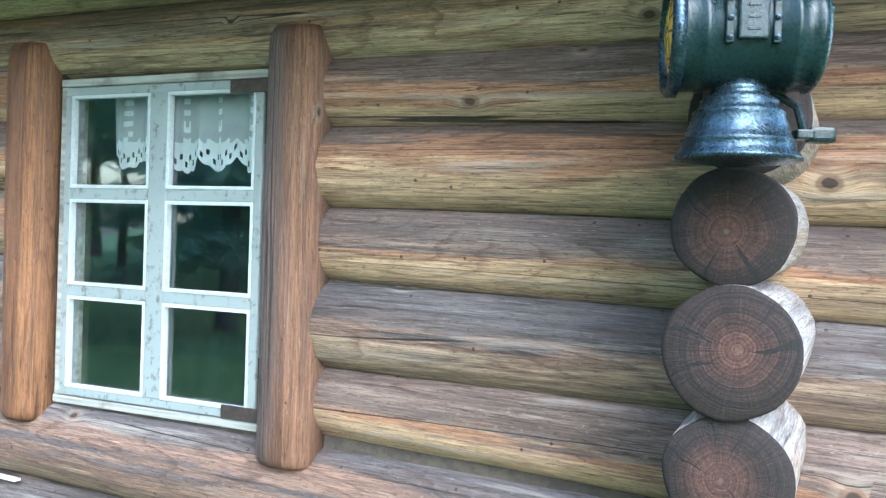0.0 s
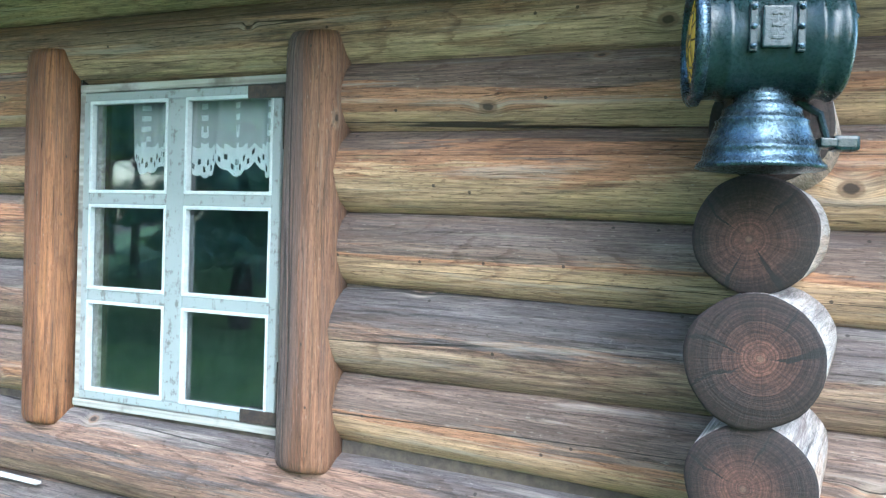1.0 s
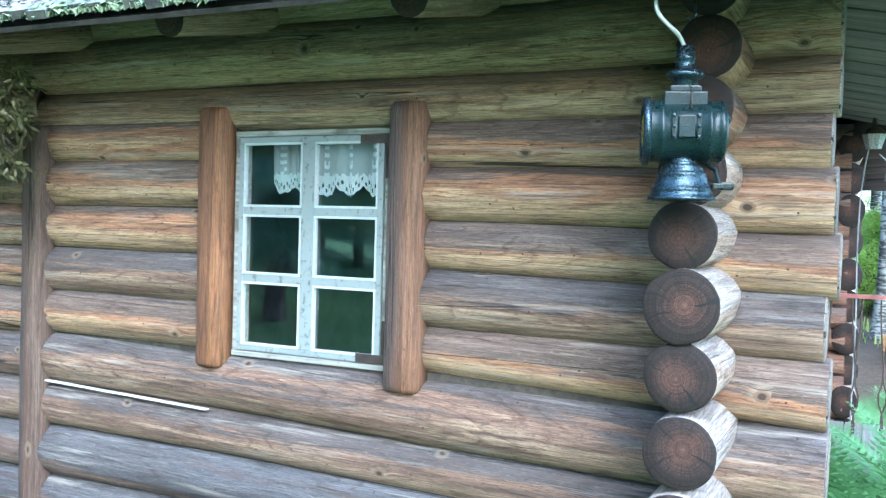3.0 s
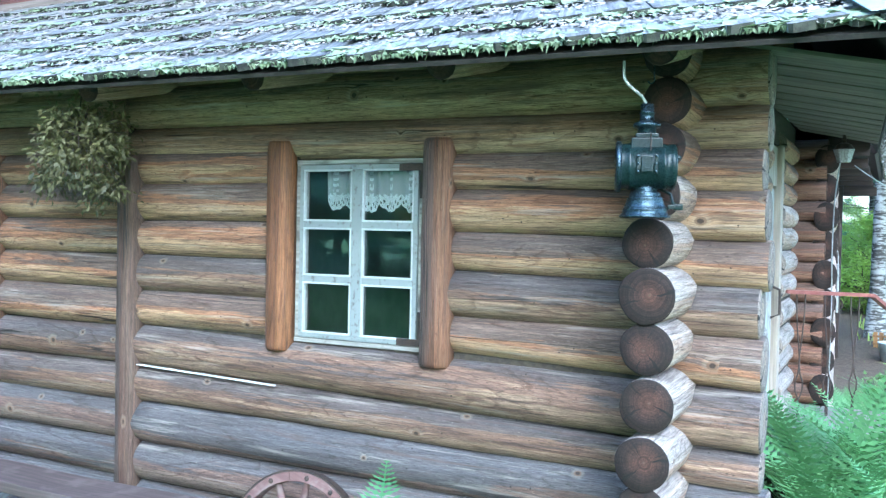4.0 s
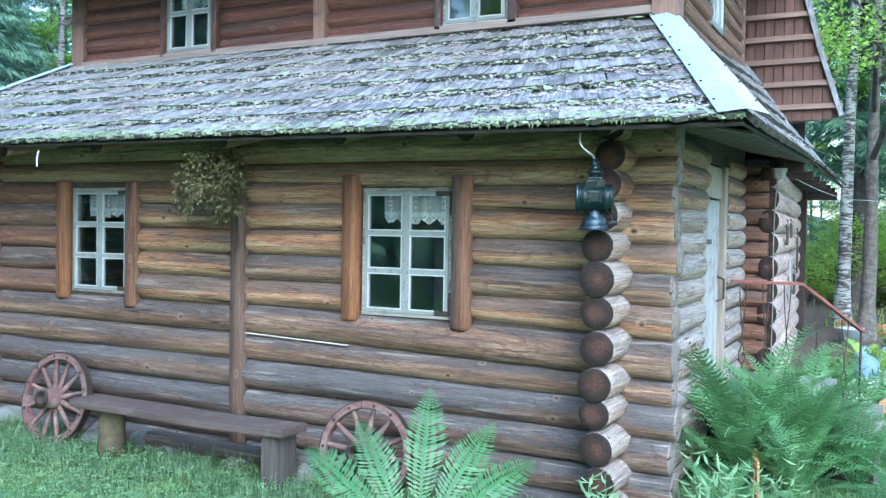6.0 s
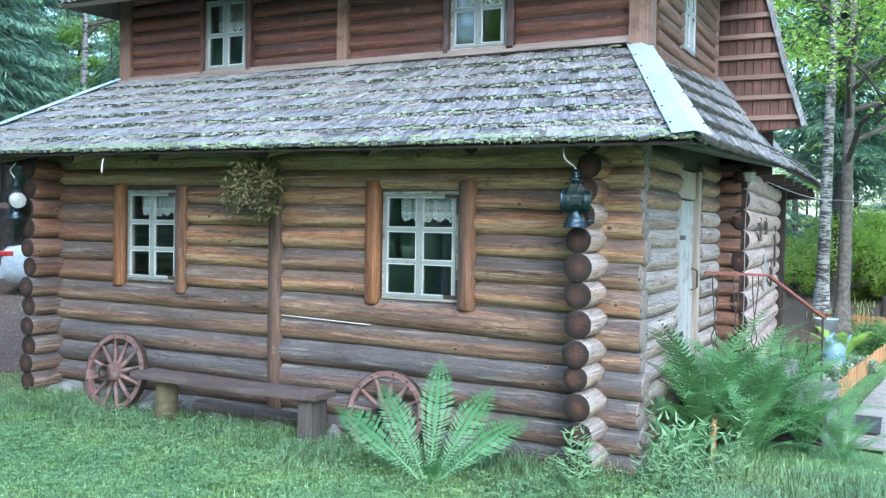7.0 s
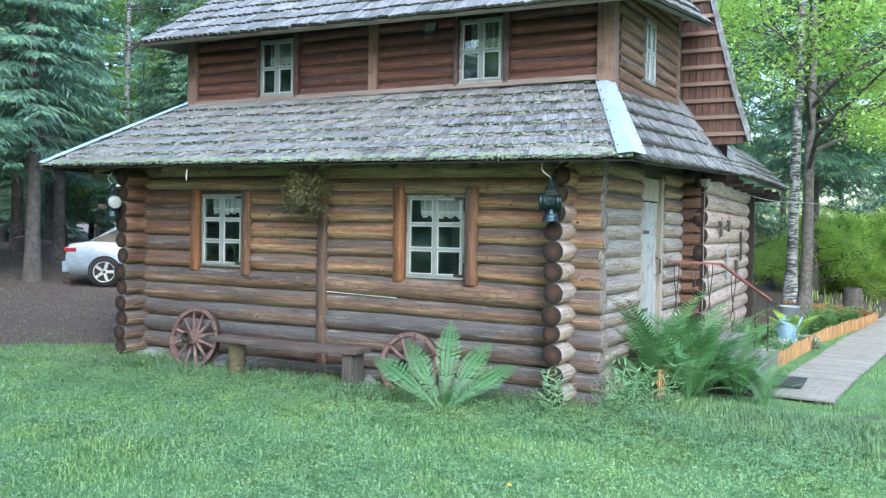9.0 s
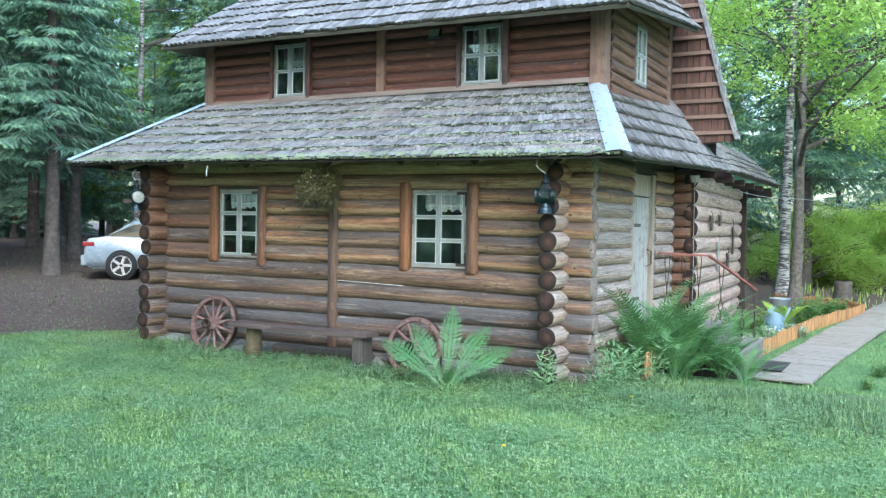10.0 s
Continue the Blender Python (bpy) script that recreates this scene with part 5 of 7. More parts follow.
for k, f in enumerate((0.18, 0.5, 0.8, 1.25, 1.7)):
    p = R0.lerp(R1, f) if f <= 1 else R1.lerp(R2, f - 1)
    base = 0.42 if p.x < 0.95 else 0.10
    for s in (-1, 1):
        pts = []
        for i in range(15):
            g = i / 14
            z = p.z - 0.02 - (p.z - base) * g
            off = 0.055 * math.cos(g * math.pi * 1.0) * (1 if g < 0.5 else 0.2) + (0.06 * max(0, math.sin((g - 0.62) / 0.25 * math.pi)) if 0.62 < g < 0.87 else 0)
            pts.append((p.x + s * abs(off) * 0.6, p.y + s * abs(off) * 0.35, z))
        part("baluster", tubed(pts, 0.007, 6), RUST, rail)


def path_mid(y):
    f = min(1.0, max(0.0, (y - 4.0) / 11.0))
    return 1.98 + 1.35 * f ** 1.25, 0.42 + 0.02 * f


walkway = tagged(part("walkway", bmesh.new(), PATHWOOD, None), "worn board walkway leading to the entrance", "walkway", kind="structure")
_bm = bmesh.new()
for k in range(2):
    box(_bm, 1.7 + 0.5 * k, 1.78 + 0.5 * k, 4.5, 5.9, gz(2, 5) - 0.06, gz(2, 5) + 0.015)
_bm.to_mesh(walkway.data)
_bm.free()
_rnd = random.Random(5)
y = 4.5
while y < 15.5:
    w = _rnd.uniform(0.11, 0.14)
    c, h = path_mid(y)
    c2, _h = path_mid(y + 0.5)
    me = boxed(-h - _rnd.uniform(0, 0.012), h + _rnd.uniform(0, 0.018), -w / 2 + 0.0015, w / 2 - 0.0015, 0, 0.028, bevel=0.003)
    part("board", me, None, walkway, at=pose(c, y, gz(c, y) + 0.03 + _rnd.uniform(0, 0.006), 0, 0, -math.degrees(math.atan2(c2 - c, 0.5)))).data.materials.append(PATHWOOD)
    y += w + 0.003
tagged(part("door_mat", boxed(1.57, 2.0, 4.95, 5.85, gz(1.8, 5.4) + 0.064, gz(1.8, 5.4) + 0.078, bevel=0.003), Mat("black rubber", 0.8).color((0.035, 0.035, 0.038)).m, None), "black rubber mat at the foot of the steps", "mat")


def picket_run(name, label, pts, height, gap, lean=0.0):
    ob = thing(name, label, "edging fence")
    rnd = random.Random(len(pts) + 3)
    for (xa, ya), (xb, yb) in zip(pts, pts[1:]):
        n = max(2, int(math.hypot(xb - xa, yb - ya) / gap))
        ang = math.degrees(math.atan2(yb - ya, xb - xa))
        for k in range(n):
            f = (k + 0.5) / n
            x, y = xa + (xb - xa) * f, ya + (yb - ya) * f
            h = height * rnd.uniform(0.94, 1.05)
            bm = boxed(-0.032, 0.032, -0.009, 0.009, -0.05, h, bevel=0.003)
            for v in bm.verts:
                if v.co.z > h - 0.01 and abs(v.co.x) > 0.02:
                    v.co.z -= 0.022
            part("picket", bm, EDGING, ob, at=pose(x, y, gz(x, y), rnd.uniform(-2, 2), rnd.uniform(-2, 2) + lean, ang))
        d = math.hypot(xb - xa, yb - ya)
        for z in (height * 0.25, height * 0.72):
            part("rail", boxed(0, d, 0.011, 0.024, z - 0.015, z + 0.015), EDGING, ob, at=pose(xa, ya, gz((xa + xb) / 2, (ya + yb) / 2), 0, 0, ang))
    return ob


picket_run("edging_fence", "low orange picket edging along the walkway bed", [(1.46, 6.75), (1.60, 8.0), (1.86, 9.7), (2.2, 11.4), (2.62, 13.0)], 0.27, 0.085)
picket_run("edging_fence", "low orange picket edging behind the flower bed", [(2.62, 13.0), (1.9, 13.9), (0.6, 14.2)], 0.27, 0.085)
picket_run("edging_fence", "short piece of orange picket edging beside the house corner", [(0.77, 2.35), (0.62, 3.3)], 0.38, 0.075)

# ---- iron tools on the scraped wall ----
tools = [("iron_wedge", "dark iron wedge hung on the scraped log wall", RUST, (8.3, 2.02), 0.07, 0.26), ("iron_bracket", "dark iron bracket hung on the scraped log wall", RUST, (9.3, 2.08), 0.08, 0.2),
         ("iron_shears", "long rusty shears hung on the scraped log wall", RUST, (11.2, 1.72), 0.06, 0.55), ("sickle_blade", "pale worn sickle blade hung on the wall", IRON_GREY, (9.2, 1.42), 0.07, 0.55),
         ("iron_hook", "black iron pot hook hung on the wall", RUST, (10.5, 1.28), 0.09, 0.32)]
for nm, lb, mt, (y, z), w, h in tools:
    w, h = w * 3.2, h * 1.25
    bm = bmesh.new()
    box(bm, 0.0, 0.025, -w / 2, w / 2, -h / 2, h / 4, bevel=0.006)
    box(bm, 0.0, 0.02, -w * 0.9, w * 0.2, h / 5, h / 3, bevel=0.005)
    tube(bm, [(0.012, 0, h / 4), (0.012, w * 0.4, h / 2.2), (0.0, 0, h / 1.8)], 0.008)
    tagged(part(nm, bm, mt, None, at=pose(tool_wall_x(y) + 0.16, y, z, 0, 0, 2.9)), lb, "tool")
# watering can, tub, iron scroll in the bed
can = thing("watering_can", "pale blue metal watering can among flowers", "watering can", at=pose(1.25, 9.6, gz(1.25, 9.6), 0, 0, 60) @ Matrix.Scale(1.3, 4))
BLUE = mottled("faded blue enamel", (0.15, 0.25, 0.35), (0.21, 0.32, 0.42), 18.0, 0.45, 0.1, (0.3, 0.38, 0.42))
part("body", turned(bmesh.new(), [(0.13, 0.0), (0.135, 0.02), (0.13, 0.26), (0.12, 0.28), (0.05, 0.30)], None, 24), BLUE, can, smooth=True)
part("spout", tubed([(0.11, 0, 0.06), (0.24, 0, 0.2), (0.34, 0, 0.33)], [0.03, 0.022, 0.016]), BLUE, can)
part("handle", tubed([(-0.12, 0, 0.08), (-0.22, 0, 0.18), (-0.15, 0, 0.30), (-0.02, 0, 0.36), (0.06, 0, 0.30)], 0.012), BLUE, can)
tub = thing("wash_tub", "grey zinc tub beside a tree trunk", "tub", at=pose(0.9, 12.9, gz(0.9, 12.9)) @ Matrix.Scale(0.8, 4))
part("body", turned(bmesh.new(), [(0.2, 0.0), (0.27, 0.34), (0.285, 0.35), (0.285, 0.365), (0.262, 0.36), (0.2, 0.03)], None, 28), ZINC, tub, smooth=True)
box_ = thing("machine_stand", "dark rusted machine head on a stand by the porch", "machine", at=pose(0.02, 13.3, gz(0.02, 13.3)))
part("post", tubed([(0, 0, 0), (0, 0, 0.66)], 0.03), RUST, box_)
part("head", boxed(-0.10, 0.10, -0.06, 0.06, 0.60, 0.72, bevel=0.015), RUST, box_)
part("flywheel", turned(bmesh.new(), [(0.07, -0.015), (0.10, -0.018), (0.10, 0.018), (0.07, 0.015), (0.07, -0.015)], Matrix.Translation((0.05, -0.08, 0.80)) @ pose(0, 0, 0, 90, 0, 0), 24, False), RUST, box_)

# ---- ground ----
_m = Mat("turf and leaf-strewn earth", 0.95)
_p = _m.place()
_x, _y, _z = _m.split(_p)
_n = _m.noise(_p, 0.9, 5.0, 0.6)
_n2 = _m.noise(_p, 14.0, 5.0, 0.7)
_n3 = _m.noise(_p, 60.0, 3.0, 0.7)
_turf = _m.mix(_m.span(_n, 0.35, 0.65), (0.09, 0.195, 0.065), (0.13, 0.25, 0.09))
_turf = _m.mix(_m.span(_n2, 0.45, 0.7, 0, 0.7), _turf, (0.08, 0.14, 0.05))
_soil = _m.mix(_m.span(_n2, 0.35, 0.65), (0.065, 0.046, 0.036), (0.125, 0.092, 0.072))
_soil = _m.mix(_m.span(_n3, 0.5, 0.7, 0, 0.8), _soil, (0.20, 0.155, 0.125))
# bare earth lies under the spruces beyond the far corner, and in one worn spot near the walkway
_f = _m.math("ADD", _m.math("MULTIPLY", _x, -1.0), _m.math("MULTIPLY", _m.math("SUBTRACT", _n, 0.5), 3.5))
_edge = _m.span(_m.math("ADD", _f, _m.math("MULTIPLY", _y, 0.9)), 8.4, 9.6)
_dx = _m.math("SUBTRACT", _x, 3.05)
_dy = _m.math("SUBTRACT", _y, 3.5)
_d = _m.math("SQRT", _m.math("ADD", _m.math("MULTIPLY", _dx, _dx), _m.math("MULTIPLY", _m.math("MULTIPLY", _dy, _dy), 0.6)))
_spot = _m.span(_m.math("ADD", _d, _m.math("MULTIPLY", _m.math("SUBTRACT", _n2, 0.5), 0.9)), 0.62, 0.35)
_foot = _m.span(_m.math("ADD", _y, _m.math("MULTIPLY", _m.math("SUBTRACT", _n, 0.5), 1.6)), 0.35, 1.0, 0.0, 0.75)
_foot = _m.math("MULTIPLY", _foot, _m.span(_y, 3.2, 2.4))
_m.color(_m.mix(_m.math("MAXIMUM", _m.math("MAXIMUM", _edge, _foot), _m.math("MULTIPLY", _spot, 0.6)), _turf, _soil))
_m.bump(_m.math("ADD", _n2, _m.math("MULTIPLY", _n3, 0.5)), 0.9, 0.04)
TURF = _m.m


def ground_sheet():
    xs = sorted(set([-400, -200, -100, -60, -40] + [i * 0.5 for i in range(-56, 30)] + [20, 30, 50, 100, 200, 400]))
    ys = sorted(set([-400, -200, -100, -60, -40, -25] + [i * 0.5 for i in range(-36, 50)] + [30, 40, 60, 100, 200, 400]))
    verts = [(x, y, gz(x, y)) for y in ys for x in xs]
    n = len(xs)
    faces = [(j * n + i, j * n + i + 1, (j + 1) * n + i + 1, (j + 1) * n + i) for j in range(len(ys) - 1) for i in range(n - 1)]
    return mesh_of("ground", verts, faces, TURF)


ground = tagged(part("ground", ground_sheet(), None, None), "green lawn running into leaf-strewn earth under spruces", "ground", kind="structure")


def fast_mesh(name, co, tris, mat):
    """A mesh from arrays of points and triangles."""
    me = bpy.data.meshes.new(name)
    me.vertices.add(len(co))
    me.vertices.foreach_set("co", co.astype(np.float32).ravel())
    me.loops.add(tris.size)
    me.loops.foreach_set("vertex_index", tris.astype(np.int32).ravel())
    me.polygons.add(len(tris))
    me.polygons.foreach_set("loop_start", np.arange(0, tris.size, 3, dtype=np.int32))
    me.polygons.foreach_set("loop_total", np.full(len(tris), 3, dtype=np.int32))
    me.materials.append(mat)
    me.update(calc_edges=True)
    return me


def is_earth(x, y):
    return -x + 0.9 * y > 8.9 + 1.4 * noise.noise((x * 0.7, y * 0.7, 5.0))


def blocked(x, y):
    if -6.65 < x < 0.3 and y > 1.55:
        return True
    c, h = path_mid(y)
    if 4.45 < y < 15.5 and abs(x - c) < h + 0.05:
        return True
    if 0 < x < 1.6 and 4.4 < y < 6.6:
        return True
    return (x - 3.05) ** 2 + 0.6 * (y - 3.5) ** 2 < 0.2 + 0.25 * noise.noise((x * 3, y * 3, 1.0)) and noise.noise((x * 40, y * 40, 3.0)) > -0.25


GRASS = leafy("meadow grass blade", (0.048, 0.130, 0.048), (0.30, 0.46, 0.215), 0.40, 0.3, (0.3, 0.5, 0.14), 0.30)
# Darker than the lawn blades: shade beside the house is in the colour.
FOOT_GRASS = leafy("thin grass blade in shade tone", (0.045, 0.115, 0.05), (0.21, 0.34, 0.18), 0.45, 0.25, (0.3, 0.45, 0.12), 0.5)
# Brighter and yellower than GRASS: the sun on the meadow is in the colour.
MEADOW = leafy("meadow grass with painted sunlight", (0.22, 0.34, 0.07), (0.42, 0.52, 0.14), 0.5, 0.4, (0.45, 0.6, 0.1))
CLOVER = leafy("dark clover leaf", (0.085, 0.20, 0.085), (0.23, 0.39, 0.18), 0.5, 0.25, (0.25, 0.4, 0.06), 0.3)


def blades(count, region, size, seed, mat, name, label, bend=0.5, width=0.006, keep=None):
    """Short bent grass blades, two triangles and a tip each."""
    rng = np.random.default_rng(seed)
    pts = []
    x0, x1, y0, y1 = region
    while len(pts) < count:
        x, y = rng.uniform(x0, x1), rng.uniform(y0, y1)
        if blocked(x, y) or (is_earth(x, y) and rng.random() > 0.012):
            continue
        if keep and not keep(x, y, rng):
            continue
        pts.append((x, y, gz(x, y)))
    p = np.array(pts)
    n = len(p)
    a = rng.uniform(0, 2 * np.pi, n)
    lean = rng.uniform(0.1, bend, n)
    h = rng.gamma(6, size / 6, n)
    patch = np.array([0.75 + 0.5 * noise.noise((x * 0.8, y * 0.8, 2.0)) for x, y, z in pts])
    h = h * np.clip(patch, 0.35, 1.5)
    w = width * rng.uniform(0.7, 1.4, n)
    d = np.stack([np.cos(a), np.sin(a), np.zeros(n)], 1)
    s = np.stack([-np.sin(a), np.cos(a), np.zeros(n)], 1)
    up = np.array([0, 0, 1.0])
    mid = p + up * (h * 0.6)[:, None] + d * (h * lean * 0.35)[:, None]
    tip = p + up * (h * (1 - 0.3 * lean))[:, None] + d * (h * lean)[:, None]
    co = np.stack([p - s * w[:, None], p + s * w[:, None], mid - s * (w * 0.75)[:, None], mid + s * (w * 0.75)[:, None], tip], 1).reshape(-1, 3)
    b = np.arange(n)[:, None] * 5
    tris = np.concatenate([b + np.array([[0, 1, 3]]), b + np.array([[0, 3, 2]]), b + np.array([[2, 3, 4]])])
    ob = part(name, fast_mesh(name, co, tris, mat), None, None)
    return tagged(ob, label, "grass", kind="stuff")


blades(235000, (-9.5, 4.6, -6.0, 2.4), 0.037, 1, GRASS, "grass", "short green lawn grass before the house", 1.1, 0.0046)
blades(15000, (-9.5, 4.6, -4.6, 2.4), 0.068, 9, GRASS, "grass", "scattered taller lawn grass", 1.2, 0.0060)
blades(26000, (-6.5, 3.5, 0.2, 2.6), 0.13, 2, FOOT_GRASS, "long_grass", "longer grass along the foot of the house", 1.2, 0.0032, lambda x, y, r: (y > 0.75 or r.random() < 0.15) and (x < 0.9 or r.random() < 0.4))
blades(42000, (0.5, 8.0, 1.5, 16.0), 0.05, 3, GRASS, "grass", "green grass beside the board walkway", 1.0, 0.0042)
blades(16000, (-22.0, -8.0, -4.0, 14.0), 0.08, 4, GRASS, "grass", "sparse grass towards the spruces")
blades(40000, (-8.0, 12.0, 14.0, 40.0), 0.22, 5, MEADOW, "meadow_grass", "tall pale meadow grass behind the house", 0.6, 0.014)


def clover(count, region, seed, big=1.0, lift=0.06, mat=None):
    rng = np.random.default_rng(seed)
    co, tris = [], []
    while len(tris) < count * 3:
        x, y = rng.uniform(region[0], region[1]), rng.uniform(region[2], region[3])
        if blocked(x, y) or is_earth(x, y) or noise.noise((x * 0.9, y * 0.9, 11.0)) < (-0.05 if big == 1 else -0.3):
            continue
        z = gz(x, y) + rng.uniform(0.02, lift)
        a0, r = rng.uniform(0, 6.28), rng.uniform(0.013, 0.034) * big
        for k in range(3):
            a = a0 + 2.09 * k
            b = len(co)
            for da, rr, dz in ((0, 0.1, 0), (-0.45, 1, 0.006), (0.45, 1, 0.006)):
                co.append((x + math.cos(a + da) * r * rr, y + math.sin(a + da) * r * rr, z + dz + rng.uniform(-0.004, 0.004)))
            tris.append((b, b + 1, b + 2))
    ob = part("clover", fast_mesh("clover", np.array(co), np.array(tris), mat or CLOVER), None, None)
    tagged(ob, "low clover and weeds in the lawn", "ground cover", kind="stuff")


clover(16000, (-8.5, 4.5, -4.6, 1.2), 8)
clover(4500, (-6.4, 2.8, -0.4, 1.3), 10, 1.15, 0.13)
CLOVER_PALE = leafy("pale turned clover leaf", (0.22, 0.36, 0.20), (0.46, 0.60, 0.40), 0.45, 0.25, (0.3, 0.45, 0.12), 0.25)
clover(20000, (-9.0, 4.5, -5.6, 0.8), 14, 0.5, 0.07, CLOVER_PALE)
# fallen leaves on the bare earth
_rng = np.random.default_rng(21)
_co, _tr = [], []
while len(_tr) < 22000:
    x, y = _rng.uniform(-24, -7), _rng.uniform(-3, 14)
    if not is_earth(x, y):
        continue
    a, r = _rng.uniform(0, 6.28), _rng.uniform(0.02, 0.05)
    z = gz(x, y) + 0.012
    b = len(_co)
    for da, rr in ((0, 1), (1.7, 0.5), (3.14, 0.9), (4.6, 0.5)):
        _co.append((x + math.cos(a + da) * r * rr, y + math.sin(a + da) * r * rr, z + _rng.uniform(0, 0.02)))
    _tr += [(b, b + 1, b + 2), (b, b + 2, b + 3)]
DRY = leafy("dry fallen leaf", (0.10, 0.07, 0.05), (0.27, 0.215, 0.17), 0.8, 0.1, (0.3, 0.2, 0.1))
tagged(part("fallen_leaves", fast_mesh("fallen_leaves", np.array(_co), np.array(_tr), DRY), None, None), "brown fallen leaves on bare earth", "leaf litter", kind="stuff")

# ---- moss, lichen and litter on the lower roof ----
MOSS = leafy("grey-green roof moss", (0.13, 0.18, 0.095), (0.31, 0.37, 0.24), 0.9, 0.1)
CHIP = leafy("pale dry leaf litter", (0.13, 0.115, 0.10), (0.47, 0.44, 0.41), 0.85, 0.1, (0.5, 0.45, 0.4))


def roof_bits(name, P, count, seed, mat, size, dense, label, lift=0.028, spike=0.0):
    rng = np.random.default_rng(seed)
    co, tris = [], []
    while len(tris) < count * 2:
        s, t = rng.random(), rng.random() ** 1.1
        if not dense(s, t, rng):
            continue
        p = bil(P, s, t)
        u = (bil(P, 1, t) - bil(P, 0, t)).normalized()
        v = (bil(P, s, 1) - bil(P, s, 0)).normalized()
        nn = u.cross(v)
        if nn.z < 0:
            nn = -nn
        c = p + nn * (lift + rng.uniform(0, 0.012))
        a = rng.uniform(0, 6.28)
        r = size * rng.gamma(3, 1 / 3)
        b = len(co)
        for da, rr in ((0, 1), (1.57, 0.45), (3.14, 1), (4.71, 0.45)):
            q = c + (u * math.cos(a + da) + v * math.sin(a + da)) * (r * rr) + nn * rng.uniform(0, 0.35 * r + spike)
            co.append(tuple(q))
        tris += [(b, b + 1, b + 2), (b, b + 2, b + 3)]
    ob = part(name, fast_mesh(name, np.array(co), np.array(tris), mat), None, None)
    return tagged(ob, label, "roof litter", kind="stuff")


def _litter(s, t, rng):
    p = bil(ROOF_F, s, t)
    k = 0.42 + 1.2 * noise.noise((p.x * 0.8, t * 3.0, 4.0)) + 0.9 * noise.noise((p.x * 3.0, t * 8.0, 4.0)) + 0.6 * noise.noise((p.x * 9.0, t * 20.0, 8.0))
    row = (t * 7) % 1.0
    return rng.random() < max(0.04, k) * (1.0 if t < 0.72 else 0.35) * (0.4 + 0.7 * (row > 0.45))


def _moss(s, t, rng):
    row = (t * 7) % 1.0
    edge = t < 0.05
    return rng.random() < (1.0 if edge else 0.42 * (row > 0.88 or row < 0.14) * max(0.22, 1 - 0.9 * t))


roof_bits("roof_litter", ROOF_F, 36000, 31, CHIP, 0.0120, _litter, "pale dry leaves and bark litter on the shingles")
roof_bits("roof_moss", ROOF_F, 19000, 32, MOSS, 0.017, _moss, "grey-green moss along the shingle edges", 0.02, 0.012)
roof_bits("roof_litter", ROOF_S, 5000, 33, CHIP, 0.012, lambda s, t, r: r.random() < 0.5 + 0.5 * noise.noise((s * 9, t * 7, 1)), "fine pale litter on the entrance roof")
_co, _tr = [], []
_rng = np.random.default_rng(35)
for _ in range(4200):
    s = _rng.random()
    if _rng.random() > 0.45 + 0.7 * noise.noise((s * 22, 1, 1)):
        continue
    p = EFL.lerp(EFR, s) + V((0, -0.012, 0.016))
    ln = _rng.gamma(2, 0.0035)
    w = _rng.uniform(0.004, 0.010)
    x = p.x + _rng.uniform(-0.01, 0.01)
    b = len(_co)
    _co += [(x - w, p.y + _rng.uniform(-0.02, 0.03), p.z + 0.012), (x + w, p.y + _rng.uniform(-0.02, 0.03), p.z + 0.012), (x + _rng.uniform(-0.012, 0.012), p.y - 0.004, p.z - ln)]
    _tr.append((b, b + 1, b + 2))
tagged(part("eave_moss", fast_mesh("eave_moss", np.array(_co), np.array(_tr), MOSS), None, None), "ragged moss fringe hanging from the eave", "moss", kind="stuff")

# ---- ferns and small plants ----
FERN = leafy("bright fern pinna", (0.032, 0.115, 0.038), (0.080, 0.210, 0.070), 0.45, 0.2, (0.28, 0.5, 0.12))
FERN_DARK = leafy("lush lady fern pinna", (0.045, 0.130, 0.050), (0.155, 0.32, 0.125), 0.45, 0.22, (0.25, 0.45, 0.1))
FERN_YELLOW = leafy("yellow-green fern pinna", (0.22, 0.36, 0.06), (0.32, 0.48, 0.09), 0.45, 0.3, (0.4, 0.55, 0.1))
STEM = Mat("pale green stalk", 0.5).color((0.16, 0.26, 0.07)).m


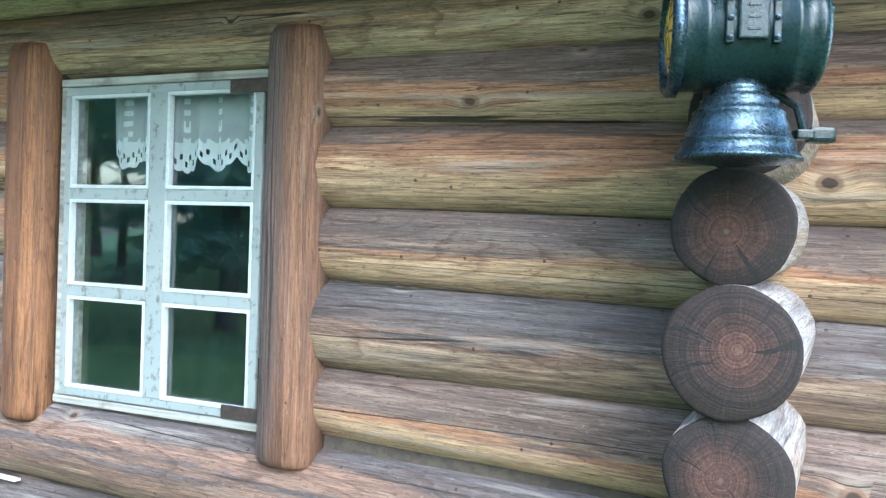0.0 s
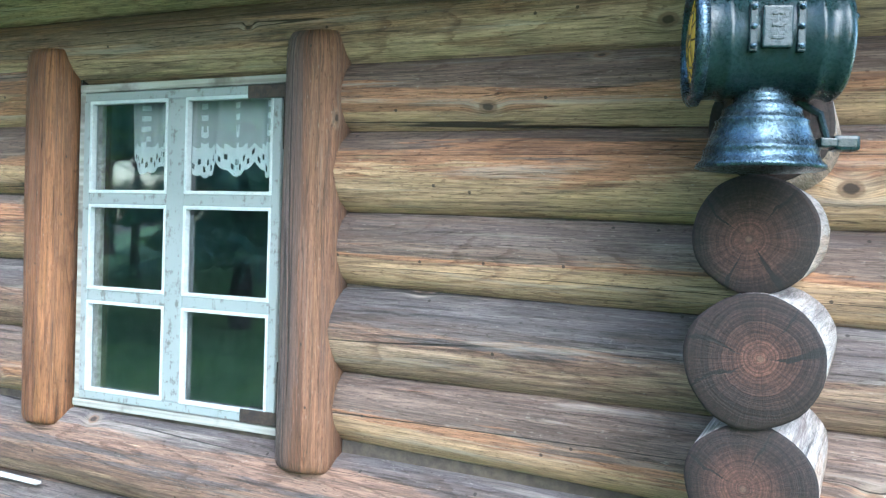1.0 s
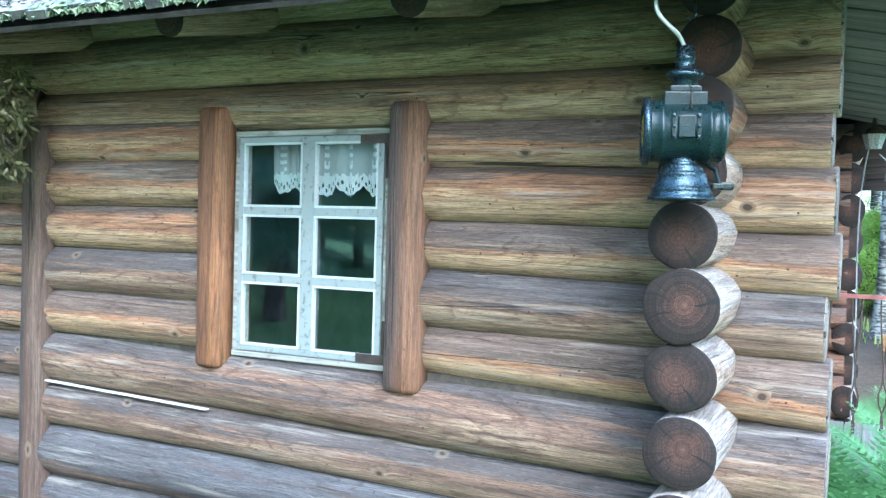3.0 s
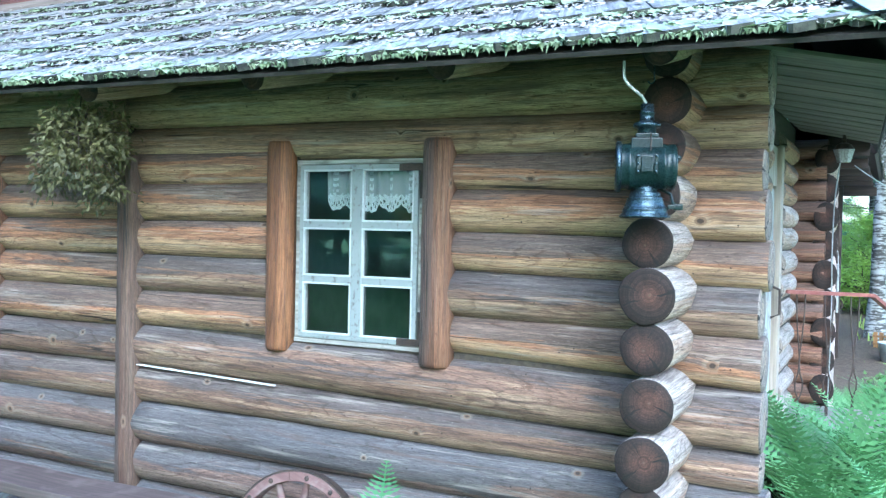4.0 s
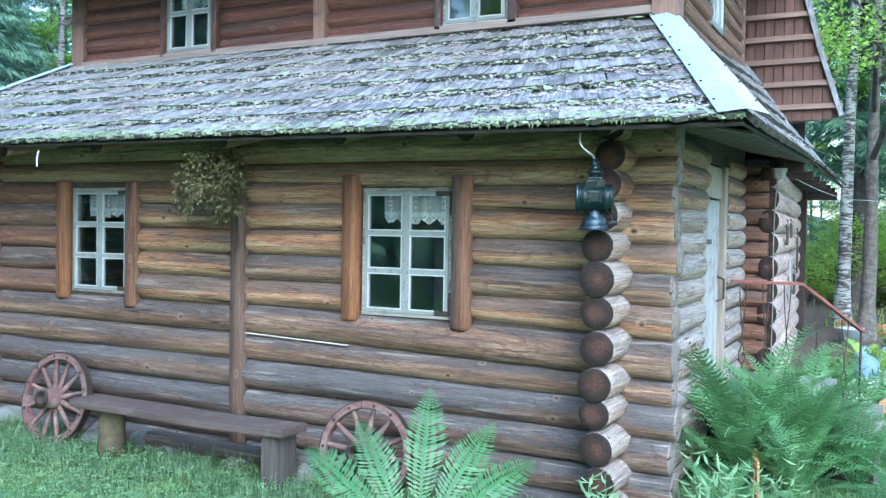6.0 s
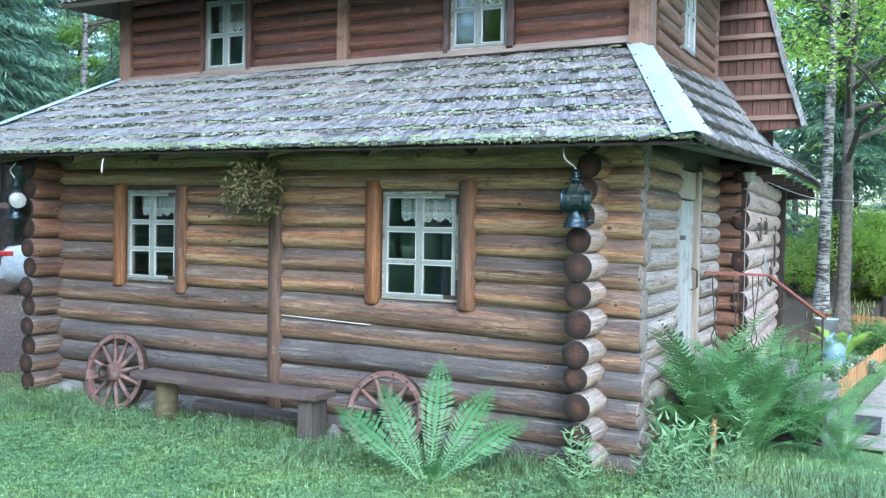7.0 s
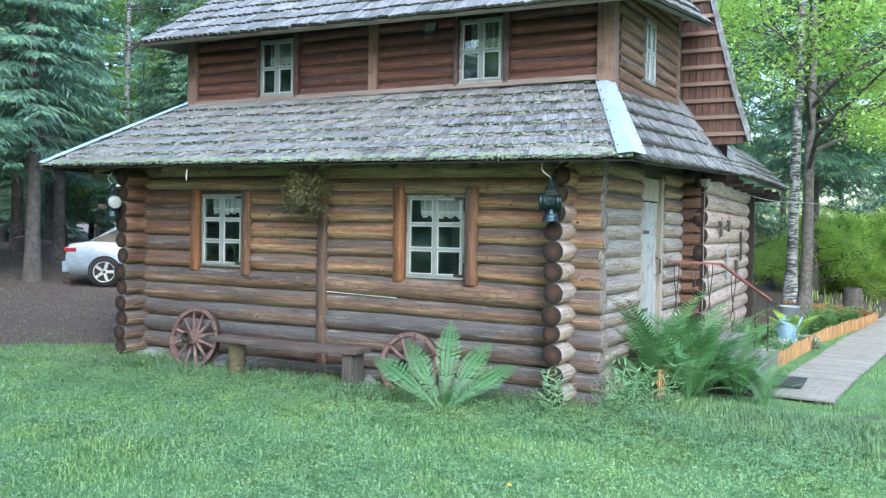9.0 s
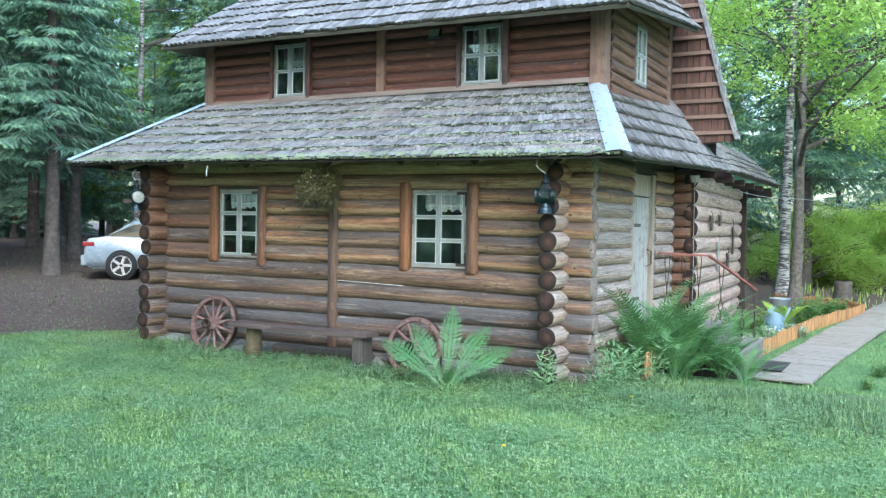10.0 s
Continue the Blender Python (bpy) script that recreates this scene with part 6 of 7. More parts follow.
def frond_mesh(length, width, pairs, mat, seed, arch=0.55, lobes=5, rise=1.15, thin=0.16):
    """An arching frond in its local xz plane: rachis and toothed pinnae."""
    rng = random.Random(seed)
    co, tris = [], []

    pts = [V((0, 0, 0))]
    n = 40
    for i in range(n):
        a = rise - arch * 2.0 * i / n
        pts.append(pts[-1] + V((math.cos(a), 0, math.sin(a))) * (length / n))
    for i in range(n):
        w = 0.006 * (1 - 0.8 * i / n)
        b = len(co)
        for q in (pts[i], pts[i + 1]):
            co += [tuple(q + V((0, w, 0))), tuple(q + V((0, -w, 0.002)))]
        tris += [(b, b + 1, b + 3), (b, b + 3, b + 2)]
    for k in range(pairs):
        s = 0.10 + 0.90 * (k + 0.5) / pairs
        i = min(n - 1, int(s * n))
        p = pts[i].lerp(pts[i + 1], s * n - i)
        d = (pts[i + 1] - pts[i]).normalized()
        nn = V((0, 1, 0)).cross(d)
        prof = min(1.0, (s - 0.03) / 0.48) ** 0.9 * (1 - max(0, (s - 0.52) / 0.50) ** 1.6)
        ln = width * max(0.03, prof) * rng.uniform(0.92, 1.06)
        for sd in (-1, 1):
            out = (V((0, sd, 0)) + d * rng.uniform(0.28, 0.45) + nn * (0.18 + rng.uniform(-0.1, 0.1))).normalized()
            tw = rng.uniform(-0.2, 0.2)
            across = (d - out * d.dot(out)).normalized() + nn * tw
            hw = ln * thin * 0.5 + 0.004
            prev = None
            for j in range(lobes + 1):
                f = j / lobes
                c = p + out * (ln * f) - nn * (0.22 * ln * f * f) + d * (0.12 * ln * f * f)
                w = hw * (1 - f) ** 0.6 * (1.35 if j % 2 == 0 else 0.4)
                b = len(co)
                co.extend([tuple(c + across * w), tuple(c - across * w)])
                if prev is not None:
                    tris.extend([(prev, prev + 1, b + 1), (prev, b + 1, b)])
                prev = b
    return fast_mesh("frond", np.array(co), np.array(tris), mat)


def fern(name, x, y, fronds, label, z=0.0):
    ob = thing(name, label, "fern", at=pose(x, y, gz(x, y) + z))
    for me, yaw, tilt, sc, *twist in fronds:
        fan = Matrix.Rotation(math.radians(twist[0]), 4, V((-0.45, 0.89, 0))) if twist else Matrix()
        part("frond", me, None, ob, at=Matrix.Translation((0.03 * math.cos(yaw), 0.03 * math.sin(yaw), 0)) @ fan @ pose(0, 0, 0, 0, 0, math.degrees(yaw)) @ pose(0, 0, 0, 0, tilt, 0) @ Matrix.Scale(sc, 4))
    return ob


F_BIG = [frond_mesh(0.92, 0.145, 38, FERN, 40 + k, 0.50, 6, 1.30, 0.105) for k in range(3)]
F_LADY = [frond_mesh(1.25, 0.155, 34, FERN_DARK, 50 + k, 0.62, 6, 1.3, 0.105) for k in range(5)]
F_YEL = [frond_mesh(0.8, 0.13, 28, FERN_YELLOW, 60 + k, 0.55, 5, 1.2, 0.22) for k in range(2)]
fern("fern", -0.98, 0.52, [(F_BIG[0], 2.03, -8, 1.26, 4), (F_BIG[1], 2.3, -4, 1.15, -20), (F_BIG[2], 1.75, -4, 1.20, 24), (F_BIG[0], 2.5, -2, 1.28, -38), (F_BIG[1], 1.55, -2, 1.24, 40),
                           (F_BIG[1], 5.2, 2, 0.5, 10)], "large bright-green fern in the grass before the wheel")
_rnd = random.Random(9)
for k, (x, y, n, sc) in enumerate(((0.52, 3.3, 17, 1.42), (0.95, 3.75, 17, 1.32), (0.40, 4.0, 16, 1.55), (1.35, 4.1, 14, 0.88), (0.95, 3.1, 10, 0.85), (0.62, 1.95, 10, 0.55), (1.72, 3.75, 13, 0.58), (0.78, 4.25, 14, 1.15), (0.55, 7.05, 11, 0.8), (0.9, 7.6, 10, 0.8), (0.75, 8.2, 9, 0.75))):
    n = int(n * 1.7)
    fern("fern", x, y, [(F_LADY[_rnd.randrange(5)], j * 6.283 / n * 2 + _rnd.uniform(-0.3, 0.3), _rnd.uniform(-24, 24), sc * _rnd.uniform(0.60, 1.0)) for j in range(n)], "lush green lady fern beside the entrance steps" if y < 5 else "green lady fern in the porch bed")
fern("fern", 1.35, 9.7, [(F_YEL[j % 2], j * 0.8, -6 + 5 * (j % 3), 1.0) for j in range(8)], "yellow-green fern in the flower bed")
fern("fern", 1.35, 1.05, [(F_LADY[0], 3.6, 30, 0.45), (F_LADY[1], 5.2, 32, 0.42), (F_LADY[2], 0.6, 30, 0.4)], "small drooping fern in the lawn edge")

WEED = leafy("willow-leaved weed", (0.13, 0.25, 0.12), (0.26, 0.41, 0.21), 0.5, 0.25)
SHRUB = leafy("small shrub leaf", (0.08, 0.17, 0.05), (0.15, 0.27, 0.09), 0.5, 0.25)
VARIEG = leafy("variegated silvery leaf", (0.20, 0.28, 0.19), (0.55, 0.60, 0.50), 0.5, 0.25)


def leaf_tris(co, tris, p, d, nn, ln, w):
    side = d.cross(nn).normalized()
    b = len(co)
    co.extend([tuple(p), tuple(p + d * ln * 0.45 + side * w - nn * 0.1 * ln), tuple(p + d * ln), tuple(p + d * ln * 0.45 - side * w - nn * 0.1 * ln)])
    tris.extend([(b, b + 1, b + 2), (b, b + 2, b + 3)])


def weed_mesh(height, stalks, seed, mat, ln=0.10, w=0.011, spread=0.35):
    rng = random.Random(seed)
    co, tris = [], []
    for s in range(stalks):
        a, t = rng.uniform(0, 6.28), rng.uniform(0.05, spread)
        h = height * rng.uniform(0.6, 1.05)
        base = V((rng.uniform(-0.1, 0.1), rng.uniform(-0.1, 0.1), 0))
        top = base + V((math.cos(a) * t * h, math.sin(a) * t * h, h))
        b = len(co)
        co.extend([tuple(base + V((0.005, 0, 0))), tuple(base - V((0.005, 0, 0))), tuple(top + V((0.002, 0, 0))), tuple(top - V((0.002, 0, 0))), tuple(base + V((0, 0.005, 0))), tuple(base - V((0, 0.005, 0)))])
        tris.extend([(b, b + 1, b + 3), (b, b + 3, b + 2), (b + 4, b + 5, b + 2)])
        for k in range(14):
            f = 0.15 + 0.85 * k / 13
            p = base.lerp(top, f)
            aa = k * 2.4 + rng.uniform(-0.4, 0.4)
            d = V((math.cos(aa), math.sin(aa), rng.uniform(0.0, 0.9))).normalized()
            leaf_tris(co, tris, p, d, V((0, 0, 1)), ln * rng.uniform(0.6, 1.2), w * rng.uniform(0.8, 1.2))
    return fast_mesh("weed", np.array(co), np.array(tris), mat)


W1 = [weed_mesh(0.62, 5, 70 + k, WEED, 0.13, 0.011, 0.28) for k in range(3)]
for k, (x, y, s) in enumerate(((-0.02, 0.98, 0.95), (0.10, 1.10, 0.8), (0.58, 1.45, 1.0), (0.80, 1.75, 1.0), (0.48, 1.25, 0.7), (1.0, 2.0, 0.8), (-0.16, 1.05, 0.5), (0.75, 1.35, 0.7))):
    tagged(part("weed", W1[k % 3], None, None, at=pose(x, y, gz(x, y) - 0.01, 0, 0, 70 * k) @ Matrix.Scale(s, 4)), "narrow-leaved green weed at the log corner", "weed", "weeds at the corner")
W2 = [weed_mesh(0.34, 22, 80 + k, SHRUB, 0.07, 0.022, 0.8) for k in range(2)]
for k, (x, y, s) in enumerate(((1.7, 10.6, 1.5), (1.95, 11.6, 1.4), (0.9, 9.3, 1.2), (1.2, 7.9, 0.8), (2.15, 12.4, 1.2), (3.2, 5.6, 0.6), (3.5, 6.6, 0.7), (3.1, 4.7, 0.5), (-7.9, 5.6, 2.0), (1.6, 12.2, 1.2), (0.5, 6.85, 1.1))):
    tagged(part("shrub", W2[k % 2], None, None, at=pose(x, y, gz(x, y) - 0.01, 0, 0, 50 * k) @ Matrix.Scale(s, 4)), "small leafy green shrub", "shrub", "small shrubs")
W3 = weed_mesh(0.22, 26, 90, VARIEG, 0.06, 0.02, 1.0)
for k, (x, y, s) in enumerate(((1.22, 7.4, 1.1), (1.3, 8.2, 1.2), (1.62, 9.1, 1.0), (1.05, 7.0, 1.0), (1.78, 9.0, 0.9))):
    tagged(part("bed_plant", W3, None, None, at=pose(x, y, gz(x, y), 0, 0, 80 * k) @ Matrix.Scale(s, 4)), "silvery variegated plant in the flower bed", "plant", "variegated bed plants")
# dandelion in the lawn
for x, y in ((1.02, 0.95), (0.75, -1.7)):
    dn = thing("dandelion", "small yellow dandelion in the lawn", "flower", at=pose(x, y, gz(x, y)))
    part("stalk", tubed([(0, 0, 0), (0.004, 0, 0.07)], 0.002, 5), STEM, dn)
    part("head", turned(bmesh.new(), [(0.004, 0.068), (0.018, 0.074), (0.016, 0.082), (0.0, 0.085)], None, 12), Mat("dandelion yellow", 0.6).color((0.8, 0.55, 0.02)).m, dn)

# dried mistletoe ball under the eave
DRIED = leafy("dried olive leaf", (0.020, 0.022, 0.010), (0.155, 0.140, 0.045), 0.6, 0.2, (0.3, 0.3, 0.1))
_rng = random.Random(77)
_co, _tr = [], []
clumps = []
for k in range(46):
    a = _rng.uniform(0, 6.28)
    h = _rng.uniform(-1, 1)
    clumps.append((V((math.cos(a) * 0.36 * math.sqrt(1 - 0.8 * h * h), math.sin(a) * 0.17, h * 0.27)) * _rng.uniform(0.35, 1.0), _rng.uniform(0.05, 0.12)))
for c, reach in clumps:
    for k in range(64):
        p = c + V((_rng.gauss(0, 1), _rng.gauss(0, 1), _rng.gauss(-0.2, 1))) * (reach * 0.55)
        d = ((p - c) * 6 + V((_rng.uniform(-0.7, 0.7), _rng.uniform(-0.7, 0.7), _rng.uniform(-1.1, 0.2)))).normalized()
        leaf_tris(_co, _tr, p, d, V((_rng.uniform(-1, 1), -1, _rng.uniform(-1, 1))).normalized(), _rng.uniform(0.028, 0.055), _rng.uniform(0.006, 0.011))
bush = thing("mistletoe_ball", "dried olive-green mistletoe bunch hung under the eave", "hanging bunch", at=pose(-3.32, 1.24, 2.36))
part("leaves", fast_mesh("leaves", np.array(_co), np.array(_tr), DRIED), None, bush)
_bm = bmesh.new()
for k in range(46):
    a, b = _rng.uniform(0, 6.28), _rng.uniform(-1.3, 1.3)
    d = V((math.cos(a) * math.cos(b) * 0.36, math.sin(a) * math.cos(b) * 0.2, math.sin(b) * 0.26))
    tube(_bm, [(0, 0, 0.15), tuple(d * 0.5 + V((0, 0, 0.05))), tuple(d)], [0.006, 0.004, 0.002], 5, False)
tagged(part("twig", _bm, RUST, bush), kind="stuff")
part("string", tubed([(0, 0, 0.15), (0.01, 0.02, 0.38)], 0.004, 5), RUST, bush)

# ---- trees ----
NEEDLE = leafy("spruce needle spray", (0.085, 0.175, 0.12), (0.165, 0.285, 0.195), 0.55, 0.2, (0.13, 0.25, 0.10))
NEEDLE_TIP = leafy("fresh spruce tip", (0.14, 0.27, 0.15), (0.24, 0.40, 0.22), 0.55, 0.2)
LEAF = leafy("fresh yellow-green leaf", (0.24, 0.40, 0.09), (0.44, 0.60, 0.18), 0.42, 0.5, (0.4, 0.6, 0.06))
LEAF_DARK = leafy("mid-green leaf", (0.17, 0.30, 0.05), (0.32, 0.46, 0.10), 0.5, 0.35, (0.25, 0.45, 0.06))
BARK = mottled("grey-brown bark", (0.06, 0.052, 0.046), (0.115, 0.10, 0.088), 7.0, 0.95, 0, (0.05, 0.042, 0.038), 1.0)
MBARK = mottled("grey maple bark", (0.065, 0.056, 0.05), (0.15, 0.135, 0.12), 12.0, 0.95, 0, (0.24, 0.23, 0.2), 1.0)
_m = Mat("birch bark", 0.7)
_p = _m.place()
_a = _m.noise(scale3(_m, _p, 5, 5, 26), 1.0, 4.0, 0.65)
_b = _m.noise(scale3(_m, _p, 4, 4, 3), 1.0, 4.0, 0.7)
_m.color(_m.mix(_m.span(_m.math("ADD", _a, _m.math("MULTIPLY", _b, 0.5)), 0.68, 0.82), (0.33, 0.33, 0.315), (0.05, 0.045, 0.04)))
_m.bump(_b, 0.6, 0.02)
BIRCH = _m.m


def trunk_bm(h, r, seed, lean=0.0, flare=1.5):
    bm = bmesh.new()
    pts, rad = [], []
    for i in range(15):
        f = i / 14
        pts.append((lean * h * f + 0.06 * noise.noise((f * 3, seed, 0)), 0.06 * noise.noise((f * 3, seed, 5)), h * f))
        rad.append(r * (1 - 0.9 * f) * (flare if i == 0 else 1.0) + 0.01)
    return tube(bm, pts, rad, 12)


def spruce_crown(h, spread, seed, low=0.6, dense=1.0):
    """Whorls of drooping boughs with hanging needle sprays."""
    rng = random.Random(seed)
    co, tris, tip = [], [], []
    z = low
    while z < h - 0.15:
        f = z / h
        nb = rng.choice((5, 6, 7))
        for k in range(nb):
            a = rng.uniform(0, 6.28)
            ln = spread * ((1 - f) ** 0.75) * rng.uniform(0.7, 1.15) + 0.12
            d = V((math.cos(a), math.sin(a), 0))
            sd = V((-math.sin(a), math.cos(a), 0))
            n = max(5, int(ln * 8 * dense))
            for i in range(n):
                s = (i + 0.6) / n
                p = d * (ln * s) + V((0, 0, z + ln * (0.12 * s - 0.42 * s ** 1.7 + 0.12 * s ** 6)))
                w = (0.15 + 0.30 * ln * (1 - s) * min(1, s * 3 + 0.2)) * rng.uniform(0.8, 1.2)
                for side in (-1, 1):
                    dirn = (sd * side + d * rng.uniform(0.4, 1.0) + V((0, 0, -rng.uniform(0.1, 0.75)))).normalized()
                    m = 5 if ln > 0.8 else 3
                    for j in range(m):
                        q = p + dirn * (w * j / m)
                        e = (dirn + V((rng.uniform(-0.5, 0.5), rng.uniform(-0.5, 0.5), -rng.uniform(0.1, 0.8)))).normalized()
                        l2 = w * 0.5 * rng.uniform(0.7, 1.2) + 0.05
                        t = e.cross(V((rng.uniform(-1, 1), rng.uniform(-1, 1), 0.3))).normalized()
                        b = len(co)
                        ww = 0.014 + 0.012 * rng.random()
                        co.extend([tuple(q), tuple(q + e * l2 * 0.55 + t * ww), tuple(q + e * l2), tuple(q + e * l2 * 0.5 - t * ww)])
                        tris.extend([(b, b + 1, b + 2), (b, b + 2, b + 3)])
                        tip.append(s > 0.78 and rng.random() < 0.6)
        z += 0.17 + 0.22 * (1 - f)
    me = fast_mesh("crown", np.array(co), np.array(tris), NEEDLE)
    me.materials.append(NEEDLE_TIP)
    me.polygons.foreach_set("material_index", np.repeat(np.array(tip, dtype=np.int32), 2))
    return me


def dead_twigs(h, seed):
    rng = random.Random(seed)
    bm = bmesh.new()
    for k in range(34):
        z = rng.uniform(0.8, h * 0.6)
        a = rng.uniform(0, 6.28)
        ln = rng.uniform(0.5, 1.4)
        tube(bm, [(0, 0, z), (math.cos(a) * ln * 0.6, math.sin(a) * ln * 0.6, z - 0.05), (math.cos(a) * ln, math.sin(a) * ln, z - 0.25 * ln)], [0.018, 0.01, 0.004], 5, False)
    return bm


def spruce(h, spread, seed, low, label):
    ob = thing("spruce", label, "tree", group="spruces")
    part("trunk", trunk_bm(h, 0.008 * h + 0.04, seed, 0.0, 1.25), BARK, ob, smooth=True)
    tagged(part("dead_twig", dead_twigs(h, seed), BARK, ob), kind="stuff")
    part("crown", spruce_crown(h, spread, seed, low), None, ob)
    return ob


def limbs(bm, rng, p, d, ln, r, depth, ends):
    q = p + d * ln
    mid = p.lerp(q, 0.5) + V((rng.uniform(-1, 1), rng.uniform(-1, 1), rng.uniform(-0.3, 0.6))) * ln * 0.07
    tube(bm, [p, mid, q], [r, r * 0.8, r * 0.6], 6 if depth > 1 else 4, False)
    if depth <= 1:
        ends.append((mid, d, ln))
        ends.append((q, d, ln))
    if depth == 0:
        return
    for k in range(3):
        e = (d + V((rng.uniform(-1, 1), rng.uniform(-1, 1), rng.uniform(-0.45, 0.55))) * 0.85).normalized()
        limbs(bm, rng, p.lerp(q, 0.55 + 0.22 * k), e, ln * rng.uniform(0.55, 0.75), r * 0.5, depth - 1, ends)


def leaf_tree(name, h, r, crown_lo, reach, seed, leaf, bark, label, per=26, size=0.085, boughs=15, lean=0.0):
    rng = random.Random(seed)
    ob = thing(name, label, "tree", group="broadleaf trees")
    part("trunk", trunk_bm(h, r, seed, lean), bark, ob, smooth=True)
    ends, co, tris = [], [], []
    bm = bmesh.new()
    for k in range(boughs):
        z = crown_lo + (h * 0.96 - crown_lo) * (k + rng.random()) / boughs
        a = rng.uniform(0, 6.28)
        f = (z - crown_lo) / (h - crown_lo)
        ln = reach * (0.55 + 0.45 * math.sin(math.pi * min(1, f * 0.9 + 0.15))) * (1 - 0.6 * f) * rng.uniform(0.6, 0.9)
        limbs(bm, rng, V((lean * z, 0, z)), V((math.cos(a), math.sin(a), rng.uniform(0.0, 0.7))).normalized(), ln, 0.05 * (1.2 - f), 3, ends)
    part("bough", bm, BARK, ob)
    for p, d, ln in ends:
        for k in range(per):
            q = p + V((rng.gauss(0, 1), rng.gauss(0, 1), rng.gauss(-0.25, 0.6))) * (0.20 + 0.10 * ln)
            e = V((rng.uniform(-1, 1), rng.uniform(-1, 1), rng.uniform(-0.8, 0.3))).normalized()
            leaf_tris(co, tris, q, e, V((rng.uniform(-0.6, 0.6), rng.uniform(-0.6, 0.6), 1)).normalized(), size * rng.uniform(0.6, 1.3), size * 0.27)
    part("crown", fast_mesh("crown", np.array(co), np.array(tris), leaf), None, ob)
    return ob


def put(ob, x, y, turn=0.0, sc=1.0):
    return copy_thing(ob, pose(x, y, gz(x, y) - 0.08, 0, 0, turn) @ Matrix.Scale(sc, 4))


def first(ob, x, y, turn=0.0):
    ob.matrix_basis = pose(x, y, gz(x, y) - 0.08, 0, 0, turn)


SP = [spruce(15, 3.0, 1, 1.6, "tall dark spruce with drooping boughs"), spruce(13, 2.6, 2, 0.6, "dense dark-green spruce with low boughs"), spruce(17, 2.8, 3, 3.4, "tall spruce with a bare lower trunk")]
first(SP[0], -21.0, 5.4)
first(SP[1], -17.0, 14.5, 50)
first(SP[2], -15.9, 6.9, 20)
_rnd = random.Random(4)
# The last four stand out of view, added to shade the wall's far end.
near_spots = [(2, -17.4, 5.9), (2, -12.2, 11.2), (2, -19.5, 10.5), (0, -24.5, 8.0), (0, -13.5, 18.0), (1, -10.0, 19.5), (2, -15.2, 13.5), (0, -20.0, 16.0), (2, -23.5, 12.0), (1, -25.5, 8.5), (0, -8.0, 20.0), (2, -13.0, 19.0),
              (1, -22.0, 20.0), (0, -4.0, 21.0), (1, -17.5, 22.0), (2, -27.0, 16.0), (2, -22.5, 2.5), (0, -26.0, 4.5), (1, -30.0, 6.0), (0, 3.4, 26.5), (0, -3.0, 28.0), (2, 0.75, 18.8), (0, -11.5, -4.5), (1, -14.5, -2.2), (0, -9.5, -8.5), (2, -16.0, -6.5)]
for k, x, y in near_spots:
    put(SP[k], x, y, _rnd.uniform(0, 360), _rnd.uniform(0.85, 1.15))
# the woods beyond; unseen trees behind the viewer, added for reflections and side shade
for i in range(70):
    a = _rnd.uniform(1.75, 3.35)
    r = _rnd.uniform(29, 58)
    put(SP[_rnd.randrange(3)], -4 + r * math.cos(a), 3 + r * math.sin(a), _rnd.uniform(0, 360), _rnd.uniform(0.9, 1.4))
for i in range(64):
    a = _rnd.uniform(3.25, 6.9)
    r = _rnd.uniform(23, 40)
    if 5.2 < a < 5.75:  # gap left in the added trees so the sun lamp gets through
        continue
    put(SP[(1, 1, 0, 2)[_rnd.randrange(4)]], 0 + r * math.cos(a), -3 + r * math.sin(a), _rnd.uniform(0, 360), _rnd.uniform(1.05, 1.4))

maple = leaf_tree("leafy_tree", 10.5, 0.13, 3.3, 5.2, 21, LEAF, MBARK, "grey-barked tree with fresh yellow-green leaves", 60, 0.105, 20, 0.012)
first(maple, 1.12, 13.6, 40)
birch = leaf_tree("birch", 14, 0.13, 6.0, 3.0, 22, LEAF, BIRCH, "white birch trunk with light crown", 22, 0.08, 14, 0.015)
first(birch, 0.62, 15.4)
alder = leaf_tree("leafy_tree", 8.5, 0.12, 1.2, 3.2, 23, LEAF_DARK, BARK, "bushy mid-green tree at the edge of the woods", 26, 0.10, 16)
first(alder, 0.5, 33.0)
for x, y, s in ((-1.5, 31.0, 1.0), (2.5, 36.0, 1.2)):
    put(maple, x, y, _rnd.uniform(0, 360), s)
for x, y, s in ((0.5, 22.0, 1.0), (-14.8, 16.8, 1.1), (-19.0, 12.5, 1.0), (-12.0, 23.0, 1.0), (-6.5, -10.5, 1.0), (-2.0, -14.0, 1.1), (-9.5, -13.5, 1.0), (3.0, -16.0, 1.0), (-4.5, -16.5, 1.2)):
    put(birch, x, y, _rnd.uniform(0, 360), s)
for i in range(34):
    a = _rnd.uniform(1.35, 2.6)
    r = _rnd.uniform(26, 48) if a > 1.75 else _rnd.uniform(40, 60)
    put(alder, -2 + r * math.cos(a), 4 + r * math.sin(a), _rnd.uniform(0, 360), _rnd.uniform(0.5, 1.5))
for i in range(14):
    a = _rnd.uniform(3.4, 5.1)
    put(alder, 22 * math.cos(a), -2 + 20 * math.sin(a), _rnd.uniform(0, 360), _rnd.uniform(0.8, 1.3))
# low bushes at the meadow edge; the sunshine is put into their leaf colour
LEAF_SUN = leafy("bush leaf with painted sunlight", (0.28, 0.44, 0.09), (0.48, 0.62, 0.16), 0.45, 0.55, (0.5, 0.65, 0.1))
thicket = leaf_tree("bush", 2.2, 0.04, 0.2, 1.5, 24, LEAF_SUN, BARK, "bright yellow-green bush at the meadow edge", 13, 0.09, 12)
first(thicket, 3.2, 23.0)
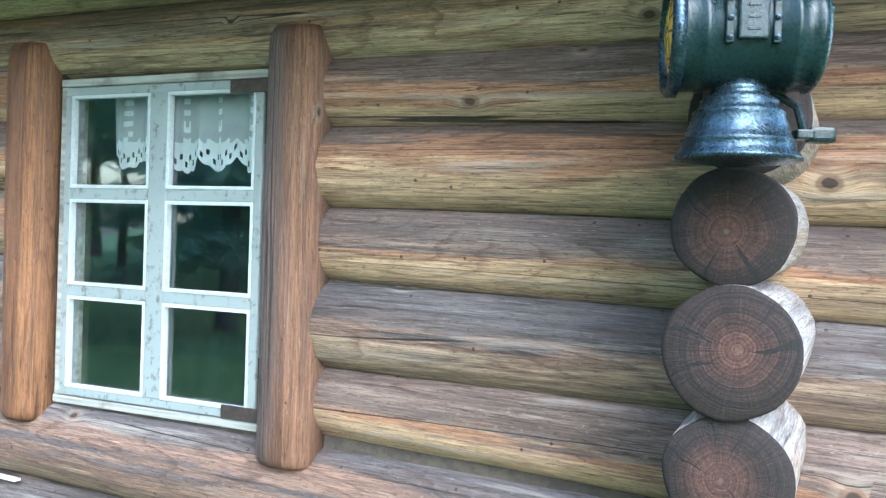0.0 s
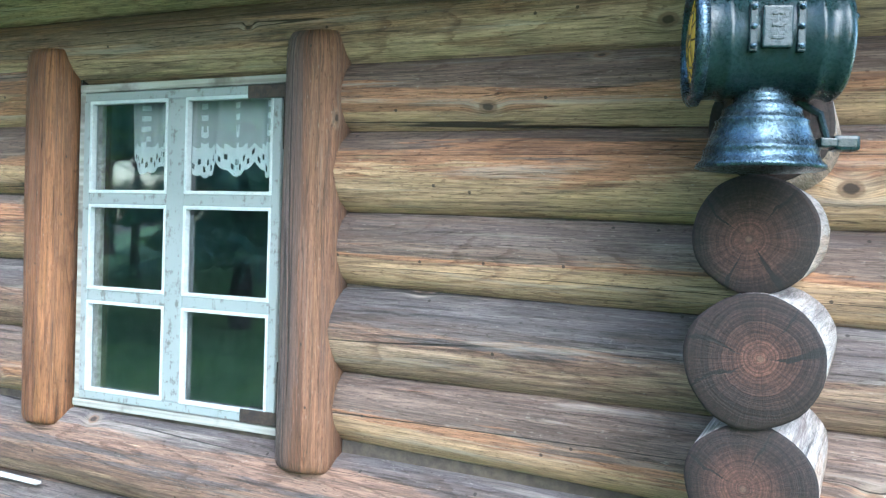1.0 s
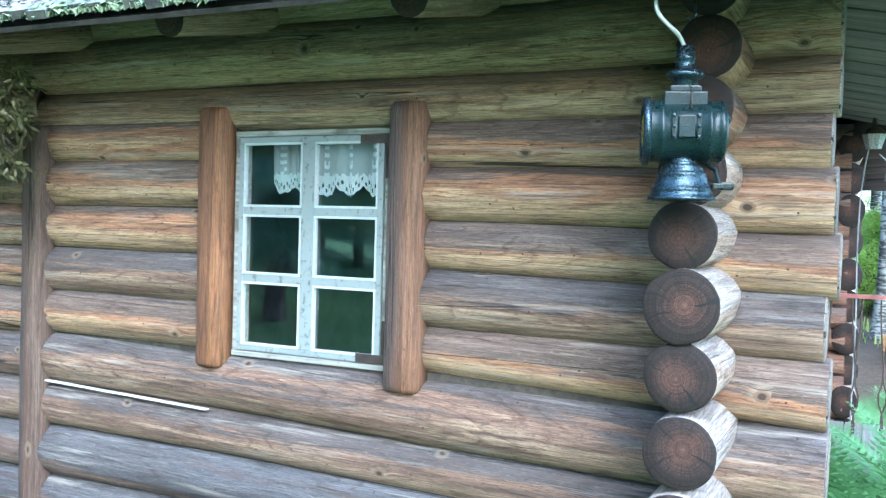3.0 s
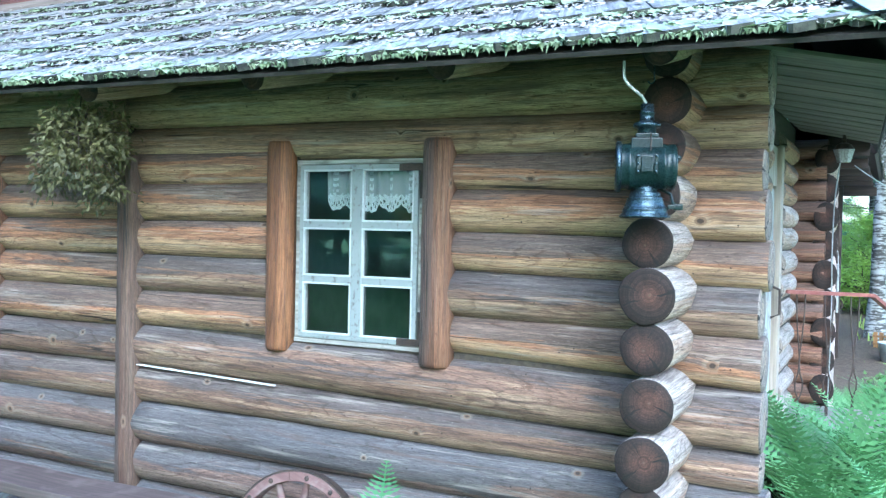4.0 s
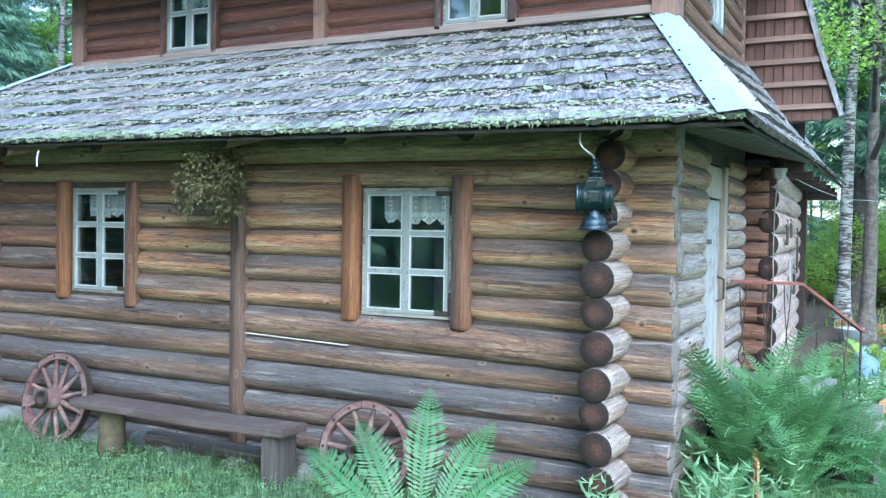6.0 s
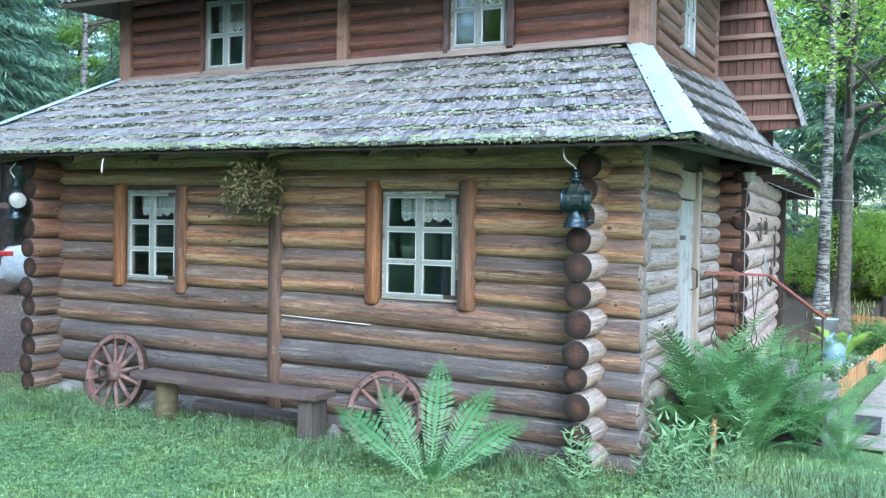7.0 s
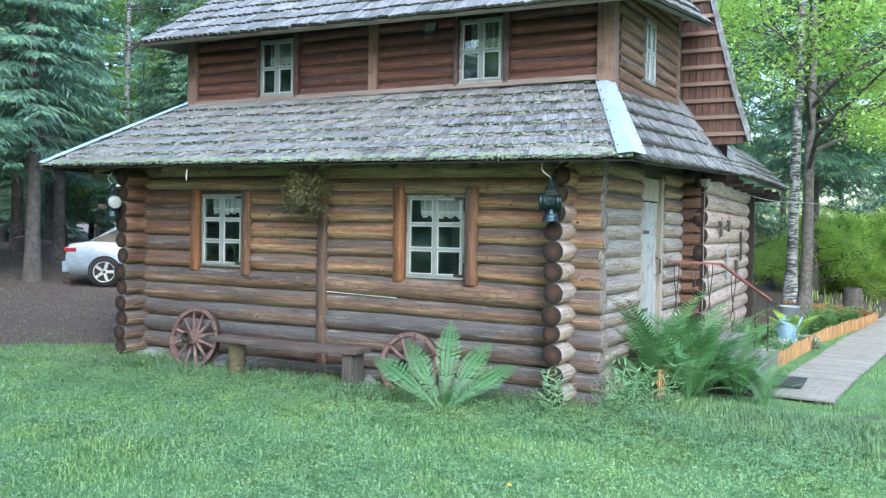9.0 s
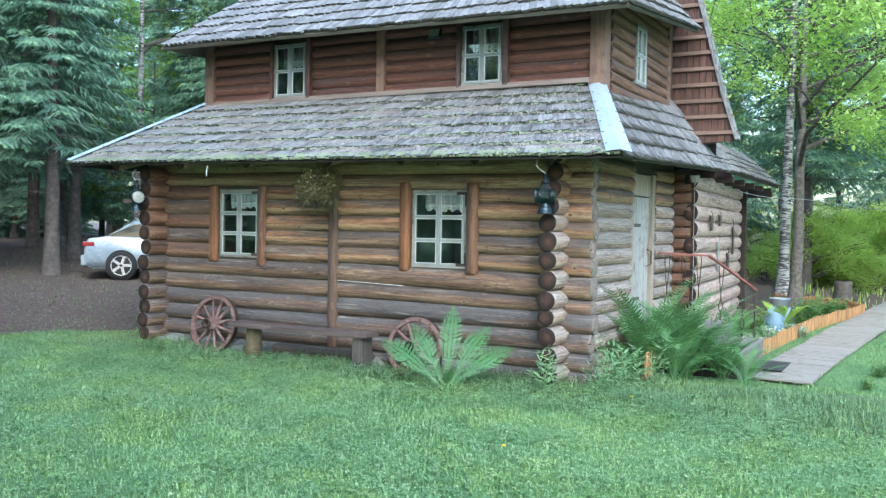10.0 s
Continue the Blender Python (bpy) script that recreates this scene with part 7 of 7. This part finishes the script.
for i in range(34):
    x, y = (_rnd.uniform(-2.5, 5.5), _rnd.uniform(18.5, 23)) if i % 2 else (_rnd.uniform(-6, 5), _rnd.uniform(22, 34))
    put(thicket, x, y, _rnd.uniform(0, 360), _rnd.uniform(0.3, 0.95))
# stump and stone near the trees
tagged(part("tree_stump", log_mesh(0.55, 0.24, 0.20, (BARK, END_DARK), 801, segs=20), None, None, at=pose(2.0, 15.6, gz(2, 15.6) - 0.05, 0, -90, 0)), "dark sawn tree stump in the grass", "stump")
boulder(4.6, 16.6, gz(4.6, 16.6) + 0.1, 0.5, 0.4, 0.35, 31)

# ---- parked car ----
PAINT = mottled("silver-blue car paint", (0.25, 0.30, 0.34), (0.27, 0.32, 0.36), 2.0, 0.25, 0.0, None, 0.0, 0.6)
CARGLASS = Mat("tinted car glass", 0.05).color((0.02, 0.025, 0.03)).m
RUBBER = Mat("tyre rubber", 0.85).color((0.02, 0.02, 0.021)).m
ALLOY = mottled("alloy rim", (0.45, 0.46, 0.48), (0.55, 0.56, 0.58), 12.0, 0.3, 0.8)
TAIL = Mat("red tail lamp", 0.15).color((0.26, 0.02, 0.025)).m


def car(at):
    """A saloon car along local x (rear at 0): body, roof, glass, lamps, wheels."""
    ob = thing("car", "silver-blue saloon car parked under the spruces", "car", at=at)
    side = [(0.0, 0.45), (0.02, 0.75), (0.10, 0.98), (0.55, 1.04), (1.2, 1.02), (2.9, 0.98), (4.0, 0.86), (4.35, 0.70), (4.42, 0.42), (4.3, 0.25), (0.15, 0.25)]
    bm = bmesh.new()
    rows = []
    for y, inset in ((-0.88, 0.05), (-0.84, 0.0), (0.84, 0.0), (0.88, 0.05)):
        rows.append([bm.verts.new((x + (0.04 if inset and x < 0.2 else 0), y, z - inset * (z > 0.9) * 0.8)) for x, z in side])
    n = len(side)
    for a, b in zip(rows, rows[1:]):
        for k in range(n):
            bm.faces.new((a[k], a[(k + 1) % n], b[(k + 1) % n], b[k]))
    bm.faces.new(rows[0][::-1])
    bm.faces.new(rows[-1])
    bmesh.ops.recalc_face_normals(bm, faces=bm.faces)
    bmesh.ops.bevel(bm, geom=list(bm.edges), offset=0.025, segments=2, affect="EDGES")
    part("body", bm, PAINT, ob, smooth=True)
    cab = [(0.50, 1.02), (1.15, 1.42), (1.6, 1.47), (2.4, 1.45), (3.3, 0.98)]
    for nm, mt, inset in (("roof", PAINT, 0.0), ("window", CARGLASS, 0.012)):
        bm = bmesh.new()
        rows = []
        for y, dz in ((-0.80, 1), (-0.66, 2), (0.66, 2), (0.80, 1)):
            rows.append([bm.verts.new((x, y * (1 + (0.012 if nm == "window" and z < 1.4 else 0)), z - (0.05 if dz == 1 and z > 1.2 else 0) - (0.04 if nm == "window" and z > 1.2 else 0))) for x, z in cab])
        for a, b in zip(rows, rows[1:]):
            for k in range(len(cab) - 1):
                bm.faces.new((a[k], a[k + 1], b[k + 1], b[k]))
        bm.faces.new(rows[0][::-1])
        bm.faces.new(rows[-1])
        bmesh.ops.recalc_face_normals(bm, faces=bm.faces)
        part(nm, bm, mt, ob, smooth=False)
    part("tail_lamp", boxed(-0.01, 0.26, -0.892, -0.62, 0.79, 0.90, bevel=0.02), TAIL, ob)
    part("bumper", boxed(-0.06, 0.25, -0.86, 0.86, 0.32, 0.58, bevel=0.04), PAINT, ob)
    for x in (0.88, 3.55):
        for y in (-0.84, 0.84):
            w = part("wheel", turned(bmesh.new(), [(0.24, -0.1), (0.31, -0.09), (0.325, -0.06), (0.325, 0.06), (0.31, 0.09), (0.24, 0.1)], Matrix.Translation((x, y, 0.325)) @ pose(0, 0, 0, 90, 0, 0), 32), RUBBER, ob)
            part("arch", turned(bmesh.new(), [(0.37, -0.055), (0.37, 0.055)], Matrix.Translation((x, y, 0.335)) @ pose(0, 0, 0, 90, 0, 0), 28), RUBBER, ob)
            bm = bmesh.new()
            for k in range(5):
                a = 1.2566 * k
                box(bm, 0.03, 0.23, -0.01, 0.01, -0.035, 0.035, bevel=0.006, m=Matrix.Translation((x, y * 1.13, 0.325)) @ pose(0, 0, 0, 0, math.degrees(a), 0))
            turned(bm, [(0.225, -0.01), (0.245, -0.012), (0.245, 0.012), (0.225, 0.01), (0.225, -0.01)], Matrix.Translation((x, y * 1.13, 0.325)) @ pose(0, 0, 0, 90, 0, 0), 28, False)
            part("rim", bm, ALLOY, w)
    return ob


car(pose(-14.8, 7.1, gz(-14.8, 7.1), 0, 0, 44))

# ---- shingles ----
shingled(roof_front, ROOF_F, 7, 11, parts=lambda p: p.x > -2.6)
shingled(roof_side, ROOF_S, 5, 12, parts=lambda p: p.y < 5.0)
shingled(roof_upper, [UFL, UFR, bil(ROOF_UF, 0, 0.6), bil(ROOF_UF, 1, 0.6)], 9, 13)
shingled(roof_upper_side, [UFR, USB, bil(ROOF_US, 0, 0.5), bil(ROOF_US, 1, 0.5)], 6, 14)
shingled(roof_porch, ROOF_P, 4, 15)
